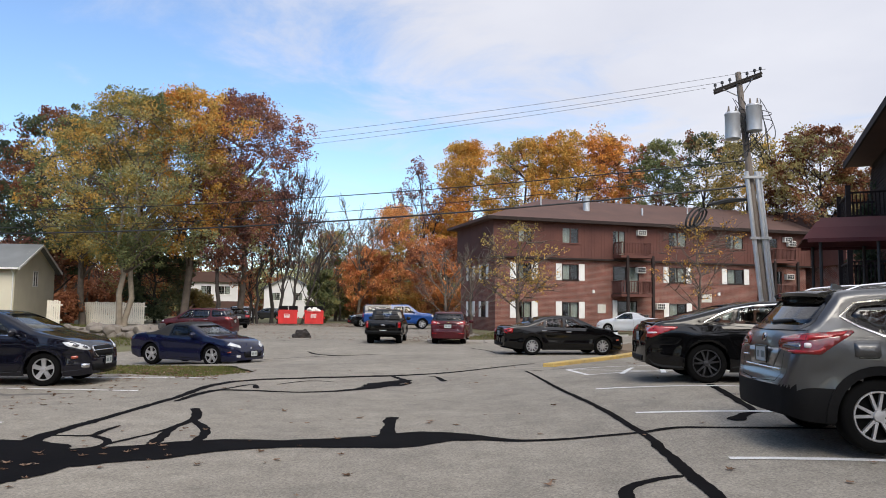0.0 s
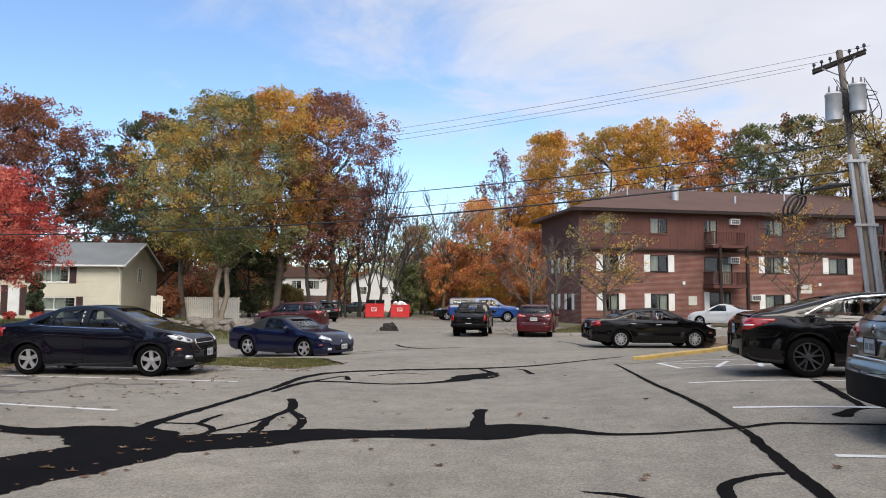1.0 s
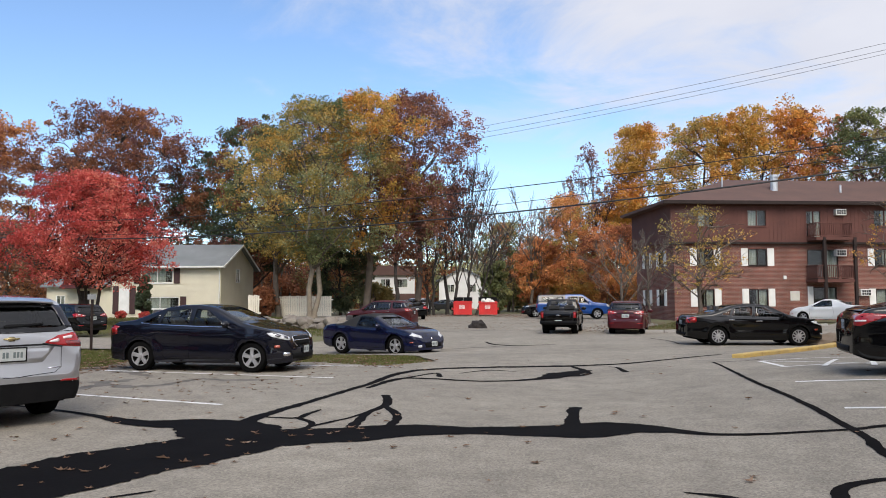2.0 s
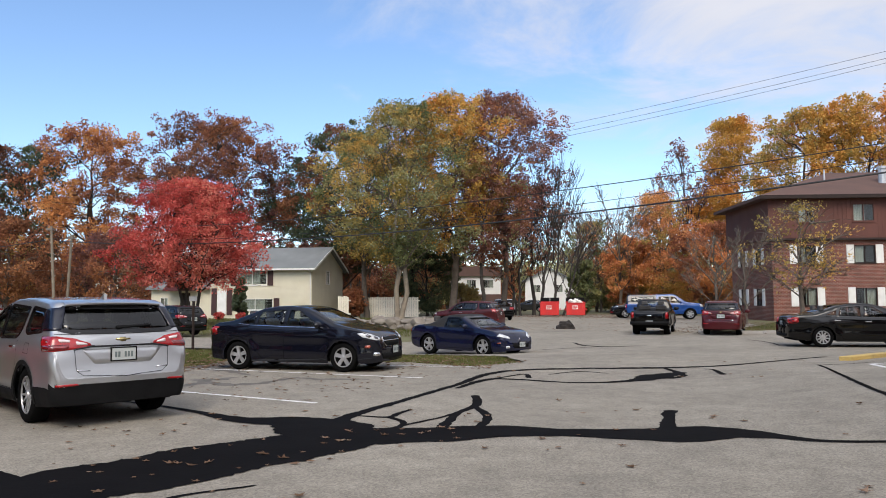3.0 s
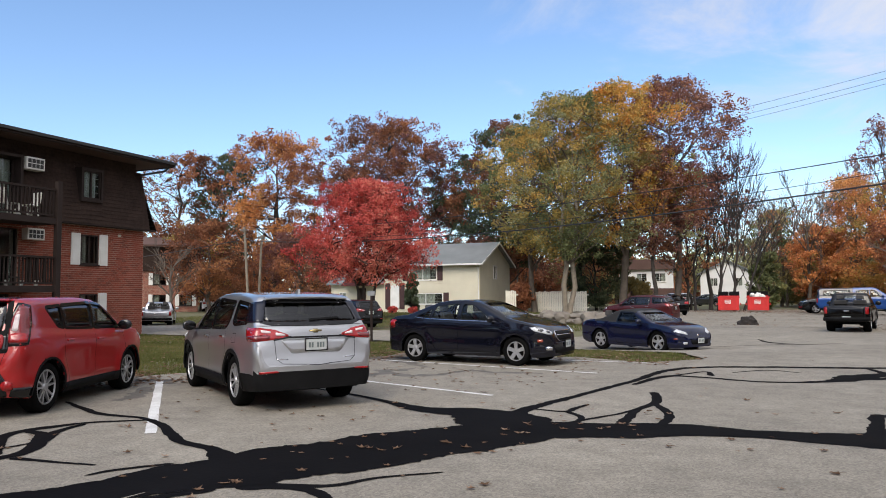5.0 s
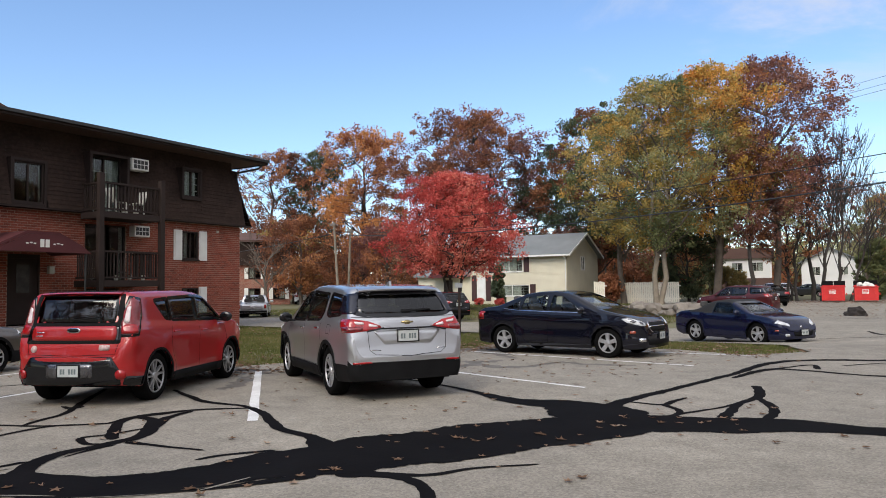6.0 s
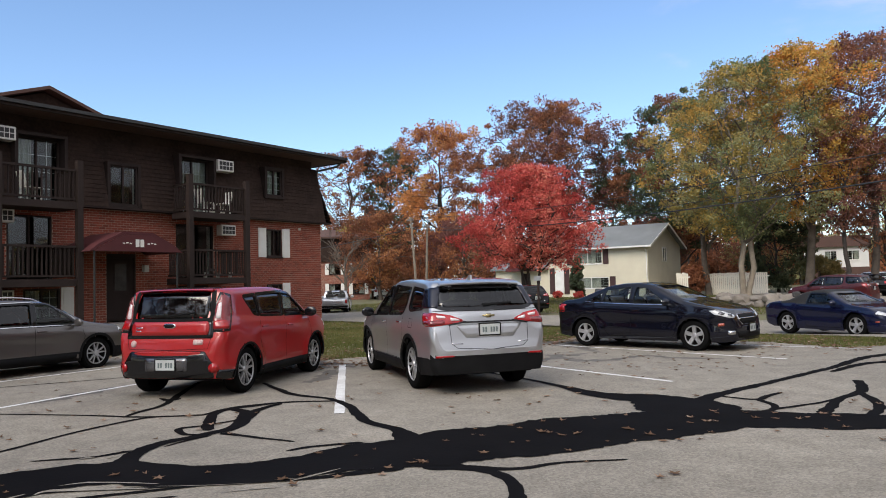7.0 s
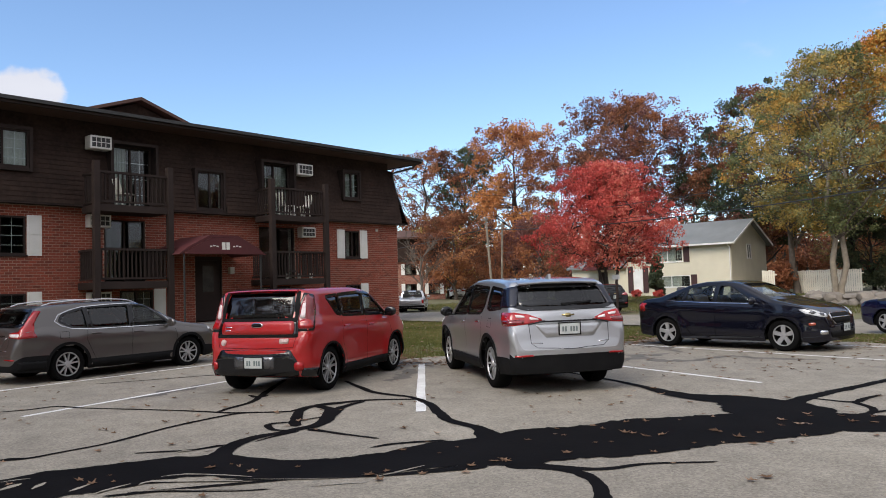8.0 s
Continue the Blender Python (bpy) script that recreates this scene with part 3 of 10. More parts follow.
tar([(-8.76, 0.79), (-8.63, 1.01), (-8.69, 1.32), (-8.82, 1.85), (-9.22, 2.57), (-9.48, 3.37), (-9.45, 3.66)], [0.16, 0.07, 0.06, 0.06, 0.07, 0.08, 0.07], 0.0059)
tar([(-8.09, 3.64), (-8.63, 3.91), (-9.06, 4.22), (-9.2, 4.51), (-8.77, 4.47), (-8.19, 4.11), (-7.92, 3.75), (-7.97, 3.61)], [0.14, 0.15, 0.12, 0.12, 0.18, 0.18, 0.14, 0.14], 0.0063)
tar([(-7.21, 2.37), (-7.6, 2.67), (-7.85, 3.02), (-7.9, 3.38), (-7.96, 3.62), (-8.03, 3.87), (-8.46, 4.31), (-8.85, 4.69), (-9.05, 5.18)], [0.22, 0.2, 0.17, 0.16, 0.16, 0.14, 0.18, 0.15, 0.08], 0.0067)
tar([(-8.42, 4.2), (-8.4, 3.77), (-8.47, 3.52), (-8.34, 3.41), (-8.09, 3.37), (-7.95, 3.46)], [0.05, 0.06, 0.08, 0.09, 0.08, 0.06], 0.0071)
tar([(-7.66, 2.94), (-7.78, 3.25), (-7.82, 3.54)], [0.03, 0.06, 0.05], 0.0043)
tar([(-7.86, 3.67), (-7.37, 3.78), (-6.82, 3.94)], [0.12, 0.07, 0.05], 0.0044)
tar([(-6.53, 3.64), (-6.49, 3.92), (-6.24, 4.37)], [0.05, 0.08, 0.09], 0.0045)
tar([(-8.07, 1.84), (-7.91, 2.09), (-7.77, 2.33), (-7.75, 2.67)], [0.04, 0.06, 0.06, 0.1], 0.0048)
tar([(-6.61, 1.38), (-6.27, 1.75), (-5.99, 2.05), (-5.85, 2.27)], [0.02, 0.03, 0.03, 0.05], 0.0047)
# places where the bare asphalt shows through the seal
bare([(-6.88, 1.74), (-6.81, 1.93), (-6.52, 2.17), (-6.3, 2.31)], 0.03)
bare([(-6.75, 1.52), (-6.79, 1.64), (-6.53, 1.93), (-6.23, 2.2)], 0.07)
bare([(-6.73, 1.17), (-6.8, 1.33), (-6.83, 1.48)], 0.05)
bare([(-5.68, 2.53), (-5.58, 2.73), (-5.46, 2.92)], 0.04)
bare([(-5.54, 3.08), (-5.54, 3.26), (-5.55, 3.57)], 0.04)
bare([(-7.4, 0.59), (-7.5, 0.73), (-7.53, 0.79)], 0.09)
bare([(-7.26, 0.82), (-7.35, 0.89), (-7.42, 0.95)], 0.06)
bare([(-7.76, 2.17), (-7.76, 2.24), (-7.72, 2.31)], 0.05)
bare([(-7.6, 2.36), (-7.6, 2.42), (-7.61, 2.48)], 0.05)
bare([(-6.95, 1.04), (-7.01, 1.12), (-7.08, 1.24)], 0.05)
bare([(-6.25, 2.26), (-5.97, 2.53), (-5.73, 2.82)], 0.014)
bare([(-7.72, 0.66), (-7.71, 0.76), (-7.67, 0.88)], 0.03)
bare([(-6.54, 1.46), (-6.3, 1.76), (-6.02, 2.09)], 0.02)
# dark worn and oily asphalt at the heads of the stalls
def stain(points, widths, lift):
    bm = bmesh.new()
    ribbon(bm, points, widths, lift, 0.9, step=0.08, seed=points[0][1])
    ob = part("stain", bm, STAINED)
    for p in ob.data.polygons:
        if p.normal.z < 0:
            p.flip()
    return tagged(ob, "dark oily stain on the worn asphalt", "stain", "stains on the lot", "structure")


stain([(-11.95, 14.24), (-11.65, 14.63), (-10.67, 14.19), (-9.48, 13.36)], [0.2, 0.7, 0.5, 0.1], 0.0022)
stain([(-9.33, 10.73), (-9.58, 11.57), (-9.62, 12.39), (-9.44, 12.9)], [0.1, 0.35, 0.5, 0.1], 0.0026)
stain([(-13.51, 8.67), (-12.64, 8.61), (-11.69, 8.44)], [0.1, 0.5, 0.1], 0.0024)
stain([(-10.03, 12.2), (-8.59, 11.8), (-8.21, 13.33)], [0.1, 0.4, 0.1], 0.0028)
stain([(-13.9, 5.6), (-13.5, 6.5), (-13.2, 7.4)], [0.2, 0.5, 0.15], 0.0023)
stain([(-10.6, 6.6), (-11.0, 7.3), (-11.7, 7.9)], [0.15, 0.45, 0.2], 0.0027)
stain([(-15.5, 3.2), (-15.9, 4.4), (-16.2, 5.4)], [0.15, 0.4, 0.2], 0.0025)
stain([(-12.0, 2.6), (-12.4, 3.6), (-12.9, 4.4)], [0.1, 0.3, 0.15], 0.0029)
stain([(-8.3, 13.2), (-7.4, 13.1), (-6.6, 13.3)], [0.1, 0.3, 0.1], 0.0023)
stain([(4.6, 8.1), (5.4, 8.0), (6.4, 7.8)], [0.1, 0.5, 0.2], 0.0024)
stain([(4.2, 11.2), (5.2, 11.0), (6.4, 10.8)], [0.1, 0.4, 0.2], 0.0026)
# cracks in the far part of the lot
tar([(-5.0, 27.5), (-4.4, 26.2), (-3.4, 25.4), (-2.2, 25.9)], [0.10, 0.14, 0.18, 0.08])
tar([(-8.0, 24.0), (-6.0, 24.6), (-3.6, 25.4)], [0.05, 0.07, 0.10], 0.005)
tar([(1.20, 30.19), (1.80, 28.47), (1.99, 26.72)], [0.10, 0.08, 0.05])
tar([(-9.8, 15.9), (-7.6, 16.3), (-5.3, 16.6)], [0.12, 0.18, 0.10])
tar([(-9.5, 33.0), (-6.6, 36.0), (-3.5, 37.0)], [0.06, 0.08, 0.06])
tar([(-14.6, 3.0), (-13.6, 6.6), (-12.6, 8.6)], [0.05, 0.07, 0.08])
# stall lines
for a, b in (((-11.57, 1.41), (-13.2, 5.5)), ((-15.0, 1.5), (-16.3, 6.5)), ((-5.92, 10.02), (-10.4, 10.8)), ((-5.69, 13.89), (-11.46, 14.25)), ((-5.04, 16.6), (-8.9, 16.1)),
             ((2.86, 7.39), (7.8, 6.65)), ((2.62, 10.0), (7.55, 9.15)), ((2.61, 12.52), (7.5, 11.65)), ((-17.9, -0.5), (-19.3, 4.5)),
             ((2.93, 17.27), (3.00, 15.15)), ((3.00, 15.15), (6.69, 16.16)), ((2.93, 17.27), (4.67, 15.32)), ((2.93, 17.27), (6.61, 20.37)), ((3.66, 14.98), (4.52, 17.49)), ((4.48, 14.90), (5.64, 19.03))):
    stripe(a, b)
stripe((-7.8, 5.21), (-12.3, 8.6), 0.13)

# ---- buildings ----
def frame_at(px, py, ax, ay, z=0.0):
    """A pose with x along (ax, ay), -y out of the front, z up."""
    n = math.hypot(ax, ay)
    ax, ay = ax / n, ay / n
    return Matrix(((ax, -ay, 0, px), (ay, ax, 0, py), (0, 0, 1, z), (0, 0, 0, 1)))


def window(parent, u0, u1, z0, z1, y=0.0, frame=None, shutters=(), curtain=0.6, muntins=0, slider=True, seed=0, drawn=None, depth=0.10, shutter_w=0.42):
    """A window in a wall opening: frame, panes, sill, curtain behind, shutters beside it."""
    frame = frame or TRIM_BROWN
    bm, t = bmesh.new(), 0.055
    for b in ((u0, u1, y - 0.02, y + depth, z1 - t, z1), (u0, u1, y - 0.02, y + depth, z0, z0 + t), (u0, u0 + t, y - 0.02, y + depth, z0 + t, z1 - t), (u1 - t, u1, y - 0.02, y + depth, z0 + t, z1 - t)):
        box(bm, *b)
    mid = (u0 + u1) / 2
    if slider:
        box(bm, mid - 0.03, mid + 0.03, y + 0.0, y + depth - 0.01, z0 + t, z1 - t)
    w = part("window", bm, frame, parent)
    for a, b in ((u0 + t, mid - 0.03), (mid + 0.03, u1 - t)) if slider else ((u0 + t, u1 - t),):
        pane = part("pane", boxed((a, b, y + 0.045, y + 0.051, z0 + t, z1 - t)), WINDOW_GLASS, w, "clear window pane")
        pane.visible_shadow = False
        if muntins:
            bm = bmesh.new()
            for i in range(1, muntins):
                x = a + (b - a) * i / muntins
                box(bm, x - 0.010, x + 0.010, y + 0.056, y + 0.068, z0 + t, z1 - t)
            for i in range(1, 4):
                z = z0 + (z1 - z0) * i / 4
                box(bm, a, b, y + 0.070, y + 0.080, z - 0.010, z + 0.010)
            part("muntin", bm, WHITE_PAINT, w, "white window grille")
    part("sill", boxed((u0 - 0.04, u1 + 0.04, y - 0.07, y + 0.02, z0 - 0.06, z0 - 0.003)), frame, w)
    rng = random.Random(seed * 7.1 + u0)
    span = drawn or ((u0, u0 + (u1 - u0) * curtain) if rng.random() < 0.5 else (u1 - (u1 - u0) * curtain, u1))
    bm = bmesh.new()
    n, prev = 24, None
    for i in range(n + 1):
        x = span[0] + (span[1] - span[0]) * i / n
        yy = y + depth + 0.09 + 0.025 * math.sin(i * 1.9 + seed)
        row = [bm.verts.new((x, yy, z0 - 0.05)), bm.verts.new((x, yy, z1 + 0.02))]
        if prev:
            bm.faces.new((prev[0], row[0], row[1], prev[1]))
        prev = row
    geo = bmesh.ops.extrude_face_region(bm, geom=list(bm.faces))
    for v in geo["geom"]:
        if isinstance(v, bmesh.types.BMVert):
            v.co.y += 0.006
    part("curtain", bm, CURTAIN, w, "pale curtain behind the pane")
    for side in shutters:
        a = u0 - shutter_w - 0.03 if side < 0 else u1 + 0.03
        sh = part("shutter", boxed((a, a + shutter_w, y - 0.045, y - 0.003, z0 - 0.03, z1 + 0.04)), WHITE_PAINT, w, "cream painted panel shutter")
        bm = bmesh.new()
        for k in range(2):
            za, zb = z0 + 0.05 + k * (z1 - z0 - 0.02) / 2, z0 + (k + 1) * (z1 - z0) / 2 - 0.03
            box(bm, a + 0.06, a + shutter_w - 0.06, y - 0.060, y - 0.0455, za, zb)
        part("panel", bm, WHITE_PAINT, sh)
    return w


def air_conditioner(u0, u1, z0, z1, y, m, out=0.32):
    """A boxed window unit with a louvred, gridded face."""
    ac = thing("air_conditioner", "white window air conditioner with a grid face, set through the wall", "air conditioner", m, "wall air conditioners")
    bm = bevelled(u0, u1, y - out, y + 0.1, z0, z1, 0.015, 1)
    part("case", bm, WHITE_PAINT, ac)
    bm = bmesh.new()
    n = 4
    for i in range(n):
        for j in range(2):
            a, b = u0 + 0.05 + (u1 - u0 - 0.1) * i / n, u0 + 0.05 + (u1 - u0 - 0.1) * (i + 1) / n
            c, d = z0 + 0.05 + (z1 - z0 - 0.1) * j / 2, z0 + 0.05 + (z1 - z0 - 0.1) * (j + 1) / 2
            box(bm, a + 0.012, b - 0.012, y - out - 0.004, y - out + 0.02, c + 0.012, d - 0.012)
    part("grille", bm, BLACK_METAL, ac, "dark grille")
    return ac


def balcony(parent, u0, u1, y0, z, material, posts=(), rail=1.05, floor_t=0.22, wall_y=0.0):
    """Deck, rails with balusters on three sides."""
    deck = part("balcony", boxed((u0 - 0.05, u1 + 0.05, y0 - 0.05, wall_y, z - floor_t, z)), material, parent, "dark brown timber balcony")
    part("top_rail", boxed((u0, u1, y0 - 0.04, y0 + 0.06, z + rail - 0.07, z + rail), (u0 - 0.03, u0 + 0.05, y0 + 0.061, wall_y, z + rail - 0.07, z + rail), (u1 - 0.05, u1 + 0.03, y0 + 0.061, wall_y, z + rail - 0.07, z + rail)), material, deck)
    part("bottom_rail", boxed((u0, u1, y0, y0 + 0.05, z + 0.07, z + 0.13), (u0, u0 + 0.04, y0 + 0.051, wall_y, z + 0.07, z + 0.13), (u1 - 0.04, u1, y0 + 0.051, wall_y, z + 0.07, z + 0.13)), material, deck)
    n = int((u1 - u0) / 0.135)
    first = None
    spots = [(u0 + (u1 - u0) * (i + 0.5) / n, y0 + 0.025) for i in range(n)]
    m = int((wall_y - y0) / 0.135)
    spots += [(u, y0 + 0.06 + (wall_y - y0 - 0.1) * (i + 0.5) / m) for u in (u0 + 0.02, u1 - 0.02) for i in range(m)]
    for u, y in spots:
        if first is None:
            first = part("baluster", boxed((-0.022, 0.022, -0.02, 0.02, z + 0.1301, z + rail - 0.0701)), material, deck)
            ob = first
        else:
            ob = new("baluster", first.data)
            ob.parent = deck
        ob.location = (u, y, 0)
    return deck


def courses(bm, u0, u1, z0, z1, y_of, step, thick=0.02, slant=None):
    """Overlapping horizontal courses, each a step proud of the one above."""
    n = int(round((z1 - z0) / step))
    for i in range(n):
        a, b = z0 + (z1 - z0) * i / n, z0 + (z1 - z0) * (i + 1) / n
        sa, sb = (slant(a), slant(b)) if slant else (0, 0)
        ya, yb = y_of(a) - thick, y_of(b) - 0.002
        q = [bm.verts.new(v) for v in ((u0 - sa, ya, a), (u1 + sa, ya, a), (u1 + sb, yb, b), (u0 - sb, yb, b), (u0 - sa, y_of(a) + 0.05, a), (u1 + sa, y_of(a) + 0.05, a))]
        bm.faces.new((q[0], q[1], q[2], q[3]))
        bm.faces.new((q[4], q[5], q[1], q[0]))


def left_building():
    """Three storeys: two of brick, the third in a dark shingled mansard under a shallow roof."""
    m = frame_at(-28.45, 19.4, -0.17, 0.985)
    b = thing("apartment_building", "three-storey red brick apartment block with a dark shingled mansard storey", "building", m)
    u0, u1, deep, zb, ze = -34.0, 0.0, 13.0, 4.5, 7.35
    win2 = [(-3.22, -2.38), (-17.4, -15.98), (-23.0, -21.6), (-27.5, -26.1)]
    holes = [(a, c, 2.9, 4.08) for a, c in win2] + [(a, c, 0.55, 1.72) for a, c in ((-3.22, -2.38), (-17.4, -15.98), (-13.1, -11.95), (-23.0, -21.6))]
    holes += [(-10.35, -9.25, 0.5, 2.9), (-7.6, -5.9, 2.0, 4.1), (-13.6, -12.2, 2.0, 4.1), (-7.6, -6.2, 0.55, 1.72)]
    bm = bmesh.new()
    holed(bm, u0, u1, -0.2, zb, holes, 0.0, 0.25)
    wall = part("wall", bm, MORTAR, b, "weathered red brick wall with pale joints")
    part("end_wall", boxed((u1 - 0.25, u1, 0.2501, deep, -0.2, zb), (u0, u0 + 0.25, 0.2501, deep, -0.2, zb), (u0 + 0.2501, u1 - 0.2501, deep - 0.25, deep, -0.2, zb)), BRICK_LEFT, b)
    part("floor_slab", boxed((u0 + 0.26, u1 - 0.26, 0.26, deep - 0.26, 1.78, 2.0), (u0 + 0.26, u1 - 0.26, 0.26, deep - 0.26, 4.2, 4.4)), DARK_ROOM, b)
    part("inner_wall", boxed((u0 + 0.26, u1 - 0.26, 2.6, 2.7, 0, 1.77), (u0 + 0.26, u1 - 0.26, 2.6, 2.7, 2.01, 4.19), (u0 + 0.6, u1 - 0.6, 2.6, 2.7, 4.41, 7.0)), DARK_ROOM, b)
    # mansard: slopes inwards to the top, on front and both ends
    wins3 = [(-3.36, -2.52, 5.5, 6.62), (-10.35, -9.3, 4.62, 6.0), (-17.4, -15.95, 5.55, 6.7), (-23.2, -21.7, 5.55, 6.7)]
    doors3 = [(-7.55, -6.1, 4.45, 6.62), (-13.4, -11.95, 4.45, 6.62)]
    ztop = 7.0
    y_of = lambda z: -0.35 + 0.55 * (z - zb) / (ztop - zb)
    slant = lambda z: 0.35 - 0.55 * (z - zb) / (ztop - zb)
    bm = bmesh.new()
    cuts = sorted([(a - 0.1, c + 0.1, d - 0.12, e + 0.1) for a, c, d, e in wins3 + doors3])
    edge = u0
    for a, c, d, e in cuts + [(u1, u1, 0, 0)]:
        last = a == u1
        courses(bm, edge, a, zb, ztop, y_of, 0.16, 0.022, slant if edge == u0 and last else None)
        if not last:
            if d > zb + 0.1:
                courses(bm, a, c, zb, d, y_of, 0.16, 0.022)
            if e < ztop - 0.1:
                courses(bm, a, c, e, ztop, y_of, 0.16, 0.022)
        edge = c
    part("mansard", bm, SHINGLE, b, "dark brown shingle courses")
    for s, ux in ((1, u1), (-1, u0)):  # ends of the mansard
        n = 16
        for i in range(n):
            bm = bmesh.new()
            a, c = zb + (ztop - zb) * i / n, zb + (ztop - zb) * (i + 1) / n
            xa, xb = ux + s * (slant(a) + 0.022), ux + s * slant(c)
            q = [bm.verts.new(v) for v in ((xa, y_of(a) - 0.02, a), (xa, deep, a), (xb, deep, c), (xb, y_of(c), c), (ux, y_of(a), a), (ux, deep, a))]
            bm.faces.new(q[:4])
            bm.faces.new((q[0], q[1], q[5], q[4]))
            part("shingle_course", bm, SHINGLE, b)
    part("soffit", boxed((u0 - 0.4, u1 + 0.4, -0.36, 0.0, zb - 0.06, zb - 0.003)), TRIM_BROWN, b)
    # shallow roof with a deep eave
    bm = bmesh.new()
    e0, e1 = u0 - 0.9, u1 + 0.75
    prism(bm, [(-0.95, ze - 0.02), (-0.95, ze + 0.17), (deep / 2, ze + 1.75), (deep + 0.9, ze + 0.17), (deep + 0.9, ze - 0.02)], e0, e1)
    for v in bm.verts:  # outline was drawn in depth and height: turn it to run along the front
        v.co = Vector((v.co.y, v.co.x, v.co.z))
    part("roof", bm, ROOF_BROWN, b, "low brown shingle roof")
    part("eave_board", boxed((e0 - 0.01, e1 + 0.01, -1.03, -0.951, ze - 0.06, ze + 0.15), (e1 + 0.001, e1 + 0.05, -0.95, deep, ze - 0.06, ze + 0.15)), TRIM_BROWN, b)
    part("gutter", boxed((e0, e1, -1.12, -1.0301, ze + 0.03, ze + 0.14)), BLACK_METAL, b)
    part("upper_wall", boxed((u0 + 0.3, u1 - 0.3, 0.21, 0.3, ztop - 0.1, ze - 0.021)), SHINGLE, b)
    bm = bmesh.new()
    tube(bm, [(0.6, -0.9, ze), (0.45, -0.7, ze - 0.25), (-0.1, 0.05, ze - 0.45), (-0.1, 0.1, ze - 0.8)], 0.05, 6)
    part("downpipe", bm, BLACK_METAL, b)
    bm = bmesh.new()  # gable over the entrance
    prism(bm, [(-14.1, ze + 0.5), (-11.2, ze + 1.50), (-8.3, ze + 0.5)], 2.6, deep / 2)
    part("gable", bm, SHINGLE, b)
    bm = bmesh.new()
    for s in (1, -1):
        prism(bm, [(-11.2 - s * 3.4, ze + 0.37), (-11.2, ze + 1.57), (-11.2, ze + 1.69), (-11.2 - s * 3.4, ze + 0.49)], 2.2, deep / 2)
    part("gable_roof", bm, ROOF_BROWN, b)
    # windows
    for i, (a, c) in enumerate(win2):
        sides = (-1, 1) if i == 0 else (1, -1)
        window(b, a, c, 2.9, 4.08, 0.0, None, sides, 0.5, 2 if i else 0, True, i + 1)
    for i, (a, c) in enumerate(((-3.22, -2.38), (-17.4, -15.98), (-13.1, -11.95), (-23.0, -21.6))):
        window(b, a, c, 0.55, 1.72, 0.0, None, (1,), 0.5, 2 if i else 0, True, i + 11)
    window(b, -7.6, -6.2, 0.55, 1.72, 0.0, None, (), 0.5, 0, True, 31)
    for i, (a, c, d, e) in enumerate(wins3):
        part("dormer_frame", boxed((a - 0.1, a - 0.001, -0.28, 0.3, d - 0.12, e + 0.1), (c + 0.001, c + 0.1, -0.28, 0.3, d - 0.12, e + 0.1), (a, c, -0.28, 0.3, e + 0.001, e + 0.1), (a, c, -0.28, 0.3, d - 0.12, d - 0.065)), TRIM_BROWN, b)
        window(b, a, c, d, e, -0.2, None, (), 0.9 if i != 1 else 0.06, 2 if i != 1 else 0, True, i + 21)
    for i, (a, c, d, e) in enumerate(doors3 + [(-7.6, -5.9, 2.0, 4.1), (-13.6, -12.2, 2.0, 4.1)]):
        y = 0.06
        door = window(b, a, c, d, e, y, None, (), 0.45 if i < 2 else 0.08, 2 if i < 2 else 0, True, i + 41)
        part("door_reveal", boxed((a - 0.1, a - 0.001, -0.34, 0.3, d - 0.05, e + 0.1), (c + 0.001, c + 0.1, -0.34, 0.3, d - 0.05, e + 0.1), (a, c, -0.34, 0.3, e + 0.001, e + 0.1)) if i < 2 else boxed((a, c, 0.2501, 0.3, e - 0.06, e)), TRIM_BROWN, b)
    for lo, hi in ((-8.05, -5.5), (-14.5, -12.1)):
        for z in (4.42, 2.0):
            balcony(b, lo + 0.1, hi - 0.1, -1.5, z, TRIM_BROWN, wall_y=-0.36 if z > 4 else -0.003)
        for u in (lo, hi):
            part("balcony_post", boxed((u - 0.09, u + 0.09, -1.62, -1.44, 0.0, 5.75)), TRIM_BROWN, b)
    for u, y, z, dx in ((-7.0, -1.0, 4.42, 1), (-6.2, -0.95, 4.42, -1), (-13.3, -0.95, 4.42, 1)):  # white garden chairs
        ch = thing("garden_chair", "white slatted garden chair on the balcony", "chair", m @ Matrix.Translation((u, y, z)), "balcony chairs")
        part("seat", bevelled(-0.24, 0.24, -0.22, 0.22, 0.40, 0.43, 0.01, 1), WHITE_PAINT, ch)
        for lx in (-0.21, 0.21):
            for ly in (-0.2, 0.2):
                part("leg", boxed((lx - 0.02, lx + 0.02, ly - 0.02, ly + 0.02, 0, 0.4)), WHITE_PAINT, ch)
        for k in range(5):
            bk = boxed((-0.015, 0.015, -0.2 + 0.1 * k - 0.03, -0.2 + 0.1 * k + 0.03, 0.43, 0.92))
            for v in bk.verts:
                v.co.x += -dx * (0.22 + 0.25 * (v.co.z - 0.43))
            part("slat", bk, WHITE_PAINT, ch)
    for k in range(5):
        pot = thing("flower_pot", "small white pot on the balcony floor", "pot", m @ Matrix.Translation((-7.3 + 0.28 * k, -1.36, 4.42 if k % 2 else 2.0)), "balcony pots")
        bm = bmesh.new()
        tube(bm, [(0, 0, 0.0), (0, 0, 0.16), (0, 0, 0.19)], [0.06, 0.085, 0.09], 10)
        part("pot", bm, WHITE_PAINT, pot)
    # entrance: door, steps, awning on thin posts
    d = part("door", boxed((-10.3, -9.3, 0.06, 0.11, 0.55, 2.75)), TRIM_BROWN, b, "dark brown entrance door")
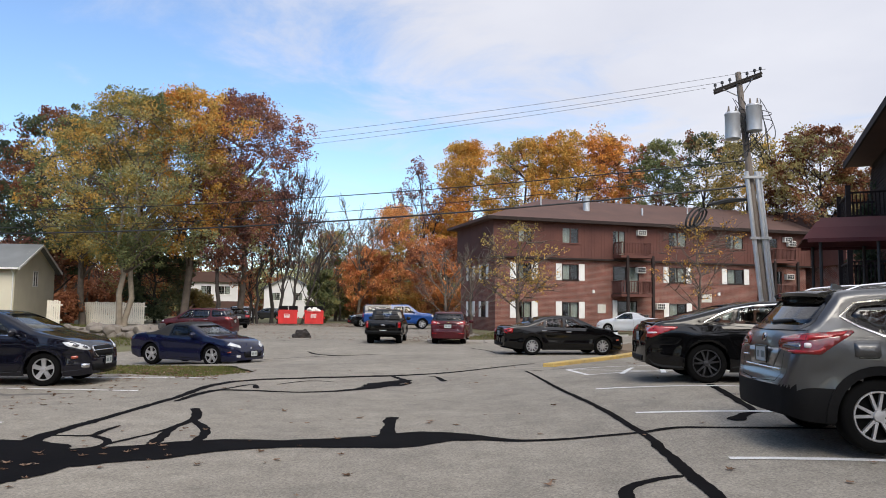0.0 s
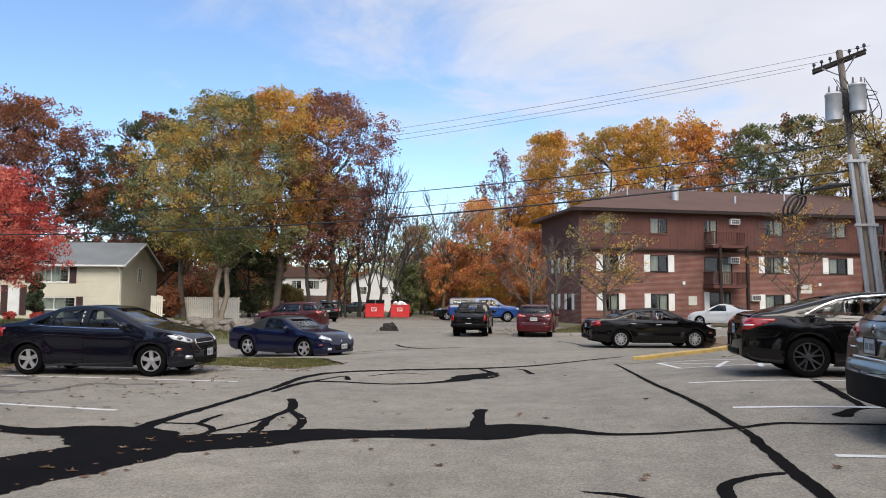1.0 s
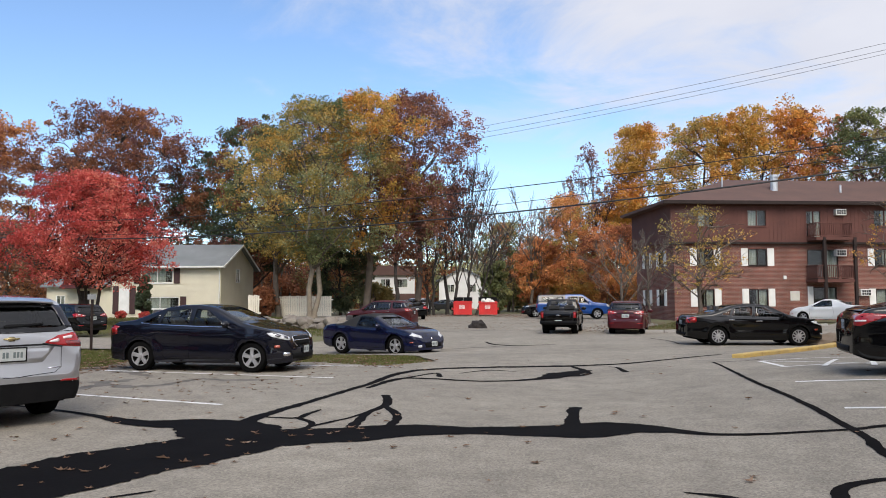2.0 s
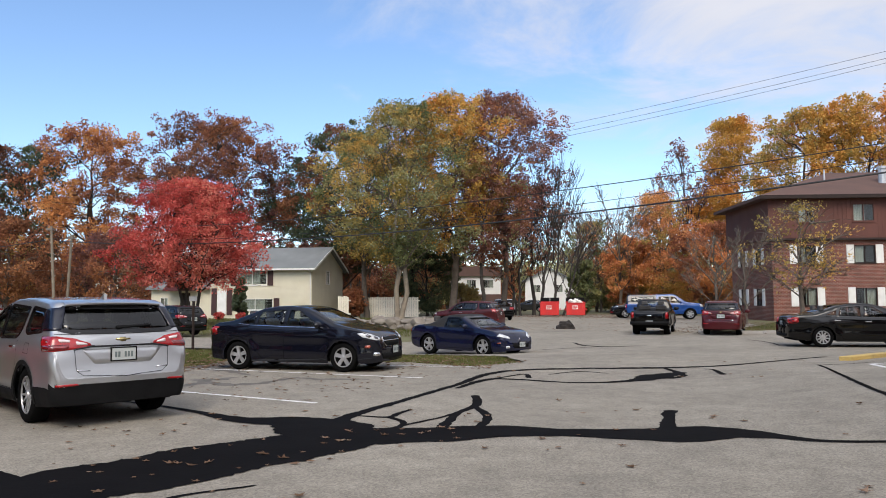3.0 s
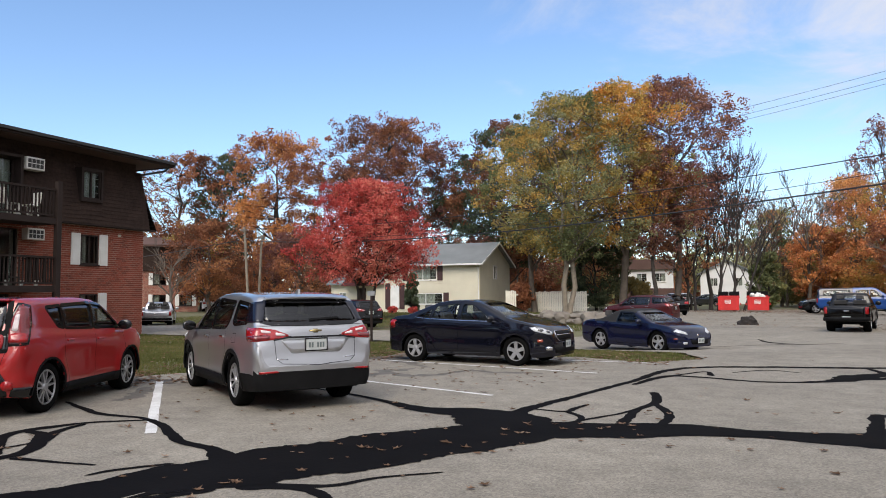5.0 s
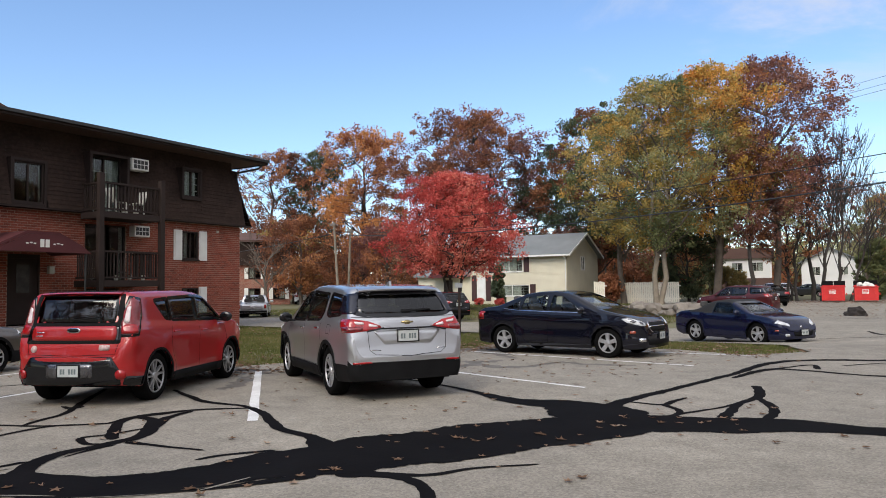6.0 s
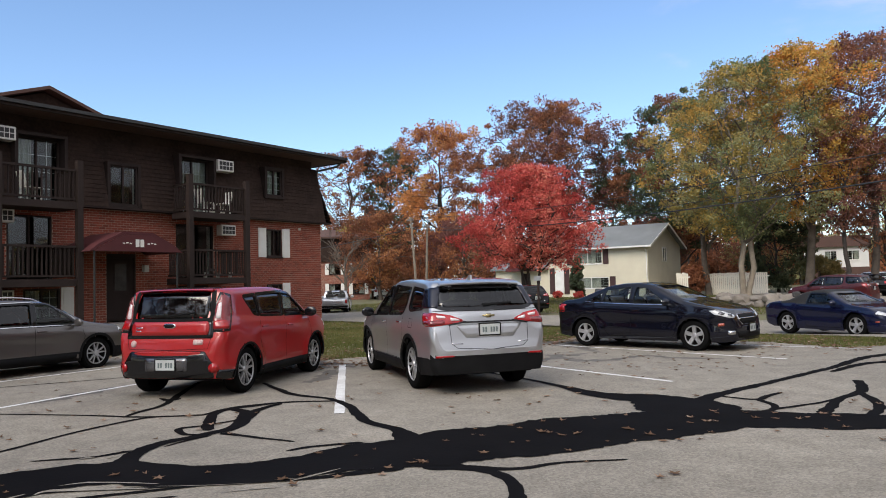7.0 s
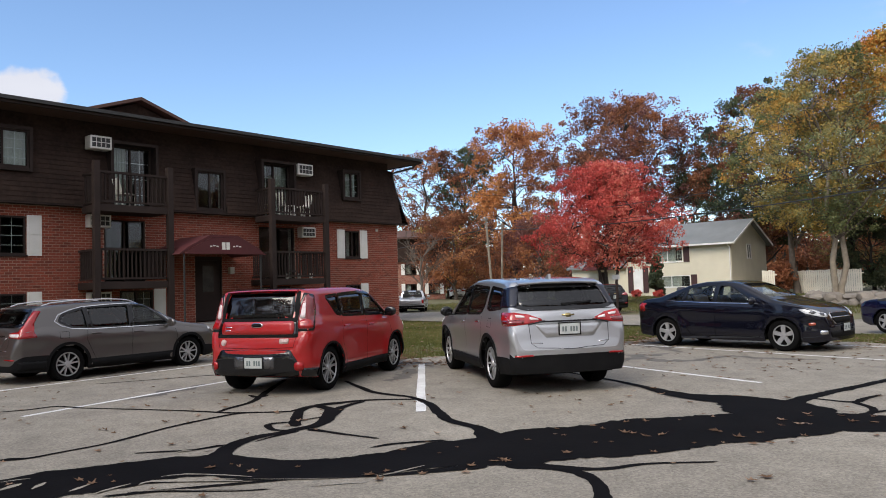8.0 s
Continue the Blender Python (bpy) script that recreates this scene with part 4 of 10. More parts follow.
    part("door_light", boxed((-10.02, -9.58, 0.045, 0.0595, 1.6, 2.55)), DIM_PANE, d, "pale door light")
    part("door_frame", boxed((-10.35, -10.3001, 0.0, 0.2, 0.5, 2.9), (-9.2999, -9.25, 0.0, 0.2, 0.5, 2.9), (-10.3, -9.3, 0.0, 0.2, 2.751, 2.9)), TRIM_BROWN, b)
    part("step", boxed((-10.9, -8.7, -1.6, -0.003, -0.1, 0.5), (-10.9, -8.7, -1.95, -1.601, -0.1, 0.33), (-10.9, -8.7, -2.3, -1.951, -0.1, 0.17)), CONCRETE, b, "concrete entrance steps")
    bm = bmesh.new()
    prism(bm, [(-12.1, 2.86), (-11.75, 3.12), (-10.95, 3.52), (-9.9, 3.52), (-9.1, 3.12), (-8.75, 2.86), (-8.85, 2.86), (-9.2, 3.06), (-9.95, 3.44), (-10.9, 3.44), (-11.7, 3.06), (-12.0, 2.86)], -2.1, -0.004)
    aw = part("awning", bm, AWNING, b, "maroon canvas entrance awning")
    bm = bmesh.new()
    prism(bm, [(-11.95, 2.87), (-11.68, 3.05), (-10.9, 3.43), (-9.95, 3.43), (-9.18, 3.05), (-8.9, 2.87)], -2.14, -2.09)
    part("awning_front", bm, AWNING, aw)
    bm = bmesh.new()
    for x in (-10.55, -10.38):  # bars in place of the number
        box(bm, x, x + 0.13, -2.147, -2.1401, 3.02, 3.27)
    for s in (-1, 1):
        for k in range(3):
            box(bm, -10.4 + s * (0.32 + 0.12 * k) - 0.04, -10.4 + s * (0.32 + 0.12 * k) + 0.04, -2.147, -2.1401, 3.11 + 0.02 * (k % 2), 3.15 + 0.02 * (k % 2))
    part("lettering", bm, WHITE_PAINT, aw, "white bars on the awning")
    bm = bmesh.new()
    for u in (-11.9, -8.95):
        tube(bm, [(u, -2.05, 0), (u, -2.05, 2.9)], 0.035, 6)
    part("awning_post", bm, BLACK_METAL, aw)
    for u0_, u1_, z0_, z1_, y_ in ((-5.95, -5.2, 6.25, 6.7, -0.1), (-5.75, -5.05, 3.7, 4.12, 0.0), (-14.2, -13.5, 6.35, 6.78, -0.1), (-14.2, -13.5, 3.8, 4.22, 0.0), (-14.2, -13.5, 1.3, 1.7, 0.0)):
        air_conditioner(u0_, u1_, z0_, z1_, y_, m)
    for u, z in ((-2.3 + 0.9, 4.2),):
        part("vent", boxed((u, u + 0.14, -0.05, -0.003, z - 0.1, z)), CURTAIN, b)
    part("pipe", boxed((-6.3, -5.9, -0.06, -0.003, 2.3, 2.36)), BLACK_METAL, b)
    lamp = part("wall_lamp", boxed((-9.0, -8.82, -0.16, -0.003, 2.25, 2.5)), CURTAIN, b, "small entrance lamp")
    return wall, holes


LEFT_WALL, LEFT_HOLES = left_building()


def right_building():
    """The long block across the lot: brick below, maroon boarded mansard storey, brown roof."""
    m = frame_at(4.06, 56.36, 0.956, 0.292)
    b = thing("apartment_building", "long three-storey dark brick apartment block with maroon boarded top storey", "building", m)
    u0, u1, deep, zb, ze = 0.0, 29.5, 8.6, 5.75, 8.55
    cols = [(1.75, 3.0), (5.65, 7.1), (15.45, 17.1), (21.2, 22.9)]
    holes = [(a, c, z, z + 1.25) for a, c in cols for z in (1.0, 4.0)] + [(10.2, 12.6, 3.0, 5.2), (10.6, 12.4, 0.3, 2.4), (24.6, 26.9, 3.0, 5.2)]
    bm = bmesh.new()
    holed(bm, u0, u1, -0.2, zb, holes, 0.0, 0.25)
    box(bm, u1 - 0.25, u1, 0.2501, deep, -0.2, zb)
    box(bm, u0 + 0.2501, u1 - 0.2501, deep - 0.25, deep, -0.2, zb)
    part("wall", bm, BRICK_RIGHT, b, "dark red brick wall")
    bm = bmesh.new()
    side_holes = [(z0, z1, y, y + 1.1) for y in (2.0, 5.2) for z0, z1 in ((1.0, 2.25), (4.0, 5.2))]
    holed(bm, 0.2501, deep - 0.2501, -0.2, zb, [(y0, y1, z0, z1) for z0, z1, y0, y1 in side_holes], 0.0, 0.25)
    for v in bm.verts:
        v.co = Vector((v.co.y, v.co.x, v.co.z))
    part("side_wall", bm, BRICK_RIGHT, b, "dark red brick end wall")
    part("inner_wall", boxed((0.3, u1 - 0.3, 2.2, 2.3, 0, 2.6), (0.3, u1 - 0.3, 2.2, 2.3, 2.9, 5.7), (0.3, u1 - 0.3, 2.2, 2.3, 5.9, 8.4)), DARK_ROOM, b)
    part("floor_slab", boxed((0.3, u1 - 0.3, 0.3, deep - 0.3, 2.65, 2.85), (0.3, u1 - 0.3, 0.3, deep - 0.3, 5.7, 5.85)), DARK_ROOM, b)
    wins3 = [(1.75, 2.95, 6.85, 8.0), (5.5, 7.0, 6.9, 8.15), (15.25, 17.0, 6.95, 8.2), (20.8, 22.7, 6.95, 8.2), (10.0, 11.2, 6.1, 8.1), (24.5, 26.3, 6.1, 8.1)]
    bm = bmesh.new()
    holed(bm, u0 - 0.3, u1 + 0.3, zb, ze, wins3, -0.3, -0.05)
    part("mansard", bm, BOARD_MAROON, b, "maroon boarded top storey")
    x = u0 - 0.3
    while x < u1:
        if not any(a - 0.05 < x < c + 0.05 for a, c, *_ in wins3):
            part("batten", boxed((x, x + 0.03, -0.318, -0.3001, zb + 0.02, ze - 0.02)), BOARD_MAROON, b)
        x += 0.3
    for x in (u0 - 0.3, u1 + 0.05):
        part("mansard_end", boxed((x, x + 0.25, -0.0499, deep, zb, ze)), BOARD_MAROON, b)
    part("soffit", boxed((u0 - 0.32, u1 + 0.32, -0.34, -0.003, zb - 0.14, zb - 0.003)), TRIM_BROWN, b)
    bm = bmesh.new()  # hipped roof
    e = [(-1.0, -0.9), (u1 + 1.0, -0.9), (u1 + 1.0, deep + 0.9), (-1.0, deep + 0.9)]
    low = [bm.verts.new((x, y, ze - 0.02)) for x, y in e]
    rim = [bm.verts.new((x, y, ze + 0.2)) for x, y in e]
    ridge = [bm.verts.new((6.5, 5.4, ze + 2.75)), bm.verts.new((u1 + 1, 5.4, ze + 2.75))]
    bm.faces.new(low[::-1])
    for i in range(4):
        bm.faces.new((low[i], low[(i + 1) % 4], rim[(i + 1) % 4], rim[i]))
    bm.faces.new((rim[0], rim[1], ridge[1], ridge[0]))
    bm.faces.new((rim[1], rim[2], ridge[1]))
    bm.faces.new((rim[2], rim[3], ridge[0], ridge[1]))
    bm.faces.new((rim[3], rim[0], ridge[0]))
    part("roof", bm, ROOF_BROWN, b, "brown shingle roof")
    part("eave_board", boxed((-1.05, u1 + 1.05, -0.98, -0.901, ze - 0.06, ze + 0.19)), TRIM_BROWN, b)
    for k, (u, y, r, h) in enumerate(((9.0, 2.2, 0.28, 1.0), (5.2, 3.0, 0.06, 0.8), (14.0, 1.6, 0.08, 0.6), (19.5, 3.0, 0.06, 0.5))):
        z = ze + 0.2 + (y + 0.9) / 6.3 * 2.55
        bm = bmesh.new()
        tube(bm, [(u, y, z - 0.3), (u, y, z + h)], r, 10)
        if r > 0.2:
            tube(bm, [(u, y, z + h + 0.001), (u, y, z + h + 0.18)], r * 1.35, 10)
        part("roof_vent", bm, METAL_GREY, b)
    for i, (a, c) in enumerate(cols):
        for z in (1.0, 4.0):
            window(b, a, c, z, z + 1.25, 0.0, None, (-1, 1), 0.55, 0, True, i * 2 + z, shutter_w=0.5)
    for i, (a, c, d, e_) in enumerate(wins3):
        window(b, a, c, d, e_, -0.3, BOARD_MAROON, (), 0.6, 0, True, 60 + i)
    window(b, 10.2, 12.6, 3.0, 5.2, 0.0, None, (), 0.4, 0, True, 71)
    window(b, 24.6, 26.9, 3.0, 5.2, 0.0, None, (), 0.4, 0, True, 73)
    window(b, 10.6, 12.4, 0.3, 2.4, 0.0, None, (-1,), 0.4, 0, True, 72)
    side = Matrix(((0, 1, 0, 0), (1, 0, 0, 0), (0, 0, 1, 0), (0, 0, 0, 1)))
    for z0, z1, y0, y1 in side_holes:
        w = part("window", boxed((-0.02, 0.1, y0, y0 + 0.06, z0, z1), (-0.02, 0.1, y1 - 0.06, y1, z0, z1), (-0.02, 0.1, y0 + 0.0601, y1 - 0.0601, z0, z0 + 0.06), (-0.02, 0.1, y0 + 0.0601, y1 - 0.0601, z1 - 0.06, z1)), TRIM_BROWN, b)
        part("pane", boxed((0.03, 0.036, y0 + 0.06, y1 - 0.06, z0 + 0.06, z1 - 0.06)), WINDOW_GLASS, w).visible_shadow = False
        part("shutter", boxed((-0.05, -0.003, y0 - 0.5, y0 - 0.03, z0, z1)), WHITE_PAINT, w, "cream panel shutter")
        part("shutter", boxed((-0.05, -0.003, y1 + 0.03, y1 + 0.5, z0, z1)), WHITE_PAINT, w, "cream panel shutter")
    for lo, hi in ((10.1, 12.9), (24.3, 27.2)):
        for z in (6.05, 2.95):
            balcony(b, lo, hi, -1.5, z, BOARD_MAROON, wall_y=-0.31 if z > 5 else -0.003)
        for u in (lo + 0.55, hi + 0.05):
            part("balcony_post", boxed((u - 0.1, u + 0.1, -1.62, -1.42, 0, 6.0)), TRIM_BROWN, b)
    for u0_, u1_, z0_, z1_, y_ in ((12.2, 13.0, 7.75, 8.2, -0.3), (12.3, 13.1, 4.7, 5.2, 0.0), (14.1, 14.9, 1.75, 2.25, 0.0), (26.8, 27.6, 7.75, 8.2, -0.3), (27.2, 28.0, 4.5, 5.0, 0.0), (27.2, 28.0, 7.4, 7.9, -0.3)):
        air_conditioner(u0_, u1_, z0_, z1_, y_, m)
    for q in ((18.6, 19.6, -0.05, -0.003, 2.4, 3.1), (8.8, 9.5, -0.05, -0.003, 1.4, 2.1)):
        part("wall_plate", boxed(q), CURTAIN, b, "pale wall plate")
    for u, z in ((18.2, 3.0), (20.2, 3.0), (8.3, 3.0)):
        part("wall_lamp", boxed((u, u + 0.2, -0.12, -0.003, z, z + 0.25)), WHITE_PAINT, b)
    # a second wing, set back beyond the pole
    u2, u3, yo = 31.0, 46.0, -3.0
    bm = bmesh.new()
    h2 = [(36.0, 38.4, 4.0, 5.3), (36.0, 38.4, 1.0, 2.3), (42.5, 44.5, 4.0, 5.3)]
    holed(bm, u2, u3, -0.2, zb, h2, yo, yo + 0.25)
    box(bm, u2, u2 + 0.25, yo + 0.2501, deep, -0.2, zb)
    part("wing_wall", bm, BRICK_RIGHT, b)
    bm = bmesh.new()
    holed(bm, u2 - 0.3, u3, zb, ze, [(33.5, 35.0, 6.3, 8.2), (36.2, 38.2, 6.9, 8.1)], yo - 0.3, yo - 0.05)
    box(bm, u2 - 0.3, u2 - 0.05, yo - 0.0499, deep, zb, ze)
    part("wing_mansard", bm, BOARD_MAROON, b)
    bm = bmesh.new()
    prism(bm, [(yo - 0.9, ze - 0.02), (yo - 0.9, ze + 0.2), (4.5, ze + 2.75), (13.0, ze + 0.2), (13.0, ze - 0.02)], u2 - 0.9, u3)
    for v in bm.verts:
        v.co = Vector((v.co.y, v.co.x, v.co.z))
    part("wing_roof", bm, ROOF_BROWN, b)
    for i, (a, c, d, e_) in enumerate(h2):
        window(b, a, c, d, e_, yo, None, (-1, 1), 0.5, 0, True, 80 + i)
    window(b, 33.5, 35.0, 6.3, 8.2, yo - 0.3, None, (), 0.5, 0, True, 86)
    window(b, 36.2, 38.2, 6.9, 8.1, yo - 0.3, None, (), 0.5, 0, True, 87)
    part("inner_wall", boxed((u2 + 0.3, u3, yo + 2, yo + 2.1, 0, 8.3)), DARK_ROOM, b)
    balcony(b, 32.3, 35.6, yo - 1.4, 2.95, BOARD_MAROON, wall_y=yo - 0.003)
    balcony(b, 32.3, 35.6, yo - 1.4, 6.05, BOARD_MAROON, wall_y=yo - 0.31)
    for u in (32.3, 35.6):
        part("balcony_post", boxed((u - 0.1, u + 0.1, yo - 1.52, yo - 1.32, 0, 6.0)), TRIM_BROWN, b)
    for u0_, u1_, z0_, z1_, y_ in ((35.2, 36.0, 7.7, 8.2, yo - 0.3), (35.0, 35.8, 4.3, 4.8, yo)):
        air_conditioner(u0_, u1_, z0_, z1_, y_, m)


right_building()

# ---- vehicles ----
from mathutils.bvhtree import BVHTree

TYRE = surface("tyre_rubber", (0.008, 0.008, 0.008), (0.005, 0.005, 0.005), scale=4, fine=40, rough=0.95, bump=0.1, spec=0.05)
PLASTIC = surface("black_plastic", (0.010, 0.010, 0.0105), (0.006, 0.006, 0.0065), scale=4, fine=60, rough=0.65, bump=0.08, spec=0.1)
GLOSS_BLACK = surface("gloss_black", (0.006, 0.006, 0.007), (0.004, 0.004, 0.005), scale=4, fine=60, rough=0.12, bump=0.0)
CHROME = surface("chrome", (0.72, 0.72, 0.73), (0.60, 0.60, 0.61), scale=4, fine=60, rough=0.12, bump=0.0, metal=1.0)
ALLOY = surface("silver_alloy", (0.52, 0.52, 0.53), (0.36, 0.36, 0.37), scale=6, fine=60, rough=0.36, bump=0.0, metal=0.6)
ALLOY_DARK = surface("dark_alloy", (0.09, 0.09, 0.095), (0.05, 0.05, 0.055), scale=6, fine=60, rough=0.35, bump=0.0, metal=0.7)
SEAT = surface("seat_cloth", (0.075, 0.072, 0.07), (0.045, 0.043, 0.042), scale=6, fine=60, rough=0.9, bump=0.1)
UNDER = surface("underbody", (0.006, 0.006, 0.006), (0.004, 0.004, 0.004), scale=4, fine=30, rough=0.9, bump=0.1, spec=0.1)
PLATE = surface("number_plate", (0.52, 0.54, 0.53), (0.42, 0.45, 0.44), scale=8, fine=60, rough=0.5, bump=0.0)
PLATE_BARS = surface("plate_bars", (0.15, 0.18, 0.18), (0.11, 0.14, 0.14), scale=8, fine=60, rough=0.5, bump=0.0)
LAMP_RED = surface("red_lens", (0.40, 0.008, 0.010), (0.22, 0.005, 0.007), scale=12, fine=40, rough=0.15, bump=0.0, coat=0.5)
LAMP_PINK = surface("rose_lens", (0.24, 0.035, 0.040), (0.15, 0.014, 0.018), scale=9, fine=40, rough=0.2, bump=0.0, coat=0.7)
LAMP_CLEAR = surface("clear_lens", (0.72, 0.73, 0.74), (0.36, 0.37, 0.38), scale=9, fine=30, rough=0.12, bump=0.0, coat=1.0)
LAMP_WHITE = surface("pale_lens", (0.82, 0.74, 0.74), (0.60, 0.50, 0.50), scale=14, fine=40, rough=0.15, bump=0.0, coat=1.0)
LAMP_DEEP = surface("deep_red_lens", (0.20, 0.006, 0.008), (0.10, 0.004, 0.005), scale=14, fine=40, rough=0.12, bump=0.0, coat=1.0)
LAMP_AMBER = surface("amber_lens", (0.40, 0.065, 0.03), (0.3, 0.05, 0.02), scale=9, fine=30, rough=0.15, bump=0.0, coat=1.0)
CAR_GLASS = glass_material("car_glass", (0.58, 0.63, 0.62))
PRIVACY_GLASS = glass_material("privacy_glass", (0.17, 0.185, 0.19), 0.07)
SOFT_TOP = surface("black_soft_top", (0.016, 0.016, 0.017), (0.011, 0.011, 0.011), scale=5, fine=60, rough=0.9, bump=0.2)


def paint(name, colour, metal=0.25, rough=0.32, spec=0.5, coat=1.0):
    return surface("paint_" + name, colour, tuple(c * 0.88 for c in colour), scale=0.8, fine=220, rough=rough, bump=0.0, metal=metal, coat=coat, fine_mix=0.5, spec=spec)


def inside(poly, x, y):
    hit = False
    for (xa, ya), (xb, yb) in zip(poly, poly[1:] + poly[:1]):
        if (ya > y) != (yb > y) and x < (xb - xa) * (y - ya) / (yb - ya) + xa:
            hit = not hit
    return hit


def grown(poly, d):
    """The outline moved outwards by d (inwards if negative)."""
    area = sum(xa * yb - xb * ya for (xa, ya), (xb, yb) in zip(poly, poly[1:] + poly[:1]))
    s, out, n = (1 if area > 0 else -1), [], len(poly)
    for i in range(n):
        a, b, c = (Vector(poly[(i + k) % n]) for k in (-1, 0, 1))
        e, f = (b - a).normalized(), (c - b).normalized()
        na, nb = Vector((e.y, -e.x)) * s, Vector((f.y, -f.x)) * s
        m = (na + nb)
        m = m / max(0.5, m.dot(na)) if m.length > 0.01 else na
        out.append(tuple(b + m * d))
    return out


def rounded(poly, r=0.05, n=3):
    """Corners of an outline cut to small arcs."""
    out, k = [], len(poly)
    for i in range(k):
        a, b, c = (Vector(poly[(i + j) % k]) for j in (-1, 0, 1))
        d = min(r, (a - b).length * 0.4, (c - b).length * 0.4)
        p, q = b + (a - b).normalized() * d, b + (c - b).normalized() * d
        for t in range(n + 1):
            t /= n
            out.append(tuple(p * (1 - t) ** 2 + b * 2 * t * (1 - t) + q * t * t))
    return out


class Shell:
    """The skin of a car body, lofted along its length; panels are laid on it afterwards."""

    def __init__(self, s):
        self.s = s
        xs = np.arange(s["xr"], s["xf"] + 0.005, 0.01)

        def curve(pts, soft=0.07):
            z = np.interp(xs, [p[0] for p in pts], [p[1] for p in pts])
            k = max(1, int(soft / 0.01))
            ker = np.hanning(2 * k + 1)
            return np.convolve(np.pad(z, k, mode="edge"), ker / ker.sum(), "valid")

        self.xs, self.top, self.belt = xs, curve(s["top"], s.get("soft", 0.07)), curve(s["belt"], 0.15)
        self.low = curve(s["low"], 0.10)
        grid, x = [], s["xr"]
        while x < s["xf"] - 0.004:
            grid.append(x)
            x += min(0.042, 0.006 + 0.07 * max(0.0, min(x - s["xr"], s["xf"] - x)))
        self.stations = grid + [s["xf"]]
        self.build()

    def z_top(self, x):
        return float(np.interp(x, self.xs, self.top))

    def half_width(self, x):
        """Half the width seen from above: a slow taper to both ends, then rounded corners."""
        s = self.s
        w = s["w"]
        for end, (length, share), (rc, drop) in ((s["xf"] - x, s.get("front_taper", (1.0, 0.10)), s.get("front_corner", (0.42, 0.26))), (x - s["xr"], s.get("rear_taper", (0.9, 0.05)), s.get("rear_corner", (0.17, 0.15)))):
            w -= s["w"] * share * max(0.0, 1 - end / length) ** 2
            u = min(1.0, max(0.0, 1 - end / rc))
            w -= drop * (1 - math.sqrt(1 - u * u))
        return w

    def side(self, x, z):
        """The swell of the wings round the wheels."""
        s, out = self.s, 0.0
        for cx in (s["wb"] / 2, -s["wb"] / 2):
            d = math.hypot(x - cx, z - s["r"]) - s["r"] - 0.09
            out += s.get("flare", 0.018) * math.exp(-(d / 0.10) ** 2)
        return out

    def section(self, x):
        s, w = self.s, self.half_width(x)
        zt, zb = self.z_top(x), float(np.interp(x, self.xs, self.low))
        bow = s.get("bow", 0.13) * (1 if x > s.get("bow_mid", 0.0) else -1)
        zs = min(float(np.interp(x, self.xs, self.belt)), zt - 0.02)
        pts = []
        k = s.get("crease", 0.014) * min(1.0, max(0.0, (zs - zb) / 0.5))
        wave = (0.0, 0.5, 0.6, 0.2, -0.5, -0.9, -0.6, 0.2, 1.0, 0.7, 0.0)
        for i in range(11):
            t = i / 10
            y = w * (1 - 0.065 * ((0.5 - t) / 0.5) ** 2) if t < 0.5 else w * (1 - 0.022 * ((t - 0.5) / 0.5) ** 2)
            z = zb + (zs - zb) * t
            pts.append((y + k * wave[i] + self.side(x, z), z))
        y0 = pts[-1][0] - s.get("ledge", 0.022)
        edge = max(zs + 0.008, self.z_top(min(max(x + bow * 0.6, s["xr"]), s["xf"])) - 0.012)
        edge = min(edge, zt - 0.004)
        lean = lambda dz: y0 - s["lean"] * dz * (0.78 + 0.5 * dz)
        rc = min(s.get("edge_round", 0.075), 0.6 * (edge - zs))
        for i in range(1, 10):
            dz = (edge - rc - zs) * i / 9
            pts.append((lean(dz), zs + dz))
        corner = Vector((lean(edge - zs), edge))
        crown = lambda t: Vector((corner.x * (1 - t), edge + (zt - edge) * (1 - max(0.0, 1 - t) ** 2.2)))
        t0 = min(0.3, rc * 1.15 / max(0.1, corner.x))
        a, c = Vector(pts[-1]), crown(t0)
        for i in range(1, 6):
            t = i / 5
            pts.append(tuple(a * (1 - t) ** 2 + corner * 2 * t * (1 - t) + c * t * t))
        for i in range(1, 8):
            pts.append(tuple(crown(t0 + (1 - t0) * i / 7)))
        pts[-1] = (0.0, zt)
        return pts

    def build(self):
        bm = self.bm = bmesh.new()
        n = len(self.stations)
        self.rows = []
        self.mark = bm.faces.layers.int.new("row")
        s = self.s
        for x in self.stations:
            half = self.section(x)
            left = [bm.verts.new((x, y, z)) for y, z in half]
            right = [bm.verts.new((x, -y, z)) for y, z in half[:-1]]
            self.rows.append(left + right[::-1])
        k = len(self.rows[0])
        for a, b in zip(self.rows, self.rows[1:]):
            for i in range(k - 1):
                bm.faces.new((a[i], a[i + 1], b[i + 1], b[i]))[self.mark] = min(i, k - 2 - i)
        for row, sign in ((self.rows[0], -1), (self.rows[-1], 1)):  # closed ends, a little bulged
            m = k // 2
            strips = []
            for i in range(m + 1):
                a, b = row[i].co, row[k - 1 - i].co
                if i == m:
                    strips.append([row[i]])
                    continue
                line = [row[i]]
                for j in range(1, 8):
                    t = j / 8
                    q = a.lerp(b, t)
                    q.x += sign * s.get("bulge", 0.05) * (1 - (2 * t - 1) ** 2)
                    line.append(bm.verts.new(q))
                strips.append(line + [row[k - 1 - i]])
            for i, (p, q) in enumerate(zip(strips, strips[1:])):
                for j in range(8):
                    bm.faces.new((p[j], p[j + 1], q[0]) if len(q) == 1 else (p[j], p[j + 1], q[j + 1], q[j]))[self.mark] = i
        bm.normal_update()
        bmesh.ops.recalc_face_normals(bm, faces=bm.faces)
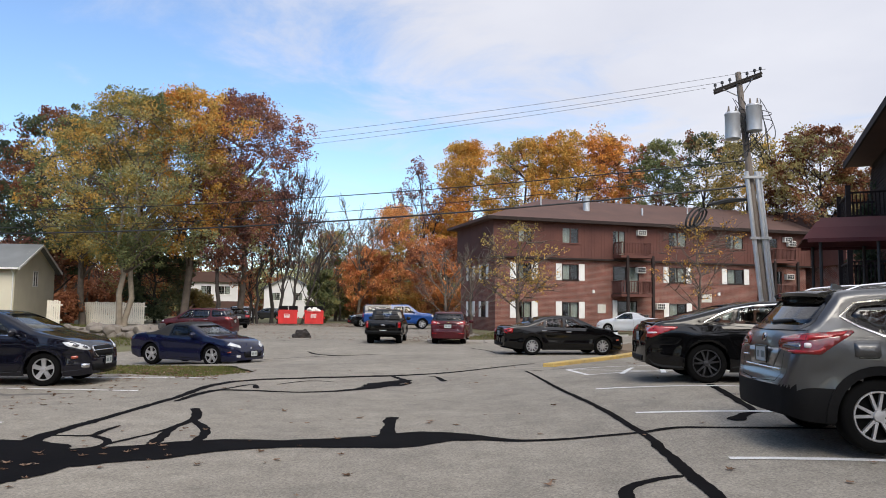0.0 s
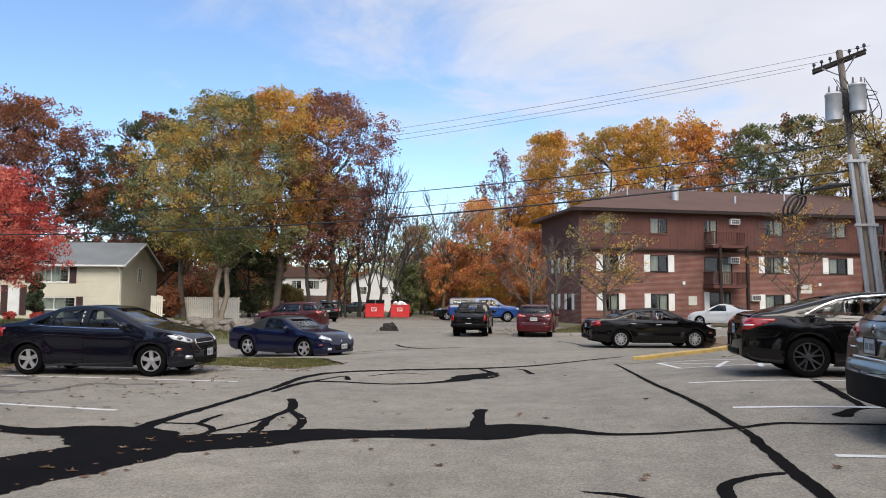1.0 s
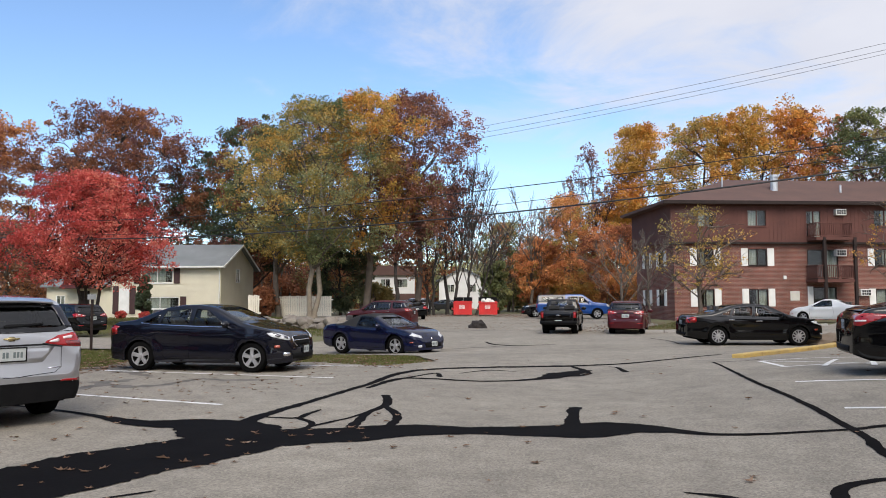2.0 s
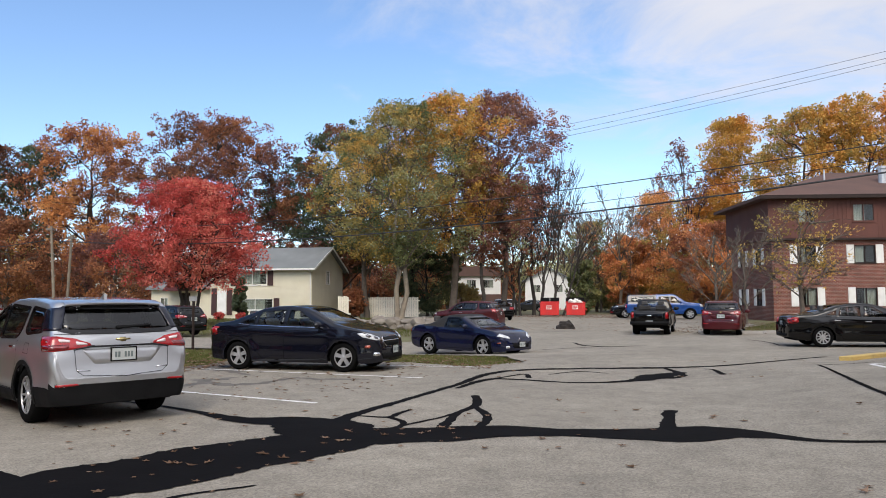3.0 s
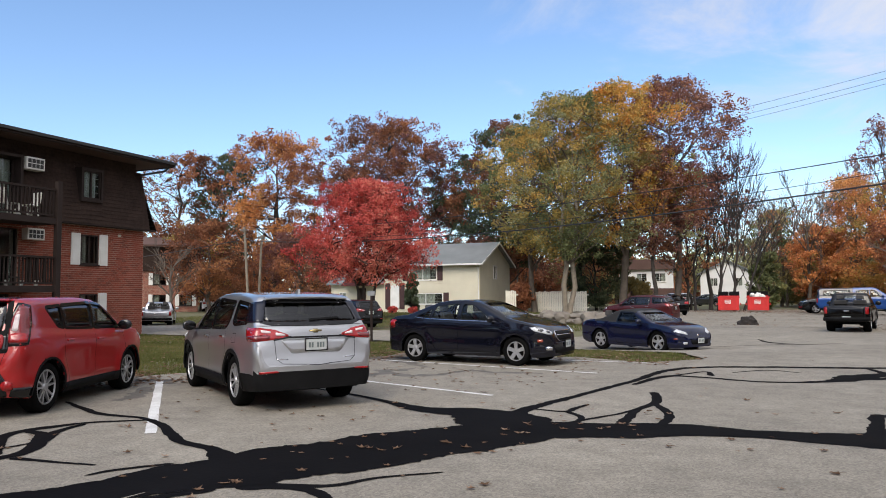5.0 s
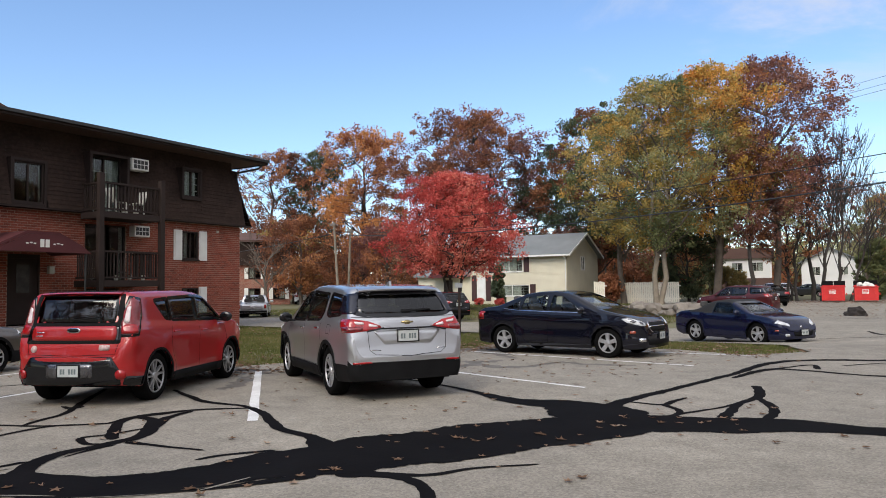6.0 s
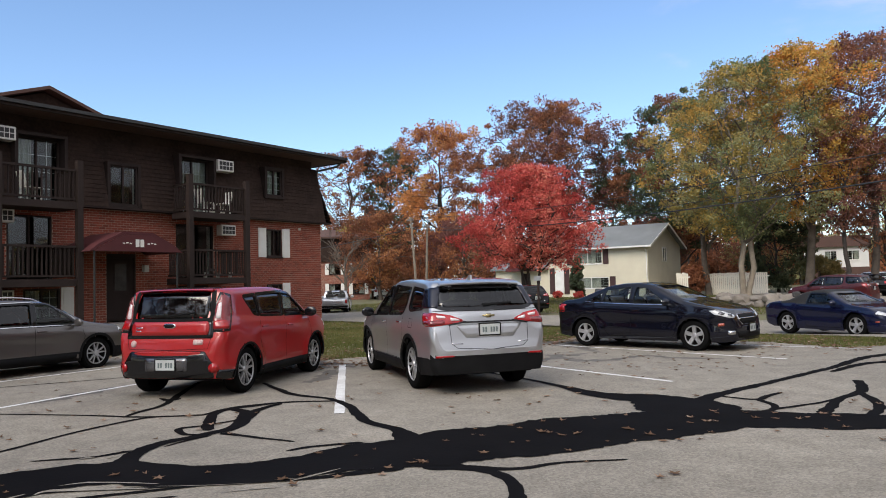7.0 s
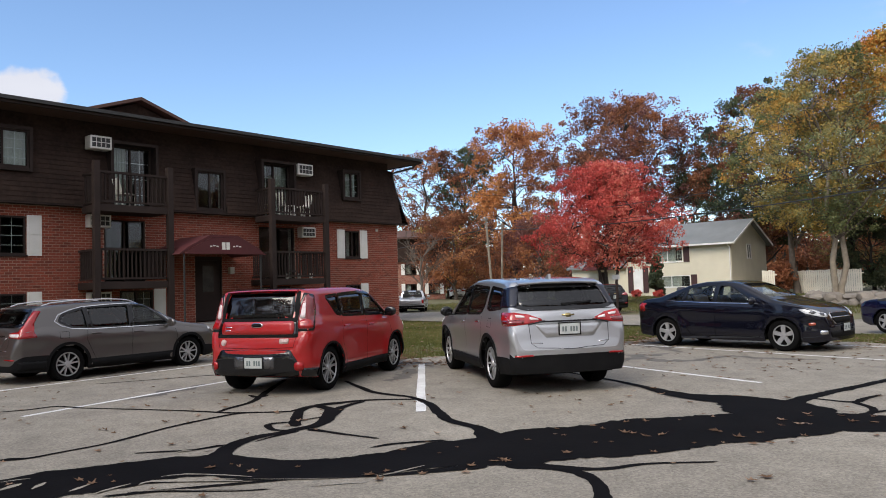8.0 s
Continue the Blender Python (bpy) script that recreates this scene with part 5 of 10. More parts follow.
        self.tree = BVHTree.FromBMesh(bm)

    def slant(self, way, a, b):
        """Rays at 45 degrees on a corner: 'c' at the rear, 'k' at the front, then the side. a runs round the corner: forwards of it below 0, across the end above 0."""
        end, side = (-1 if way[0] == "c" else 1), (1 if way[1] == "l" else -1)
        d = Vector((-end, -side, 0)).normalized()
        along = Vector((end, -side, 0)).normalized()
        corner = Vector((self.s["xr"] if end < 0 else self.s["xf"], side * self.s["w"], b))
        return corner + along * (a / math.sqrt(2)) - d * 3, d

    def cast(self, way, a, b):
        """way 'l', 'r': a is x, b is z; 'f', 'b': a is y, b is z; 't': a is x, b is y; two letters: a corner."""
        start, d = {"l": (Vector((a, 4, b)), Vector((0, -1, 0))), "r": (Vector((a, -4, b)), Vector((0, 1, 0))), "f": (Vector((6, a, b)), Vector((-1, 0, 0))),
                    "b": (Vector((-6, a, b)), Vector((1, 0, 0))), "t": (Vector((a, b, 5)), Vector((0, 0, -1)))}.get(way) or self.slant(way, a, b)
        place, normal, *_ = self.tree.ray_cast(start, d)
        if place is None:
            near = {"l": 4 - self.s["w"], "r": 4 - self.s["w"], "f": 6 - self.s["xf"], "b": 6 + self.s["xr"], "t": 4}.get(way, 3.0)
            place, normal, *_ = self.tree.find_nearest(start + d * near)
        if normal.dot(d) > 0:
            normal = -normal
        return place, normal

    def panel(self, way, outline, lift=0.004, cell=0.07, thick=0.012):
        """A thin plate with that outline, laid on the skin."""
        bm = bmesh.new()
        bm.faces.new([bm.verts.new((a, b, 0)) for a, b in outline])
        for axis in (0, 1):
            lo, hi = min(p[axis] for p in outline), max(p[axis] for p in outline)
            for i in range(1, int((hi - lo) / cell) + 1):
                c = lo + (hi - lo) * i / (int((hi - lo) / cell) + 1)
                co, no = [0, 0, 0], [0, 0, 0]
                co[axis], no[axis] = c, 1
                bmesh.ops.bisect_plane(bm, geom=list(bm.verts) + list(bm.edges) + list(bm.faces), plane_co=co, plane_no=no)
        bm.normal_update()
        inner = {}
        for v in bm.verts:
            p, nrm = self.cast(way, v.co.x, v.co.y)
            v.co = p + nrm * lift
            inner[v] = p + nrm * (lift - thick)
        for f in bm.faces:
            f.smooth = True
        rim = [e for e in bm.edges if len(e.link_faces) == 1]
        back = {}
        for e in rim:
            for v in e.verts:
                if v not in back:
                    back[v] = bm.verts.new(inner[v])
        for e in rim:
            a, b = e.verts
            bm.faces.new((a, b, back[b], back[a]))
        return bm

    def ring(self, way, outer, inner, lift=0.006, closed=True, step=0.06):
        """A band between two outlines with equal numbers of points."""
        bm = bmesh.new()
        n = len(outer)
        rows = []
        for i in range(n if closed else n - 1):
            j = (i + 1) % n
            a, b, c, d = Vector(outer[i]), Vector(outer[j]), Vector(inner[i]), Vector(inner[j])
            m = max(1, int((b - a).length / step))
            for k in range(m + (1 if not closed and i == n - 2 else 0)):
                t = k / m
                rows.append((a.lerp(b, t), c.lerp(d, t)))
        vs = []
        for p, q in rows:
            pp, pn = self.cast(way, *p)
            qp, qn = self.cast(way, *q)
            vs.append([bm.verts.new(v) for v in (pp - pn * 0.008, pp + pn * lift, qp + qn * lift, qp - qn * 0.008)])
        for i in range(len(vs) if closed else len(vs) - 1):
            a, b = vs[i], vs[(i + 1) % len(vs)]
            for k in range(3):
                bm.faces.new((a[k], a[k + 1], b[k + 1], b[k]))
        return bm

    def line(self, way, pts, width=0.007, lift=0.0035):
        """A thin dark seam along points."""
        bm = bmesh.new()
        prev = None
        path = []
        for (xa, za), (xb, zb) in zip(pts, pts[1:]):
            m = max(1, int(math.hypot(xb - xa, zb - za) / 0.06))
            path += [(xa + (xb - xa) * i / m, za + (zb - za) * i / m) for i in range(m)]
        path.append(pts[-1])
        for i, p in enumerate(path):
            a, b = path[max(0, i - 1)], path[min(len(path) - 1, i + 1)]
            d = Vector((b[0] - a[0], b[1] - a[1])).normalized() * width / 2
            row = []
            for s in (-1, 1):
                q, nrm = self.cast(way, p[0] - d.y * s, p[1] + d.x * s)
                row.append(bm.verts.new(q + nrm * lift))
            if prev:
                bm.faces.new((prev[0], row[0], row[1], prev[1]))
            prev = row
        return bm

    def open_up(self, side_windows, front_glass, rear_glass, arches):
        """Takes the skin away where the windows and the wheels are."""
        bm, dead = self.bm, []
        for v in bm.verts:
            for cx, cz, r in arches:
                d = math.hypot(v.co.x - cx, v.co.z - cz)
                if abs(d - r) < 0.032 and abs(v.co.y) > self.s["w"] * 0.55 and d > 0.01:
                    v.co.x, v.co.z = cx + (v.co.x - cx) * r / d, cz + (v.co.z - cz) * r / d
        for f in bm.faces:
            c = f.calc_center_median()
            if any(math.hypot(c.x - cx, c.z - cz) < r - 0.004 and abs(c.y) > self.s["w"] * 0.5 for cx, cz, r in arches):
                dead.append(f)
            elif abs(f.normal.y) > 0.6 and any(inside(p, c.x, c.z) for p in side_windows):
                dead.append(f)
            elif front_glass and c.x > self.s["cowl"] - 1.6 and c.z > 0.8 and f.normal.x > 0.15 and inside(front_glass, c.y, c.z):
                dead.append(f)
            elif rear_glass and c.x < 0 and c.z > 0.7 and f.normal.x < -0.15 and inside(rear_glass, c.y, c.z):
                dead.append(f)
        bmesh.ops.delete(bm, geom=dead, context="FACES")


def wheel_meshes(r, width, spokes, style, rim_share=0.66):
    """Tyre and rim, axis along y, outer face to -y."""
    bm = bmesh.new()
    rr = r * rim_share
    prof = [(rr, -width * 0.40), (rr + 0.012, -width * 0.5), (r * 0.90, -width * 0.53), (r * 0.97, -width * 0.46), (r, -width * 0.36), (r, width * 0.36), (r * 0.95, width * 0.5), (rr, width * 0.45)]
    n = 36

    def lathe(bm, prof):
        rings = [[bm.verts.new((q * math.cos(i * 2 * math.pi / n), y, q * math.sin(i * 2 * math.pi / n))) for i in range(n)] for q, y in prof]
        for a, b in zip(rings, rings[1:]):
            for i in range(n):
                bm.faces.new((a[i], a[(i + 1) % n], b[(i + 1) % n], b[i]))
        return rings

    lathe(bm, prof)
    tyre = bm
    bm = bmesh.new()
    lathe(bm, [(rr + 0.004, -width * 0.42), (rr - 0.002, -width * 0.47), (rr - 0.016, -width * 0.47), (rr - 0.022, -width * 0.40)])
    for k in range(spokes):
        twin = 2 if style == "twin" else 1
        for h in range(twin):
            a = 2 * math.pi * k / spokes + (h - 0.5) * 0.30 * (twin - 1)
            half_in, half_out = (0.036, 0.044) if style == "wide" else (0.022, 0.017) if twin == 1 else (0.016, 0.013)
            lean = 0.10 * (1 if h else -1) if twin == 2 else 0.0
            c, s = math.cos(a), math.sin(a)
            co, so = math.cos(a + lean), math.sin(a + lean)
            pts = []
            for q, y, hw, cc, ss in ((0.03, -width * 0.38, half_in, c, s), (rr - 0.016, -width * 0.43, half_out, co, so)):
                for side in (-1, 1):
                    for dy in (0, 0.035):
                        pts.append(bm.verts.new((q * cc - side * hw * ss, y + dy, q * ss + side * hw * cc)))
            for f in ((0, 2, 6, 4), (1, 5, 7, 3), (0, 4, 5, 1), (2, 3, 7, 6)):
                bm.faces.new([pts[i] for i in f])
    lathe(bm, [(0.002, -width * 0.47), (0.05, -width * 0.45), (0.062, -width * 0.36)])
    rim = bm
    bm = bmesh.new()
    # rim dish and barrel, apart from the spokes so they can be black
    lathe(bm, [(0.002, -width * 0.15), (rr - 0.03, -width * 0.15), (rr - 0.018, -width * 0.40)])
    return tyre, rim, bm


def mirrored(poly):
    return [(-a, b) for a, b in poly][::-1]


def vehicle(name, label, category, spec, x, y, heading, colour, detail=True, z=None, rims=None, spokes=(5, "wide"), group="parked cars"):
    """A car from its outline: body, glass, lamps, wheels, seats and trim, each a part."""
    m = Matrix.Translation((x, y, ground_z(x, y) if z is None else z)) @ Matrix.Rotation(radians(heading), 4, "Z")
    car = thing(name, label, category, m, group)
    s = spec
    sh = Shell(s)
    ax, r = s["wb"] / 2, s["r"]
    arches = [(ax, r, r + s.get("gap", 0.055)), (-ax, r, r + s.get("gap", 0.055))]
    for cx, cz, ra in arches:  # black linings of the wheel arches
        for side in (1, -1):
            bm = bmesh.new()
            ring, prev = [], None
            for i in range(17):
                a = math.pi * (i / 16 * 1.16 - 0.08)
                p, q = cx + (ra + 0.012) * math.cos(a), max(0.14, cz + (ra + 0.012) * math.sin(a))
                row = [bm.verts.new((p, side * (s["w"] * 0.93), q)), bm.verts.new((p, side * (s["w"] - 0.42), q))]
                if prev:
                    bm.faces.new((prev[0], row[0], row[1], prev[1]))
                prev = row
                ring.append(row[1])
            bm.faces.new(ring)
            part("wheel_housing", bm, UNDER, car)
    sides, fg, rg = s["side_windows"], s["windscreen"], s["rear_window"]
    privacy = s.get("privacy", False)
    dark_rear = s.get("solid_roof")
    for way in "lr":
        for k, p in enumerate(sides):
            p = rounded(p, 0.04)
            g = PRIVACY_GLASS if privacy and k else CAR_GLASS
            pane = part("side_window", sh.panel(way, p, -0.004, 0.12, 0.004), g, car, "tinted side window")
            pane.visible_shadow = False
            ring = part("window_frame", sh.ring(way, grown(p, 0.028), grown(p, -0.014), 0.003), s.get("frame_mat", GLOSS_BLACK), car)
        if s.get("chrome_line"):
            part("chrome_trim", sh.line(way, s["chrome_line"], 0.014, 0.009), CHROME, car, "bright window trim")
        for pts in s["seams"] if detail else s["seams"][:3]:
            part("door_seam", sh.line(way, pts), UNDER, car)
        for hx, hz in s["handles"]:
            p, nrm = sh.cast(way, hx, hz)
            sg = 1 if way == "l" else -1
            bm = bevelled(hx - 0.10, hx + 0.10, p.y - 0.008, p.y + 0.022, hz - 0.016, hz + 0.016, 0.008, 1) if sg > 0 else bevelled(hx - 0.10, hx + 0.10, p.y - 0.022, p.y + 0.008, hz - 0.016, hz + 0.016, 0.008, 1)
            part("door_handle", bm, s.get("handle_mat") or colour, car)
        if s.get("cladding"):
            sill = float(np.interp(0.0, sh.xs, sh.low)) + 0.004
            part("sill_cladding", sh.panel(way, [(-ax + arches[0][2] - 0.02, sill), (ax - arches[0][2] + 0.02, sill), (ax - arches[0][2] - 0.02, s["cladding"]), (-ax + arches[0][2] + 0.02, s["cladding"])], 0.012, 0.2), PLASTIC, car)
        for cx, cz, ra in arches:
            arc = [math.pi * (i / 18 * 1.10 - 0.05) for i in range(19)]
            wide = s.get("arch_band", 0.022)
            band = sh.ring(way, [(cx + (ra + wide) * math.cos(a), cz + (ra + wide) * math.sin(a)) for a in arc], [(cx + (ra - 0.012) * math.cos(a), cz + (ra - 0.012) * math.sin(a)) for a in arc], s.get("arch_lift", 0.010), False)
            part("arch_trim", band, PLASTIC if s.get("cladding") else colour, car)
    if fg:
        p = rounded(fg, 0.05)
        pane = part("windscreen", sh.panel("f", p, -0.004, 0.12, 0.004), CAR_GLASS, car, "clear windscreen")
        pane.visible_shadow = False
        part("windscreen_frame", sh.ring("f", grown(p, 0.03), grown(p, -0.02), 0.003), GLOSS_BLACK, car)
    if rg:
        p = rounded(rg, 0.05)
        pane = part("rear_window", sh.panel("b", p, -0.004, 0.12, 0.004), PRIVACY_GLASS if privacy else CAR_GLASS, car, "dark rear window")
        pane.visible_shadow = False
        rim_w = s.get("rear_rim", 0.03)
        part("rear_window_frame", sh.ring("b", grown(p, rim_w), grown(p, -0.02), 0.003 if rim_w < 0.04 else 0.010), GLOSS_BLACK if rim_w < 0.04 else PLASTIC, car)
    for p in s.get("pillars", ()):
        for way in "lr":
            part("pillar", sh.panel(way, p, 0.002, 0.12), GLOSS_BLACK, car, "gloss black window pillar")
    for kind, pname, mat, outline, lift in s.get("corners", ()):
        for way in "lr":
            part(pname, sh.panel(kind + way, rounded(outline, 0.025, 2), lift, 0.05), {"body": colour}.get(mat, mat), car)
    for way, pname, mat, outline, both, lift in s["panels"]:
        for o in (outline, mirrored(outline)) if both else (outline,):
            part(pname, sh.panel(way, rounded(o, 0.025, 2), lift, 0.08), {"body": colour}.get(mat, mat), car)
    for way, pname, mat, outline, lift in s.get("side_panels", ()):
        for w_ in "lr":
            part(pname, sh.panel(w_, rounded(outline, 0.025, 2), lift, 0.08), {"body": colour}.get(mat, mat), car)
    # number plates, with bars in place of the characters
    for way, cz_ in (("b", s["plate_z"]), ("f", s.get("front_plate_z", 0.45))):
        if way == "f" and not s.get("front_plate"):
            continue
        p, nrm = sh.cast(way, 0.0, cz_)
        sg = -1 if way == "b" else 1
        px = p.x + sg * 0.012
        plate = part("number_plate", bevelled(min(px, px + sg * 0.012), max(px, px + sg * 0.012), -0.155, 0.155, cz_ - 0.078, cz_ + 0.078, 0.004, 1), PLATE, car, "pale number plate")
        if s.get("plate_frame", True):
            fr = bmesh.new()
            for ya, yb, za, zb_ in ((-0.168, 0.168, 0.078, 0.092), (-0.168, 0.168, -0.092, -0.078), (-0.168, -0.155, -0.078, 0.078), (0.155, 0.168, -0.078, 0.078)):
                box(fr, min(px - sg * 0.01, px + sg * 0.016), max(px - sg * 0.01, px + sg * 0.016), ya, yb, cz_ + za, cz_ + zb_)
            part("plate_frame", fr, GLOSS_BLACK, plate)
        bm = bmesh.new()
        for i in range(6):
            if i != 3:
                box(bm, px + sg * 0.0125, px + sg * 0.0145, -0.118 + i * 0.041, -0.090 + i * 0.041, cz_ - 0.040, cz_ + 0.032)
        part("plate_bars", bm, PLATE_BARS, plate)
    # mirrors
    mx, mz = s["mirror"]
    for sg in (1, -1):
        p, nrm = sh.cast("l" if sg > 0 else "r", mx, mz - 0.05)
        yy = p.y
        bm = bmesh.new()
        bmesh.ops.create_uvsphere(bm, u_segments=14, v_segments=9, radius=1)
        for v in bm.verts:
            v.co = Vector((mx + v.co.x * (0.10 if v.co.x > 0 else 0.03), yy + sg * 0.15 + v.co.y * 0.115, mz + 0.04 + v.co.z * 0.085))
        box(bm, mx - 0.03, mx + 0.05, min(yy - sg * 0.02, yy + sg * 0.10), max(yy - sg * 0.02, yy + sg * 0.10), mz - 0.03, mz + 0.0)
        mir = part("mirror", bm, s.get("mirror_mat") or colour, car, smooth=40)
    # seats, dash and steering wheel inside
    if s.get("seats"):
        fx, sx, cz_ = s["seats"]
        for sy in (0.36, -0.36):
            for px in (fx, sx):
                bm = bevelled(px - 0.25, px + 0.25, sy - 0.25, sy + 0.25, cz_ - 0.25, cz_, 0.05, 2)
                back = bevelled(-0.07, 0.07, -0.24, 0.24, -0.02, 0.60, 0.05, 2)
                for v in back.verts:
                    v.co = Vector((px - 0.25 - 0.26 * (v.co.z / 0.6) + v.co.x, sy + v.co.y, cz_ + v.co.z))
                me = bpy.data.meshes.new("t")
                back.to_mesh(me)
                bm.from_mesh(me)
                head = bevelled(px - 0.60, px - 0.48, sy - 0.13, sy + 0.13, cz_ + 0.62, cz_ + 0.80, 0.04, 2)
                head.to_mesh(me)
                bm.from_mesh(me)
                bpy.data.meshes.remove(me)
                back.free(), head.free()
                part("seat", bm, SEAT, car)
        part("dashboard", bevelled(fx + 0.55, s["cowl"] + 0.05, -s["w"] * 0.80, s["w"] * 0.80, cz_ - 0.1, s["dash_z"], 0.05, 2), PLASTIC, car)
        bm = bmesh.new()
        c = Vector((fx + 0.42, 0.36, cz_ + 0.36))
        tube(bm, [c + Vector((0.06 * math.sin(a), 0.18 * math.cos(a), 0.17 * math.sin(a))) for a in [i * math.pi / 10 for i in range(21)]], 0.016, 5, False)
        part("steering_wheel", bm, PLASTIC, car)
        part("cabin_floor", boxed((s["xr"] + 0.45, s["cowl"], -s["w"] * 0.86, s["w"] * 0.86, 0.30, 0.36)), UNDER, car)
    # under side
    lowest = min(sh.low) + 0.03
    part("underbody", boxed((s["xr"] + 0.25, -ax - arches[0][2] - 0.03, -s["w"] * 0.8, s["w"] * 0.8, lowest, lowest + 0.2), (-ax + arches[0][2] + 0.03, ax - arches[0][2] - 0.03, -s["w"] * 0.88, s["w"] * 0.88, lowest, lowest + 0.12),
                            (ax + arches[0][2] + 0.03, s["xf"] - 0.3, -s["w"] * 0.7, s["w"] * 0.7, lowest, lowest + 0.2), (-ax - 0.3, ax + 0.3, -s["w"] + 0.5, s["w"] - 0.5, lowest + 0.01, lowest + 0.14)), UNDER, car)
    sh.open_up([grown(rounded(p, 0.04), 0.004) for p in sides], fg, rg, arches)
    # body: paint, black lower edge and, on some, a dark roof
    for f in sh.bm.faces:
        c = f.calc_center_median()
        if s.get("cladding") and (c.z < s["bumper_top"] if s.get("bumper_top") else f[sh.mark] < s.get("bumper_rows", 3)) and abs(c.x) > ax + 0.2:
            f.material_index = 1
        if s.get("roof_mat") and c.z > float(np.interp(c.x, sh.xs, sh.belt)) + 0.01 and s["roof_span"][0] < c.x < s["roof_span"][1]:
            f.material_index = 2
    if s.get("cladding"):  # unpainted bumpers are pieces of their own
        for pname, sg in (("rear_bumper", -1), ("front_bumper", 1)):
            bm = sh.bm.copy()
            bmesh.ops.delete(bm, geom=[f for f in bm.faces if f.material_index != 1 or f.calc_center_median().x * sg < 0], context="FACES")
            for f in bm.faces:
                f.material_index = 0
            part(pname, bm, s.get("bumper_mat", PLASTIC), car, "unpainted black bumper", smooth=38)
        bmesh.ops.delete(sh.bm, geom=[f for f in sh.bm.faces if f.material_index == 1], context="FACES")
    for pts in s.get("rear_seams", ()):
        part("tailgate_seam", sh.line("b", pts, 0.007), UNDER, car)
    part("body", sh.bm, (colour, PLASTIC, s.get("roof_mat") or colour), car, smooth=38)
    for pname, mat, bm in s.get("extras", lambda sh_: ())(sh):
        part(pname, bm, {"body": colour}.get(mat, mat), car, smooth=35)
    # wheels
    tyre, rim, dish = wheel_meshes(r, s["tyre_w"], spokes[0], spokes[1], s.get("rim_share", 0.66))
    first = None
    for cx in (ax, -ax):
        for sg in (1, -1):
            if first is None:
                w = part("wheel", tyre, TYRE, car, "black tyre", smooth=40)
                rm = part("rim", rim, rims or ALLOY, w, "alloy rim", smooth=30)
                # black dish: the shade between the spokes is put into its colour
                ds = part("brake", dish, UNDER, w)
                first = (w, rm, ds)
            else:
                w = new("wheel", first[0].data)
                w.parent, w["label"] = car, "black tyre"
                for o in first[1:]:
                    q = new(o.name.split(".")[0], o.data)
                    q.parent = w
            w.matrix_local = Matrix.Translation((cx, sg * (s["w"] - s["tyre_w"] / 2 - s.get("inset", 0.035)), r)) @ Matrix.Rotation(math.pi if sg > 0 else 0, 4, "Z") @ Matrix.Rotation(0.5 * cx + sg, 4, "Y")
    return car


def scaled(spec, sx, sw, sz, **more):
    """The same outline at another length, width and height."""
    out = dict(spec)
    for key in ("top", "belt", "low", "chrome_line"):
        if out.get(key):
            out[key] = [(a * sx, b * sz) for a, b in out[key]]
    for key in ("side_windows", "seams", "pillars"):
        out[key] = [[(a * sx, b * sz) for a, b in p] for p in out.get(key, ())]
    out["corners"] = [(k, n, m, [(a * sx, b * sz) for a, b in o], l) for k, n, m, o, l in out.get("corners", ())]
    for key in ("windscreen", "rear_window"):
        if out.get(key):
            out[key] = [(a * sw, b * sz) for a, b in out[key]]
    out["handles"] = [(a * sx, b * sz) for a, b in out["handles"]]
    out["mirror"] = (out["mirror"][0] * sx, out["mirror"][1] * sz)
    out["panels"] = [(w, n, m, [(a * sw, b * sz) for a, b in o], k, l) for w, n, m, o, k, l in out["panels"]]
    out["side_panels"] = [(w, n, m, [(a * sx, b * sz) for a, b in o], l) for w, n, m, o, l in out.get("side_panels", ())]
    for key, f in (("xf", sx), ("xr", sx), ("w", sw), ("wb", sx), ("cowl", sx), ("dash_z", sz), ("plate_z", sz)):
        out[key] = out[key] * f
    if out.get("seats"):
        out["seats"] = (out["seats"][0] * sx, out["seats"][1] * sx, out["seats"][2] * sz)
    out.update(more)
    return out


def rails(x0, x1, y, z, mat=None):
    def make(sh):
        out = []
        for sg in (1, -1):
            bm = bmesh.new()
            pts = []
            for i in range(13):
                xx = x0 + (x1 - x0) * i / 12
                p, nrm = sh.cast("t", xx, sg * y)
                pts.append(p + Vector((0, 0, 0.045 * math.sin(math.pi * min(1, max(0, i / 12))) ** 0.3 if 0 < i < 12 else -0.01)))
            tube(bm, pts, 0.016, 6)
            out.append(("roof_rail", mat or CHROME, bm))
        return out
    return make


def spoiler(x0, x1, half, sh, mat="body", drop=0.03, cheeks=False):
    """A lip that carries the roof on over the rear window."""
    z0, za = sh.z_top(x0), sh.z_top(x0 + 0.25)
    slope = (za - z0) / 0.25
    bm = bmesh.new()
    rows = []
    for i in range(13):
        y = -half + 2 * half * i / 12
        k = (1 - (2 * i / 12 - 1) ** 2)
        top0, top1 = sh.cast("t", x0, y)[0].z + 0.006, sh.cast("t", x0, y)[0].z - slope * (x0 - x1) + 0.004
        xb = x1 + 0.07 * (1 - k)
        rows.append([bm.verts.new(v) for v in ((x0 + 0.02, y, top0 - 0.004), (x0 - 0.04, y, top0), (xb + 0.02, y, top1), (xb, y, top1 - 0.012), (xb + 0.01, y, top1 - drop), (x0 - 0.05, y, top0 - drop - 0.035))])
    for a, b in zip(rows, rows[1:]):
        for i in range(5):
            bm.faces.new((a[i], a[i + 1], b[i + 1], b[i]))
    for r_ in (rows[0], rows[-1]):
        bm.faces.new(r_)
    bmesh.ops.recalc_face_normals(bm, faces=bm.faces)
    return ("spoiler", mat, bm)


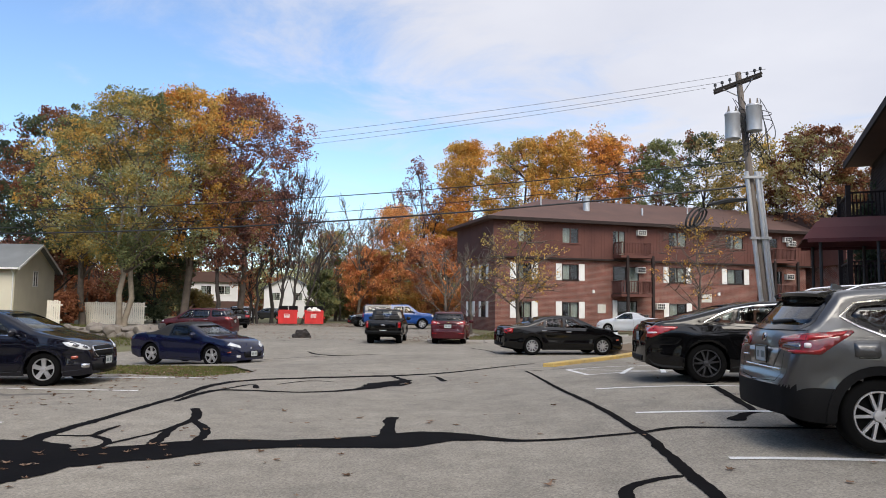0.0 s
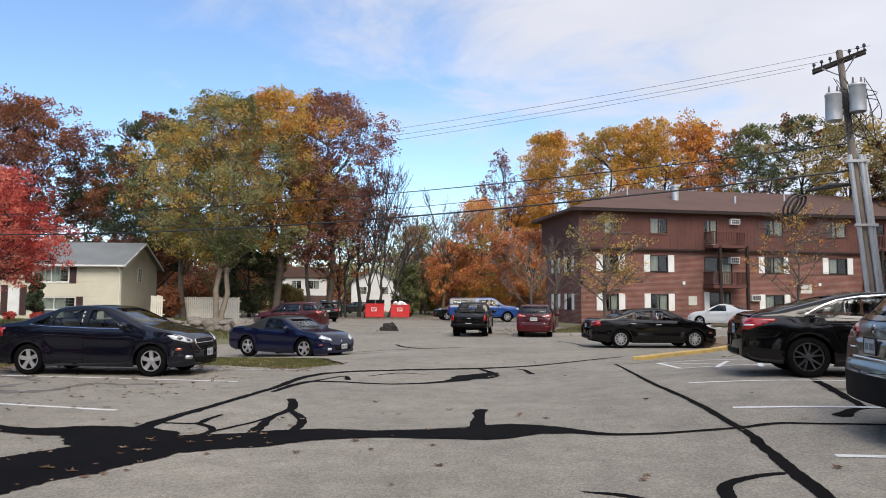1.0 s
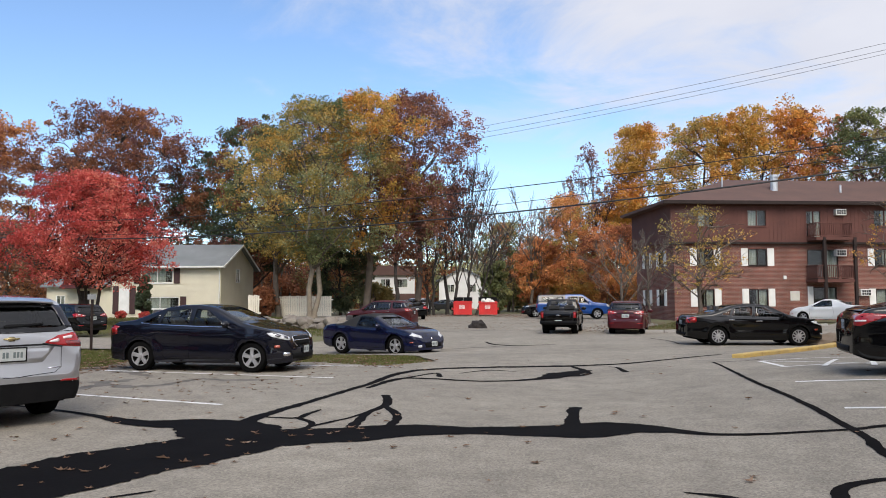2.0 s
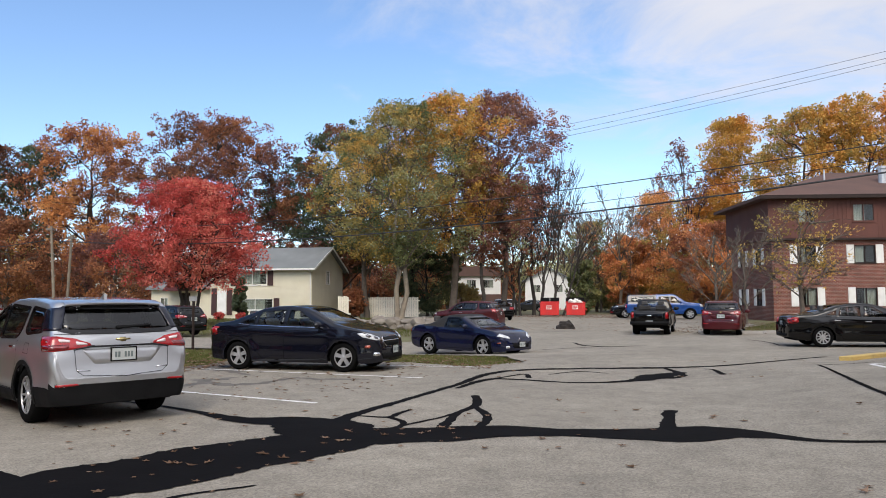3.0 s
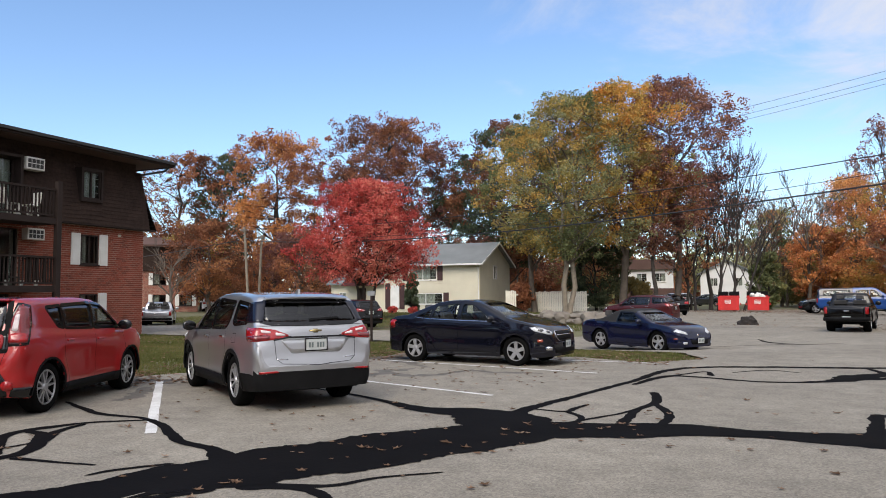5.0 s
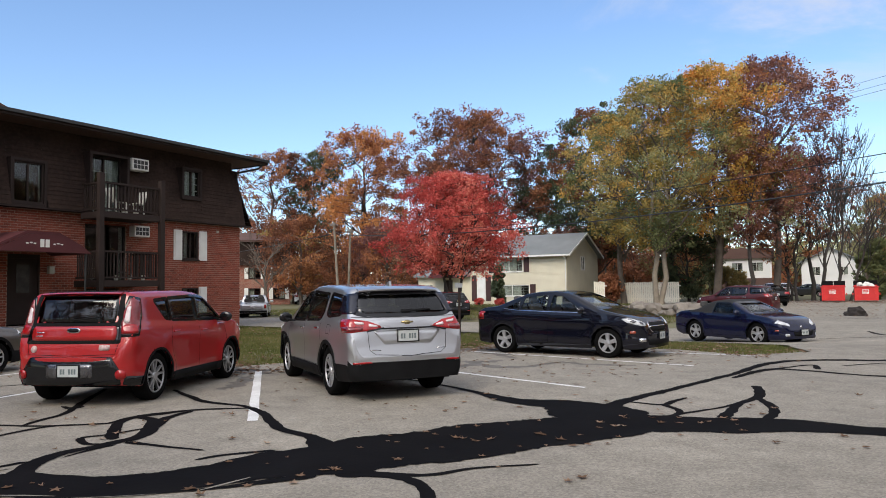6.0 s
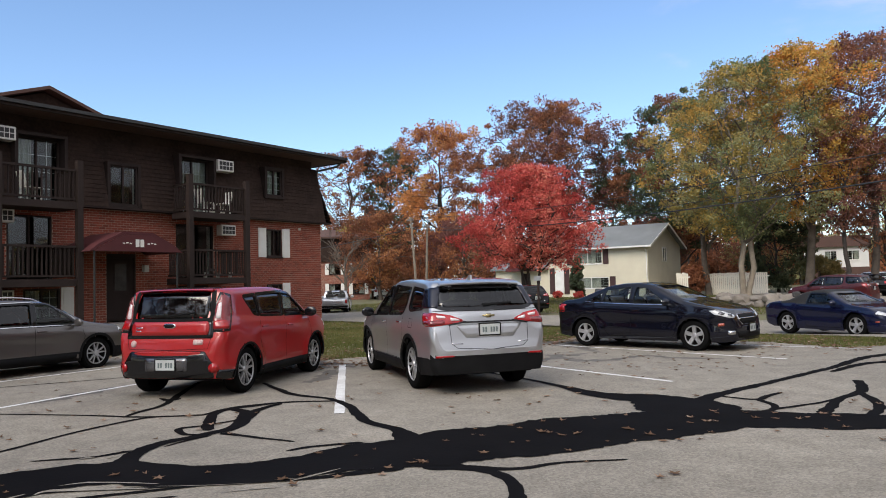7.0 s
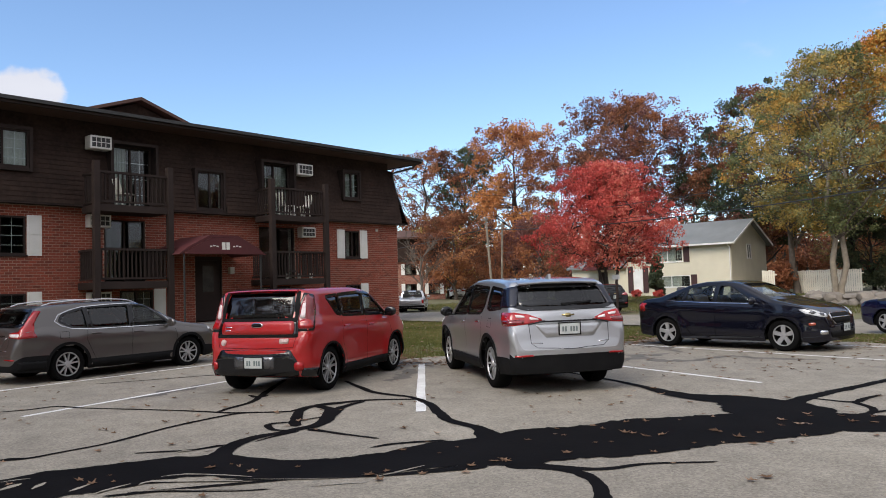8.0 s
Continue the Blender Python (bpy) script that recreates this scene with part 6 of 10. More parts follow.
def fin(x, sh):
    p, _ = sh.cast("t", x, 0)
    bm = bmesh.new()
    prism(bm, [(x + 0.09, p.z - 0.01), (x - 0.06, p.z + 0.06), (x - 0.09, p.z + 0.06), (x - 0.10, p.z - 0.01)], -0.018, 0.018)
    return ("antenna", "body", bm)


CHROME_DARK = surface("smoked_chrome", (0.20, 0.20, 0.21), (0.12, 0.12, 0.13), scale=6, fine=60, rough=0.2, bump=0.0, metal=0.8)
SEDAN = dict(xf=2.24, xr=-2.36, w=0.895, wb=2.685, r=0.325, tyre_w=0.215, lean=0.36, cowl=1.15, dash_z=0.98, soft=0.05,
    top=[(-2.36, 0.66), (-2.35, 0.84), (-2.31, 1.03), (-2.15, 1.085), (-1.75, 1.11), (-1.62, 1.13), (-0.85, 1.41), (-0.5, 1.465), (-0.05, 1.475), (0.28, 1.445), (0.55, 1.365), (1.16, 1.07), (1.30, 1.04), (1.80, 0.95), (2.03, 0.875), (2.14, 0.79), (2.19, 0.69), (2.23, 0.58), (2.24, 0.48)],
    belt=[(-2.36, 0.90), (-2.1, 1.0), (-1.3, 1.01), (0.0, 0.955), (1.2, 0.94), (1.9, 0.86), (2.24, 0.66)],
    low=[(-2.36, 0.34), (-2.1, 0.26), (-1.6, 0.20), (1.6, 0.19), (2.0, 0.20), (2.24, 0.24)],
    side_windows=[[(0.80, 0.99), (-0.10, 1.005), (-0.06, 1.385), (0.22, 1.36)], [(-0.17, 1.01), (-0.88, 1.04), (-0.78, 1.33), (-0.14, 1.39)], [(-0.93, 1.045), (-1.30, 1.075), (-0.86, 1.285)]],
    windscreen=[(-0.68, 1.09), (0.68, 1.09), (0.56, 1.42), (-0.56, 1.42)], rear_window=[(-0.62, 1.15), (0.62, 1.15), (0.50, 1.40), (-0.50, 1.40)],
    seams=[[(0.98, 0.92), (1.02, 0.70), (0.93, 0.38), (0.85, 0.28)], [(-0.13, 0.99), (-0.13, 0.28)], [(-0.92, 1.0), (-0.98, 0.80), (-0.80, 0.40), (-0.72, 0.28)], [(0.85, 0.28), (-0.72, 0.28)], [(1.7, 0.62), (2.1, 0.66)]],
    handles=[(0.02, 0.86), (-0.90, 0.90)], mirror=(0.78, 1.0), plate_z=0.80, front_plate=True, front_plate_z=0.48, chrome_line=[(0.88, 0.975), (0.0, 0.988), (-1.0, 1.022), (-1.34, 1.06)],
    seats=(0.25, -0.70, 0.55), bow_mid=0.0,
    panels=[("f", "grille_surround", CHROME, [(-0.36, 0.55), (0.36, 0.55), (0.45, 0.64), (0.43, 0.775), (-0.43, 0.775), (-0.45, 0.64)], False, 0.010), ("f", "grille", PLASTIC, [(-0.34, 0.565), (0.34, 0.565), (0.43, 0.64), (0.41, 0.762), (-0.41, 0.762), (-0.43, 0.64)], False, 0.016),
            ("f", "grille_bar", CHROME, [(-0.42, 0.665), (0.42, 0.665), (0.42, 0.685), (-0.42, 0.685)], False, 0.024),
            ("f", "lower_grille", PLASTIC, [(-0.55, 0.29), (0.55, 0.29), (0.60, 0.42), (-0.60, 0.42)], False, 0.008),
            ("f", "fog_lamp", CHROME, [(0.64, 0.36), (0.76, 0.36), (0.76, 0.44), (0.64, 0.44)], True, 0.008),
            ("b", "tail_lamp", LAMP_RED, [(0.88, 0.80), (0.48, 0.82), (0.50, 0.97), (0.86, 1.0)], True, 0.008), ("b", "bumper_insert", PLASTIC, [(-0.55, 0.36), (0.55, 0.36), (0.58, 0.46), (-0.58, 0.46)], False, 0.006)],
    side_panels=[("l", "side_marker", LAMP_AMBER, [(1.86, 0.53), (1.98, 0.54), (1.98, 0.60), (1.86, 0.59)], 0.006), ("l", "tail_lamp_side", LAMP_RED, [(-2.06, 0.85), (-2.28, 0.83), (-2.28, 0.97), (-2.10, 0.985)], 0.006)],
    corners=[("k", "headlamp", LAMP_CLEAR, [(-0.47, 0.855), (-0.34, 0.775), (0.05, 0.705), (0.27, 0.700), (0.25, 0.755), (-0.02, 0.825), (-0.26, 0.868)], 0.008), ("k", "headlamp_bowl", CHROME_DARK, [(-0.26, 0.80), (-0.14, 0.76), (-0.06, 0.80), (-0.18, 0.84)], 0.013), ("k", "headlamp_bowl", CHROME_DARK, [(0.02, 0.745), (0.14, 0.725), (0.14, 0.765), (0.02, 0.79)], 0.013)])

BADGE_GOLD = surface("gilt_badge", (0.55, 0.45, 0.22), (0.40, 0.32, 0.16), scale=9, fine=60, rough=0.25, bump=0.0, metal=1.0)
PILLAR_BLACK = surface("blue_black_trim", (0.008, 0.010, 0.022), (0.006, 0.007, 0.015), scale=4, fine=60, rough=0.14, bump=0.0)

SUV = dict(xf=2.27, xr=-2.38, w=0.92, wb=2.725, r=0.365, rim_share=0.68, tyre_w=0.235, lean=0.30, cowl=1.2, dash_z=1.06, cladding=0.40, cladding_ends=0.50, arch_band=0.045, arch_lift=0.014, soft=0.03, bumper_rows=4,
    top=[(-2.38, 0.60), (-2.375, 0.70), (-2.34, 0.765), (-2.325, 0.98), (-2.30, 1.145), (-2.23, 1.20), (-2.02, 1.50), (-1.97, 1.575), (-1.80, 1.615), (-1.2, 1.65), (-0.5, 1.66), (0.1, 1.635), (0.42, 1.575), (1.2, 1.14), (1.34, 1.10), (1.95, 1.0), (2.12, 0.88), (2.22, 0.68), (2.27, 0.52)],
    belt=[(-2.38, 0.66), (-2.33, 0.92), (-2.2, 1.09), (-1.8, 1.12), (-1.3, 1.09), (0.9, 1.0), (1.3, 0.97), (2.0, 0.88), (2.27, 0.62)],
    low=[(-2.38, 0.30), (-2.1, 0.27), (-1.6, 0.24), (1.6, 0.22), (2.0, 0.24), (2.27, 0.30)],
    side_windows=[[(0.88, 1.06), (0.02, 1.085), (0.06, 1.535), (0.36, 1.50)], [(-0.05, 1.09), (-0.86, 1.115), (-0.98, 1.24), (-1.0, 1.50), (-0.02, 1.54)], [(-1.16, 1.21), (-1.30, 1.175), (-1.86, 1.215), (-1.72, 1.47), (-1.14, 1.51)]],
    windscreen=[(-0.70, 1.17), (0.70, 1.17), (0.60, 1.54), (-0.60, 1.54)], rear_window=[(-0.74, 1.235), (-0.60, 1.205), (0.60, 1.205), (0.74, 1.235), (0.645, 1.51), (-0.645, 1.51)],
    seams=[[(1.0, 1.0), (1.05, 0.78), (0.95, 0.40), (0.9, 0.32)], [(-0.02, 1.06), (-0.02, 0.32)], [(-0.98, 1.12), (-1.0, 0.86), (-0.85, 0.50), (-0.75, 0.32)], [(0.9, 0.41), (-0.8, 0.41)], [(-1.36, 0.92), (-1.36, 1.05), (-1.54, 1.05), (-1.54, 0.92), (-1.36, 0.92)]],
    handles=[(0.12, 0.95), (-0.80, 0.98)], handle_mat=CHROME, mirror=(0.80, 1.06), plate_z=0.905, chrome_line=None, seats=(0.25, -0.72, 0.68), privacy=True, rear_rim=0.03,
    panels=[("f", "headlamp", LAMP_CLEAR, [(0.88, 0.86), (0.45, 0.80), (0.45, 0.87), (0.80, 0.95)], True, 0.008), ("f", "grille", PLASTIC, [(-0.45, 0.55), (0.45, 0.55), (0.52, 0.82), (-0.52, 0.82)], False, 0.006),
            ("b", "reflector", LAMP_RED, [(0.82, 0.528), (0.56, 0.540), (0.58, 0.565), (0.82, 0.560)], True, 0.010), ("b", "tailgate_bar", GLOSS_BLACK, [(-0.42, 1.003), (0.42, 1.003), (0.42, 1.024), (-0.42, 1.024)], False, 0.012),
            ("b", "plate_recess", "body", [(-0.36, 0.79), (0.36, 0.79), (0.52, 0.985), (-0.52, 0.985)], False, 0.003), ("b", "badge", BADGE_GOLD, [(-0.095, 1.088), (-0.035, 1.082), (-0.035, 1.068), (0.035, 1.068), (0.035, 1.082), (0.095, 1.088), (0.095, 1.108), (0.035, 1.108), (0.035, 1.122), (-0.035, 1.122), (-0.035, 1.108), (-0.095, 1.108)], False, 0.012), ("b", "wiper", PLASTIC, [(-0.42, 1.255), (0.05, 1.225), (0.05, 1.262), (-0.42, 1.278)], False, 0.016),
            ("b", "badge", CHROME, [(0.42, 0.705), (0.58, 0.715), (0.58, 0.730), (0.42, 0.720)], True, 0.006)],
    rear_seams=[[(0.60, 0.975), (0.585, 0.72), (0.50, 0.655), (0.0, 0.625), (-0.50, 0.655), (-0.585, 0.72), (-0.60, 0.975)], [(0.80, 1.175), (0.0, 1.165), (-0.80, 1.175)]],
    pillars=[[(0.02, 1.085), (-0.05, 1.09), (-0.02, 1.54), (0.06, 1.535)]], side_panels=[],
    corners=[("c", "tail_lamp", LAMP_RED, [(0.46, 1.020), (0.24, 0.985), (-0.02, 0.965), (-0.30, 0.965), (-0.40, 1.15), (-0.02, 1.15), (0.22, 1.115), (0.44, 1.055)], 0.010), ("c", "lamp_bezel", GLOSS_BLACK, [(0.50, 1.012), (0.24, 0.970), (0.24, 0.990), (0.49, 1.034)], 0.013),
             ("c", "tail_lamp_insert", LAMP_WHITE, [(0.41, 1.036), (0.26, 1.040), (0.24, 1.082), (0.38, 1.060)], 0.015), ("c", "tail_lamp_insert", LAMP_WHITE, [(0.17, 1.070), (0.02, 1.075), (-0.02, 1.120), (0.15, 1.098)], 0.015), ("c", "tail_lamp_insert", LAMP_DEEP, [(0.17, 0.992), (-0.02, 0.980), (-0.28, 0.980), (-0.31, 1.035), (-0.02, 1.045), (0.17, 1.045)], 0.015),
             ("c", "pillar_trim", PILLAR_BLACK, [(-0.47, 1.21), (-0.02, 1.225), (-0.115, 1.52), (-0.51, 1.49)], 0.004)])

STICKER = surface("faded_sticker", (0.56, 0.50, 0.47), (0.42, 0.20, 0.19), scale=30, fine=90, rough=0.5, bump=0.0)

BOXY = dict(xf=2.125, xr=-2.015, w=0.90, wb=2.57, r=0.345, rim_share=0.70, tyre_w=0.225, lean=0.19, cowl=1.22, dash_z=1.06, cladding=0.36, cladding_ends=0.30, arch_band=0.02, soft=0.03, flare=0.03, edge_round=0.10, rear_corner=(0.20, 0.19), bumper_mat=GLOSS_BLACK,
    top=[(-2.015, 0.62), (-2.01, 0.80), (-1.975, 0.865), (-1.955, 0.92), (-1.93, 1.17), (-1.84, 1.53), (-1.81, 1.575), (-1.60, 1.595), (-1.0, 1.605), (-0.3, 1.605), (0.25, 1.575), (0.5, 1.52), (1.2, 1.14), (1.33, 1.11), (1.82, 1.04), (2.0, 0.92), (2.09, 0.68), (2.125, 0.50)],
    belt=[(-2.015, 0.70), (-1.96, 0.92), (-1.85, 1.08), (-1.6, 1.12), (-0.5, 1.06), (0.9, 1.01), (1.3, 0.99), (1.85, 0.90), (2.125, 0.6)],
    low=[(-2.015, 0.30), (-1.8, 0.26), (-1.4, 0.22), (1.5, 0.21), (1.9, 0.23), (2.125, 0.30)],
    side_windows=[[(0.92, 1.10), (0.06, 1.12), (0.08, 1.50), (0.40, 1.47)], [(0.03, 1.122), (-0.80, 1.15), (-0.84, 1.475), (0.05, 1.505)], [(-0.83, 1.155), (-1.00, 1.18), (-1.26, 1.45), (-0.87, 1.472)]],
    windscreen=[(-0.72, 1.17), (0.72, 1.17), (0.62, 1.50), (-0.62, 1.50)], rear_window=[(-0.64, 1.135), (0.64, 1.135), (0.61, 1.545), (-0.61, 1.545)],
    seams=[[(1.0, 1.0), (1.05, 0.78), (0.95, 0.40), (0.9, 0.3)], [(0.04, 1.06), (0.04, 0.3)], [(-0.86, 1.1), (-0.9, 0.86), (-0.80, 0.50), (-0.7, 0.3)], [(0.9, 0.36), (-0.72, 0.36)]],
    handles=[(0.20, 0.94), (-0.74, 0.97)], mirror=(0.82, 1.09), plate_z=0.495, seats=(0.22, -0.66, 0.66), privacy=True, rear_taper=(0.6, 0.04), rear_rim=0.045,
    panels=[("f", "headlamp", LAMP_CLEAR, [(0.86, 0.82), (0.5, 0.80), (0.5, 0.92), (0.80, 0.96)], True, 0.008), ("f", "grille", PLASTIC, [(-0.4, 0.78), (0.4, 0.78), (0.45, 0.86), (-0.45, 0.86)], False, 0.006),
            ("b", "tailgate_surround", GLOSS_BLACK, [(-0.70, 0.865), (0.70, 0.865), (0.70, 1.13), (-0.70, 1.13)], False, 0.005), ("b", "tailgate_panel", "body", [(-0.62, 0.91), (0.62, 0.91), (0.635, 1.02), (0.61, 1.105), (-0.61, 1.105), (-0.635, 1.02)], False, 0.018),
            ("b", "rear_bumper", GLOSS_BLACK, [(-0.73, 0.30), (0.73, 0.30), (0.72, 0.50), (0.60, 0.685), (-0.60, 0.685), (-0.72, 0.50)], False, 0.010), ("b", "plate_recess", CHROME_DARK, [(-0.34, 0.40), (0.34, 0.40), (0.34, 0.59), (-0.34, 0.59)], False, 0.014),
            ("b", "reflector", LAMP_RED, [(0.79, 0.40), (0.73, 0.375), (0.67, 0.40), (0.655, 0.45), (0.675, 0.50), (0.73, 0.52), (0.785, 0.49)], True, 0.020), ("b", "badge", CHROME, [(-0.10, 1.030), (-0.06, 1.011), (0.06, 1.011), (0.10, 1.030), (0.10, 1.065), (0.06, 1.083), (-0.06, 1.083), (-0.10, 1.065)], False, 0.024), ("b", "badge_centre", PLASTIC, [(-0.08, 1.034), (-0.05, 1.021), (0.05, 1.021), (0.08, 1.034), (0.08, 1.061), (0.05, 1.073), (-0.05, 1.073), (-0.08, 1.061)], False, 0.027),
            ("b", "wiper", PLASTIC, [(-0.40, 1.23), (0.02, 1.175), (0.02, 1.200), (-0.40, 1.248)], False, 0.014), ("b", "badge", CHROME, [(0.44, 1.015), (0.56, 1.015), (0.56, 1.03), (0.44, 1.03)], False, 0.024), ("b", "badge", CHROME, [(0.46, 0.965), (0.56, 0.965), (0.56, 0.98), (0.46, 0.98)], False, 0.024),
            ("b", "sticker", STICKER, [(-0.56, 0.775), (-0.40, 0.775), (-0.40, 0.85), (-0.56, 0.85)], False, 0.008), ("b", "sticker", STICKER, [(0.53, 0.76), (0.57, 0.74), (0.61, 0.76), (0.62, 0.80), (0.60, 0.835), (0.56, 0.845), (0.525, 0.82)], False, 0.008)],
    rear_seams=[[(0.68, 0.885), (0.64, 0.72), (0.0, 0.70), (-0.64, 0.72), (-0.68, 0.885)]], mirror_mat=GLOSS_BLACK, bumper_rows=0, extras=lambda sh: [spoiler(-1.72, -1.87, 0.60, sh, "body", 0.012)],
    pillars=[[(0.06, 1.12), (0.03, 1.122), (0.05, 1.505), (0.08, 1.50)], [(-0.80, 1.15), (-0.83, 1.155), (-0.87, 1.472), (-0.84, 1.475)]],
    side_panels=[("l", "side_bumper", GLOSS_BLACK, [(-1.70, 0.24), (-1.98, 0.30), (-1.98, 0.42), (-1.70, 0.40)], 0.006)],
    corners=[("c", "lamp_surround", GLOSS_BLACK, [(0.17, 0.95), (-0.20, 0.96), (-0.31, 1.25), (-0.30, 1.49), (-0.06, 1.53), (0.07, 1.32), (0.14, 1.15)], 0.004), ("c", "tail_lamp", LAMP_PINK, [(0.13, 0.99), (-0.17, 0.99), (-0.275, 1.25), (-0.27, 1.46), (-0.08, 1.49), (0.035, 1.32), (0.10, 1.15)], 0.010),
             ("c", "tail_lamp_insert", LAMP_WHITE, [(0.06, 1.15), (-0.03, 1.15), (-0.08, 1.38), (-0.01, 1.36)], 0.015), ("c", "tail_lamp_base", LAMP_RED, [(0.12, 1.0), (-0.16, 1.0), (-0.20, 1.11), (-0.02, 1.13), (0.10, 1.10)], 0.015)])

COUPE = dict(xf=2.25, xr=-2.30, w=0.91, wb=2.575, r=0.335, tyre_w=0.225, lean=0.45, cowl=1.05, dash_z=0.90,
    top=[(-2.30, 0.58), (-2.28, 0.80), (-2.20, 0.94), (-1.9, 1.00), (-1.5, 1.03), (-1.3, 1.06), (-0.75, 1.30), (-0.35, 1.365), (0.0, 1.36), (0.25, 1.30), (1.02, 0.97), (1.16, 0.94), (1.75, 0.86), (2.02, 0.77), (2.17, 0.64), (2.24, 0.50), (2.25, 0.44)],
    belt=[(-2.30, 0.82), (-2.0, 0.93), (-1.2, 0.95), (0.0, 0.90), (1.1, 0.86), (1.8, 0.76), (2.25, 0.56)],
    low=[(-2.30, 0.34), (-2.0, 0.24), (-1.5, 0.18), (1.5, 0.17), (2.0, 0.18), (2.25, 0.22)],
    side_windows=[[(0.66, 0.92), (-0.50, 0.945), (-0.42, 1.25), (0.12, 1.24)]],
    windscreen=[(-0.66, 0.97), (0.66, 0.97), (0.52, 1.27), (-0.52, 1.27)], rear_window=[(-0.45, 1.08), (0.45, 1.08), (0.40, 1.24), (-0.40, 1.24)],
    seams=[[(0.86, 0.84), (0.90, 0.60), (0.82, 0.28)], [(-0.55, 0.90), (-0.60, 0.60), (-0.50, 0.28)], [(0.82, 0.26), (-0.5, 0.26)]],
    handles=[(-0.42, 0.78)], mirror=(0.62, 0.93), plate_z=0.62, front_plate=True, front_plate_z=0.40, seats=(0.05, -0.75, 0.48),
    panels=[("f", "headlamp", LAMP_CLEAR, [(0.86, 0.68), (0.50, 0.58), (0.48, 0.66), (0.74, 0.77)], True, 0.008), ("f", "grille", PLASTIC, [(-0.40, 0.30), (0.40, 0.30), (0.46, 0.48), (-0.46, 0.48)], False, 0.006), ("f", "badge", CHROME, [(-0.06, 0.54), (0.06, 0.54), (0.0, 0.62)], False, 0.010),
            ("f", "fog_lamp", LAMP_CLEAR, [(0.58, 0.30), (0.70, 0.30), (0.70, 0.38), (0.58, 0.38)], True, 0.008), ("b", "tail_lamp", LAMP_RED, [(0.86, 0.76), (0.5, 0.78), (0.5, 0.90), (0.84, 0.90)], True, 0.008)],
    side_panels=[("l", "side_marker", LAMP_AMBER, [(1.92, 0.44), (2.04, 0.45), (2.04, 0.49), (1.92, 0.48)], 0.006)])

PICKUP = dict(xf=2.75, xr=-2.95, w=0.98, wb=3.45, r=0.40, tyre_w=0.27, lean=0.28, cowl=1.45, dash_z=1.22, soft=0.04, bow=0.05, gap=0.08,
    top=[(-2.95, 0.80), (-2.94, 1.20), (-2.88, 1.25), (-0.85, 1.27), (-0.78, 1.32), (-0.62, 1.78), (-0.45, 1.85), (0.5, 1.87), (0.75, 1.82), (1.42, 1.33), (1.6, 1.28), (2.45, 1.20), (2.66, 1.08), (2.74, 0.8), (2.75, 0.6)],
    belt=[(-2.95, 1.15), (-2.6, 1.20), (1.4, 1.18), (2.4, 1.08), (2.75, 0.9)],
    low=[(-2.95, 0.52), (-2.4, 0.46), (2.3, 0.40), (2.75, 0.42)],
    side_windows=[[(1.10, 1.25), (0.32, 1.25), (0.34, 1.73), (0.66, 1.71)], [(0.24, 1.25), (-0.55, 1.26), (-0.50, 1.70), (0.26, 1.73)]],
    windscreen=[(-0.74, 1.36), (0.74, 1.36), (0.62, 1.76), (-0.62, 1.76)], rear_window=[(-0.66, 1.40), (0.66, 1.40), (0.60, 1.72), (-0.60, 1.72)],
    seams=[[(1.25, 1.2), (1.28, 0.6), (1.2, 0.48)], [(0.28, 1.22), (0.28, 0.48)], [(-0.62, 1.22), (-0.62, 0.48)], [(-0.80, 1.2), (-0.80, 0.5)]],
    handles=[(0.40, 1.05), (-0.45, 1.05)], mirror=(1.05, 1.28), plate_z=0.66, seats=(0.55, -0.2, 0.80), rear_taper=(0.2, 0.03), front_taper=(0.5, 0.12), bulge=0.0,
    panels=[("f", "headlamp", LAMP_CLEAR, [(0.94, 0.95), (0.6, 0.95), (0.6, 1.12), (0.92, 1.12)], True, 0.008), ("f", "grille", PLASTIC, [(-0.58, 0.75), (0.58, 0.75), (0.58, 1.12), (-0.58, 1.12)], False, 0.006),
            ("b", "tail_lamp", LAMP_RED, [(0.93, 0.86), (0.79, 0.86), (0.79, 1.18), (0.93, 1.18)], True, 0.010), ("b", "tailgate", "body", [(-0.74, 0.76), (0.74, 0.76), (0.74, 1.16), (-0.74, 1.16)], False, 0.012), ("b", "rear_bumper", PLASTIC, [(-0.94, 0.55), (0.94, 0.55), (0.94, 0.71), (-0.94, 0.71)], False, 0.05),
            ("b", "badge", CHROME, [(-0.12, 0.98), (0.12, 0.98), (0.12, 1.02), (-0.12, 1.02)], False, 0.018)],
    side_panels=[])

BLACK_PAINT = paint("black", (0.003, 0.003, 0.0034), 0.0, 0.5, 0.0, 0.8)
NAVY_BLACK = paint("blue_black", (0.0045, 0.005, 0.010), 0.0, 0.5, 0.0, 1.0)
DEEP_BLUE = paint("deep_blue", (0.005, 0.007, 0.027), 0.0, 0.5, 0.0, 1.0)
SILVER = paint("silver", (0.50, 0.505, 0.515), 0.75, 0.30)
GREY_PAINT = paint("grey", (0.085, 0.087, 0.090), 0.7, 0.30, 0.4, 0.8)
BROWN_GREY = paint("brown_grey", (0.115, 0.104, 0.099), 0.6, 0.32)
RED_PAINT = paint("red", (0.36, 0.008, 0.009), 0.0, 0.4, 0.3)
DARK_RED = paint("dark_red", (0.060, 0.004, 0.007), 0.0, 0.45, 0.1, 0.6)
MAROON_PAINT = paint("maroon", (0.060, 0.010, 0.012), 0.0, 0.5, 0.1, 0.5)
BRIGHT_BLUE = paint("bright_blue", (0.003, 0.045, 0.20), 0.1, 0.4, 0.3, 0.7)
WHITE_CAR = paint("white", (0.72, 0.72, 0.71), 0.0, 0.36)

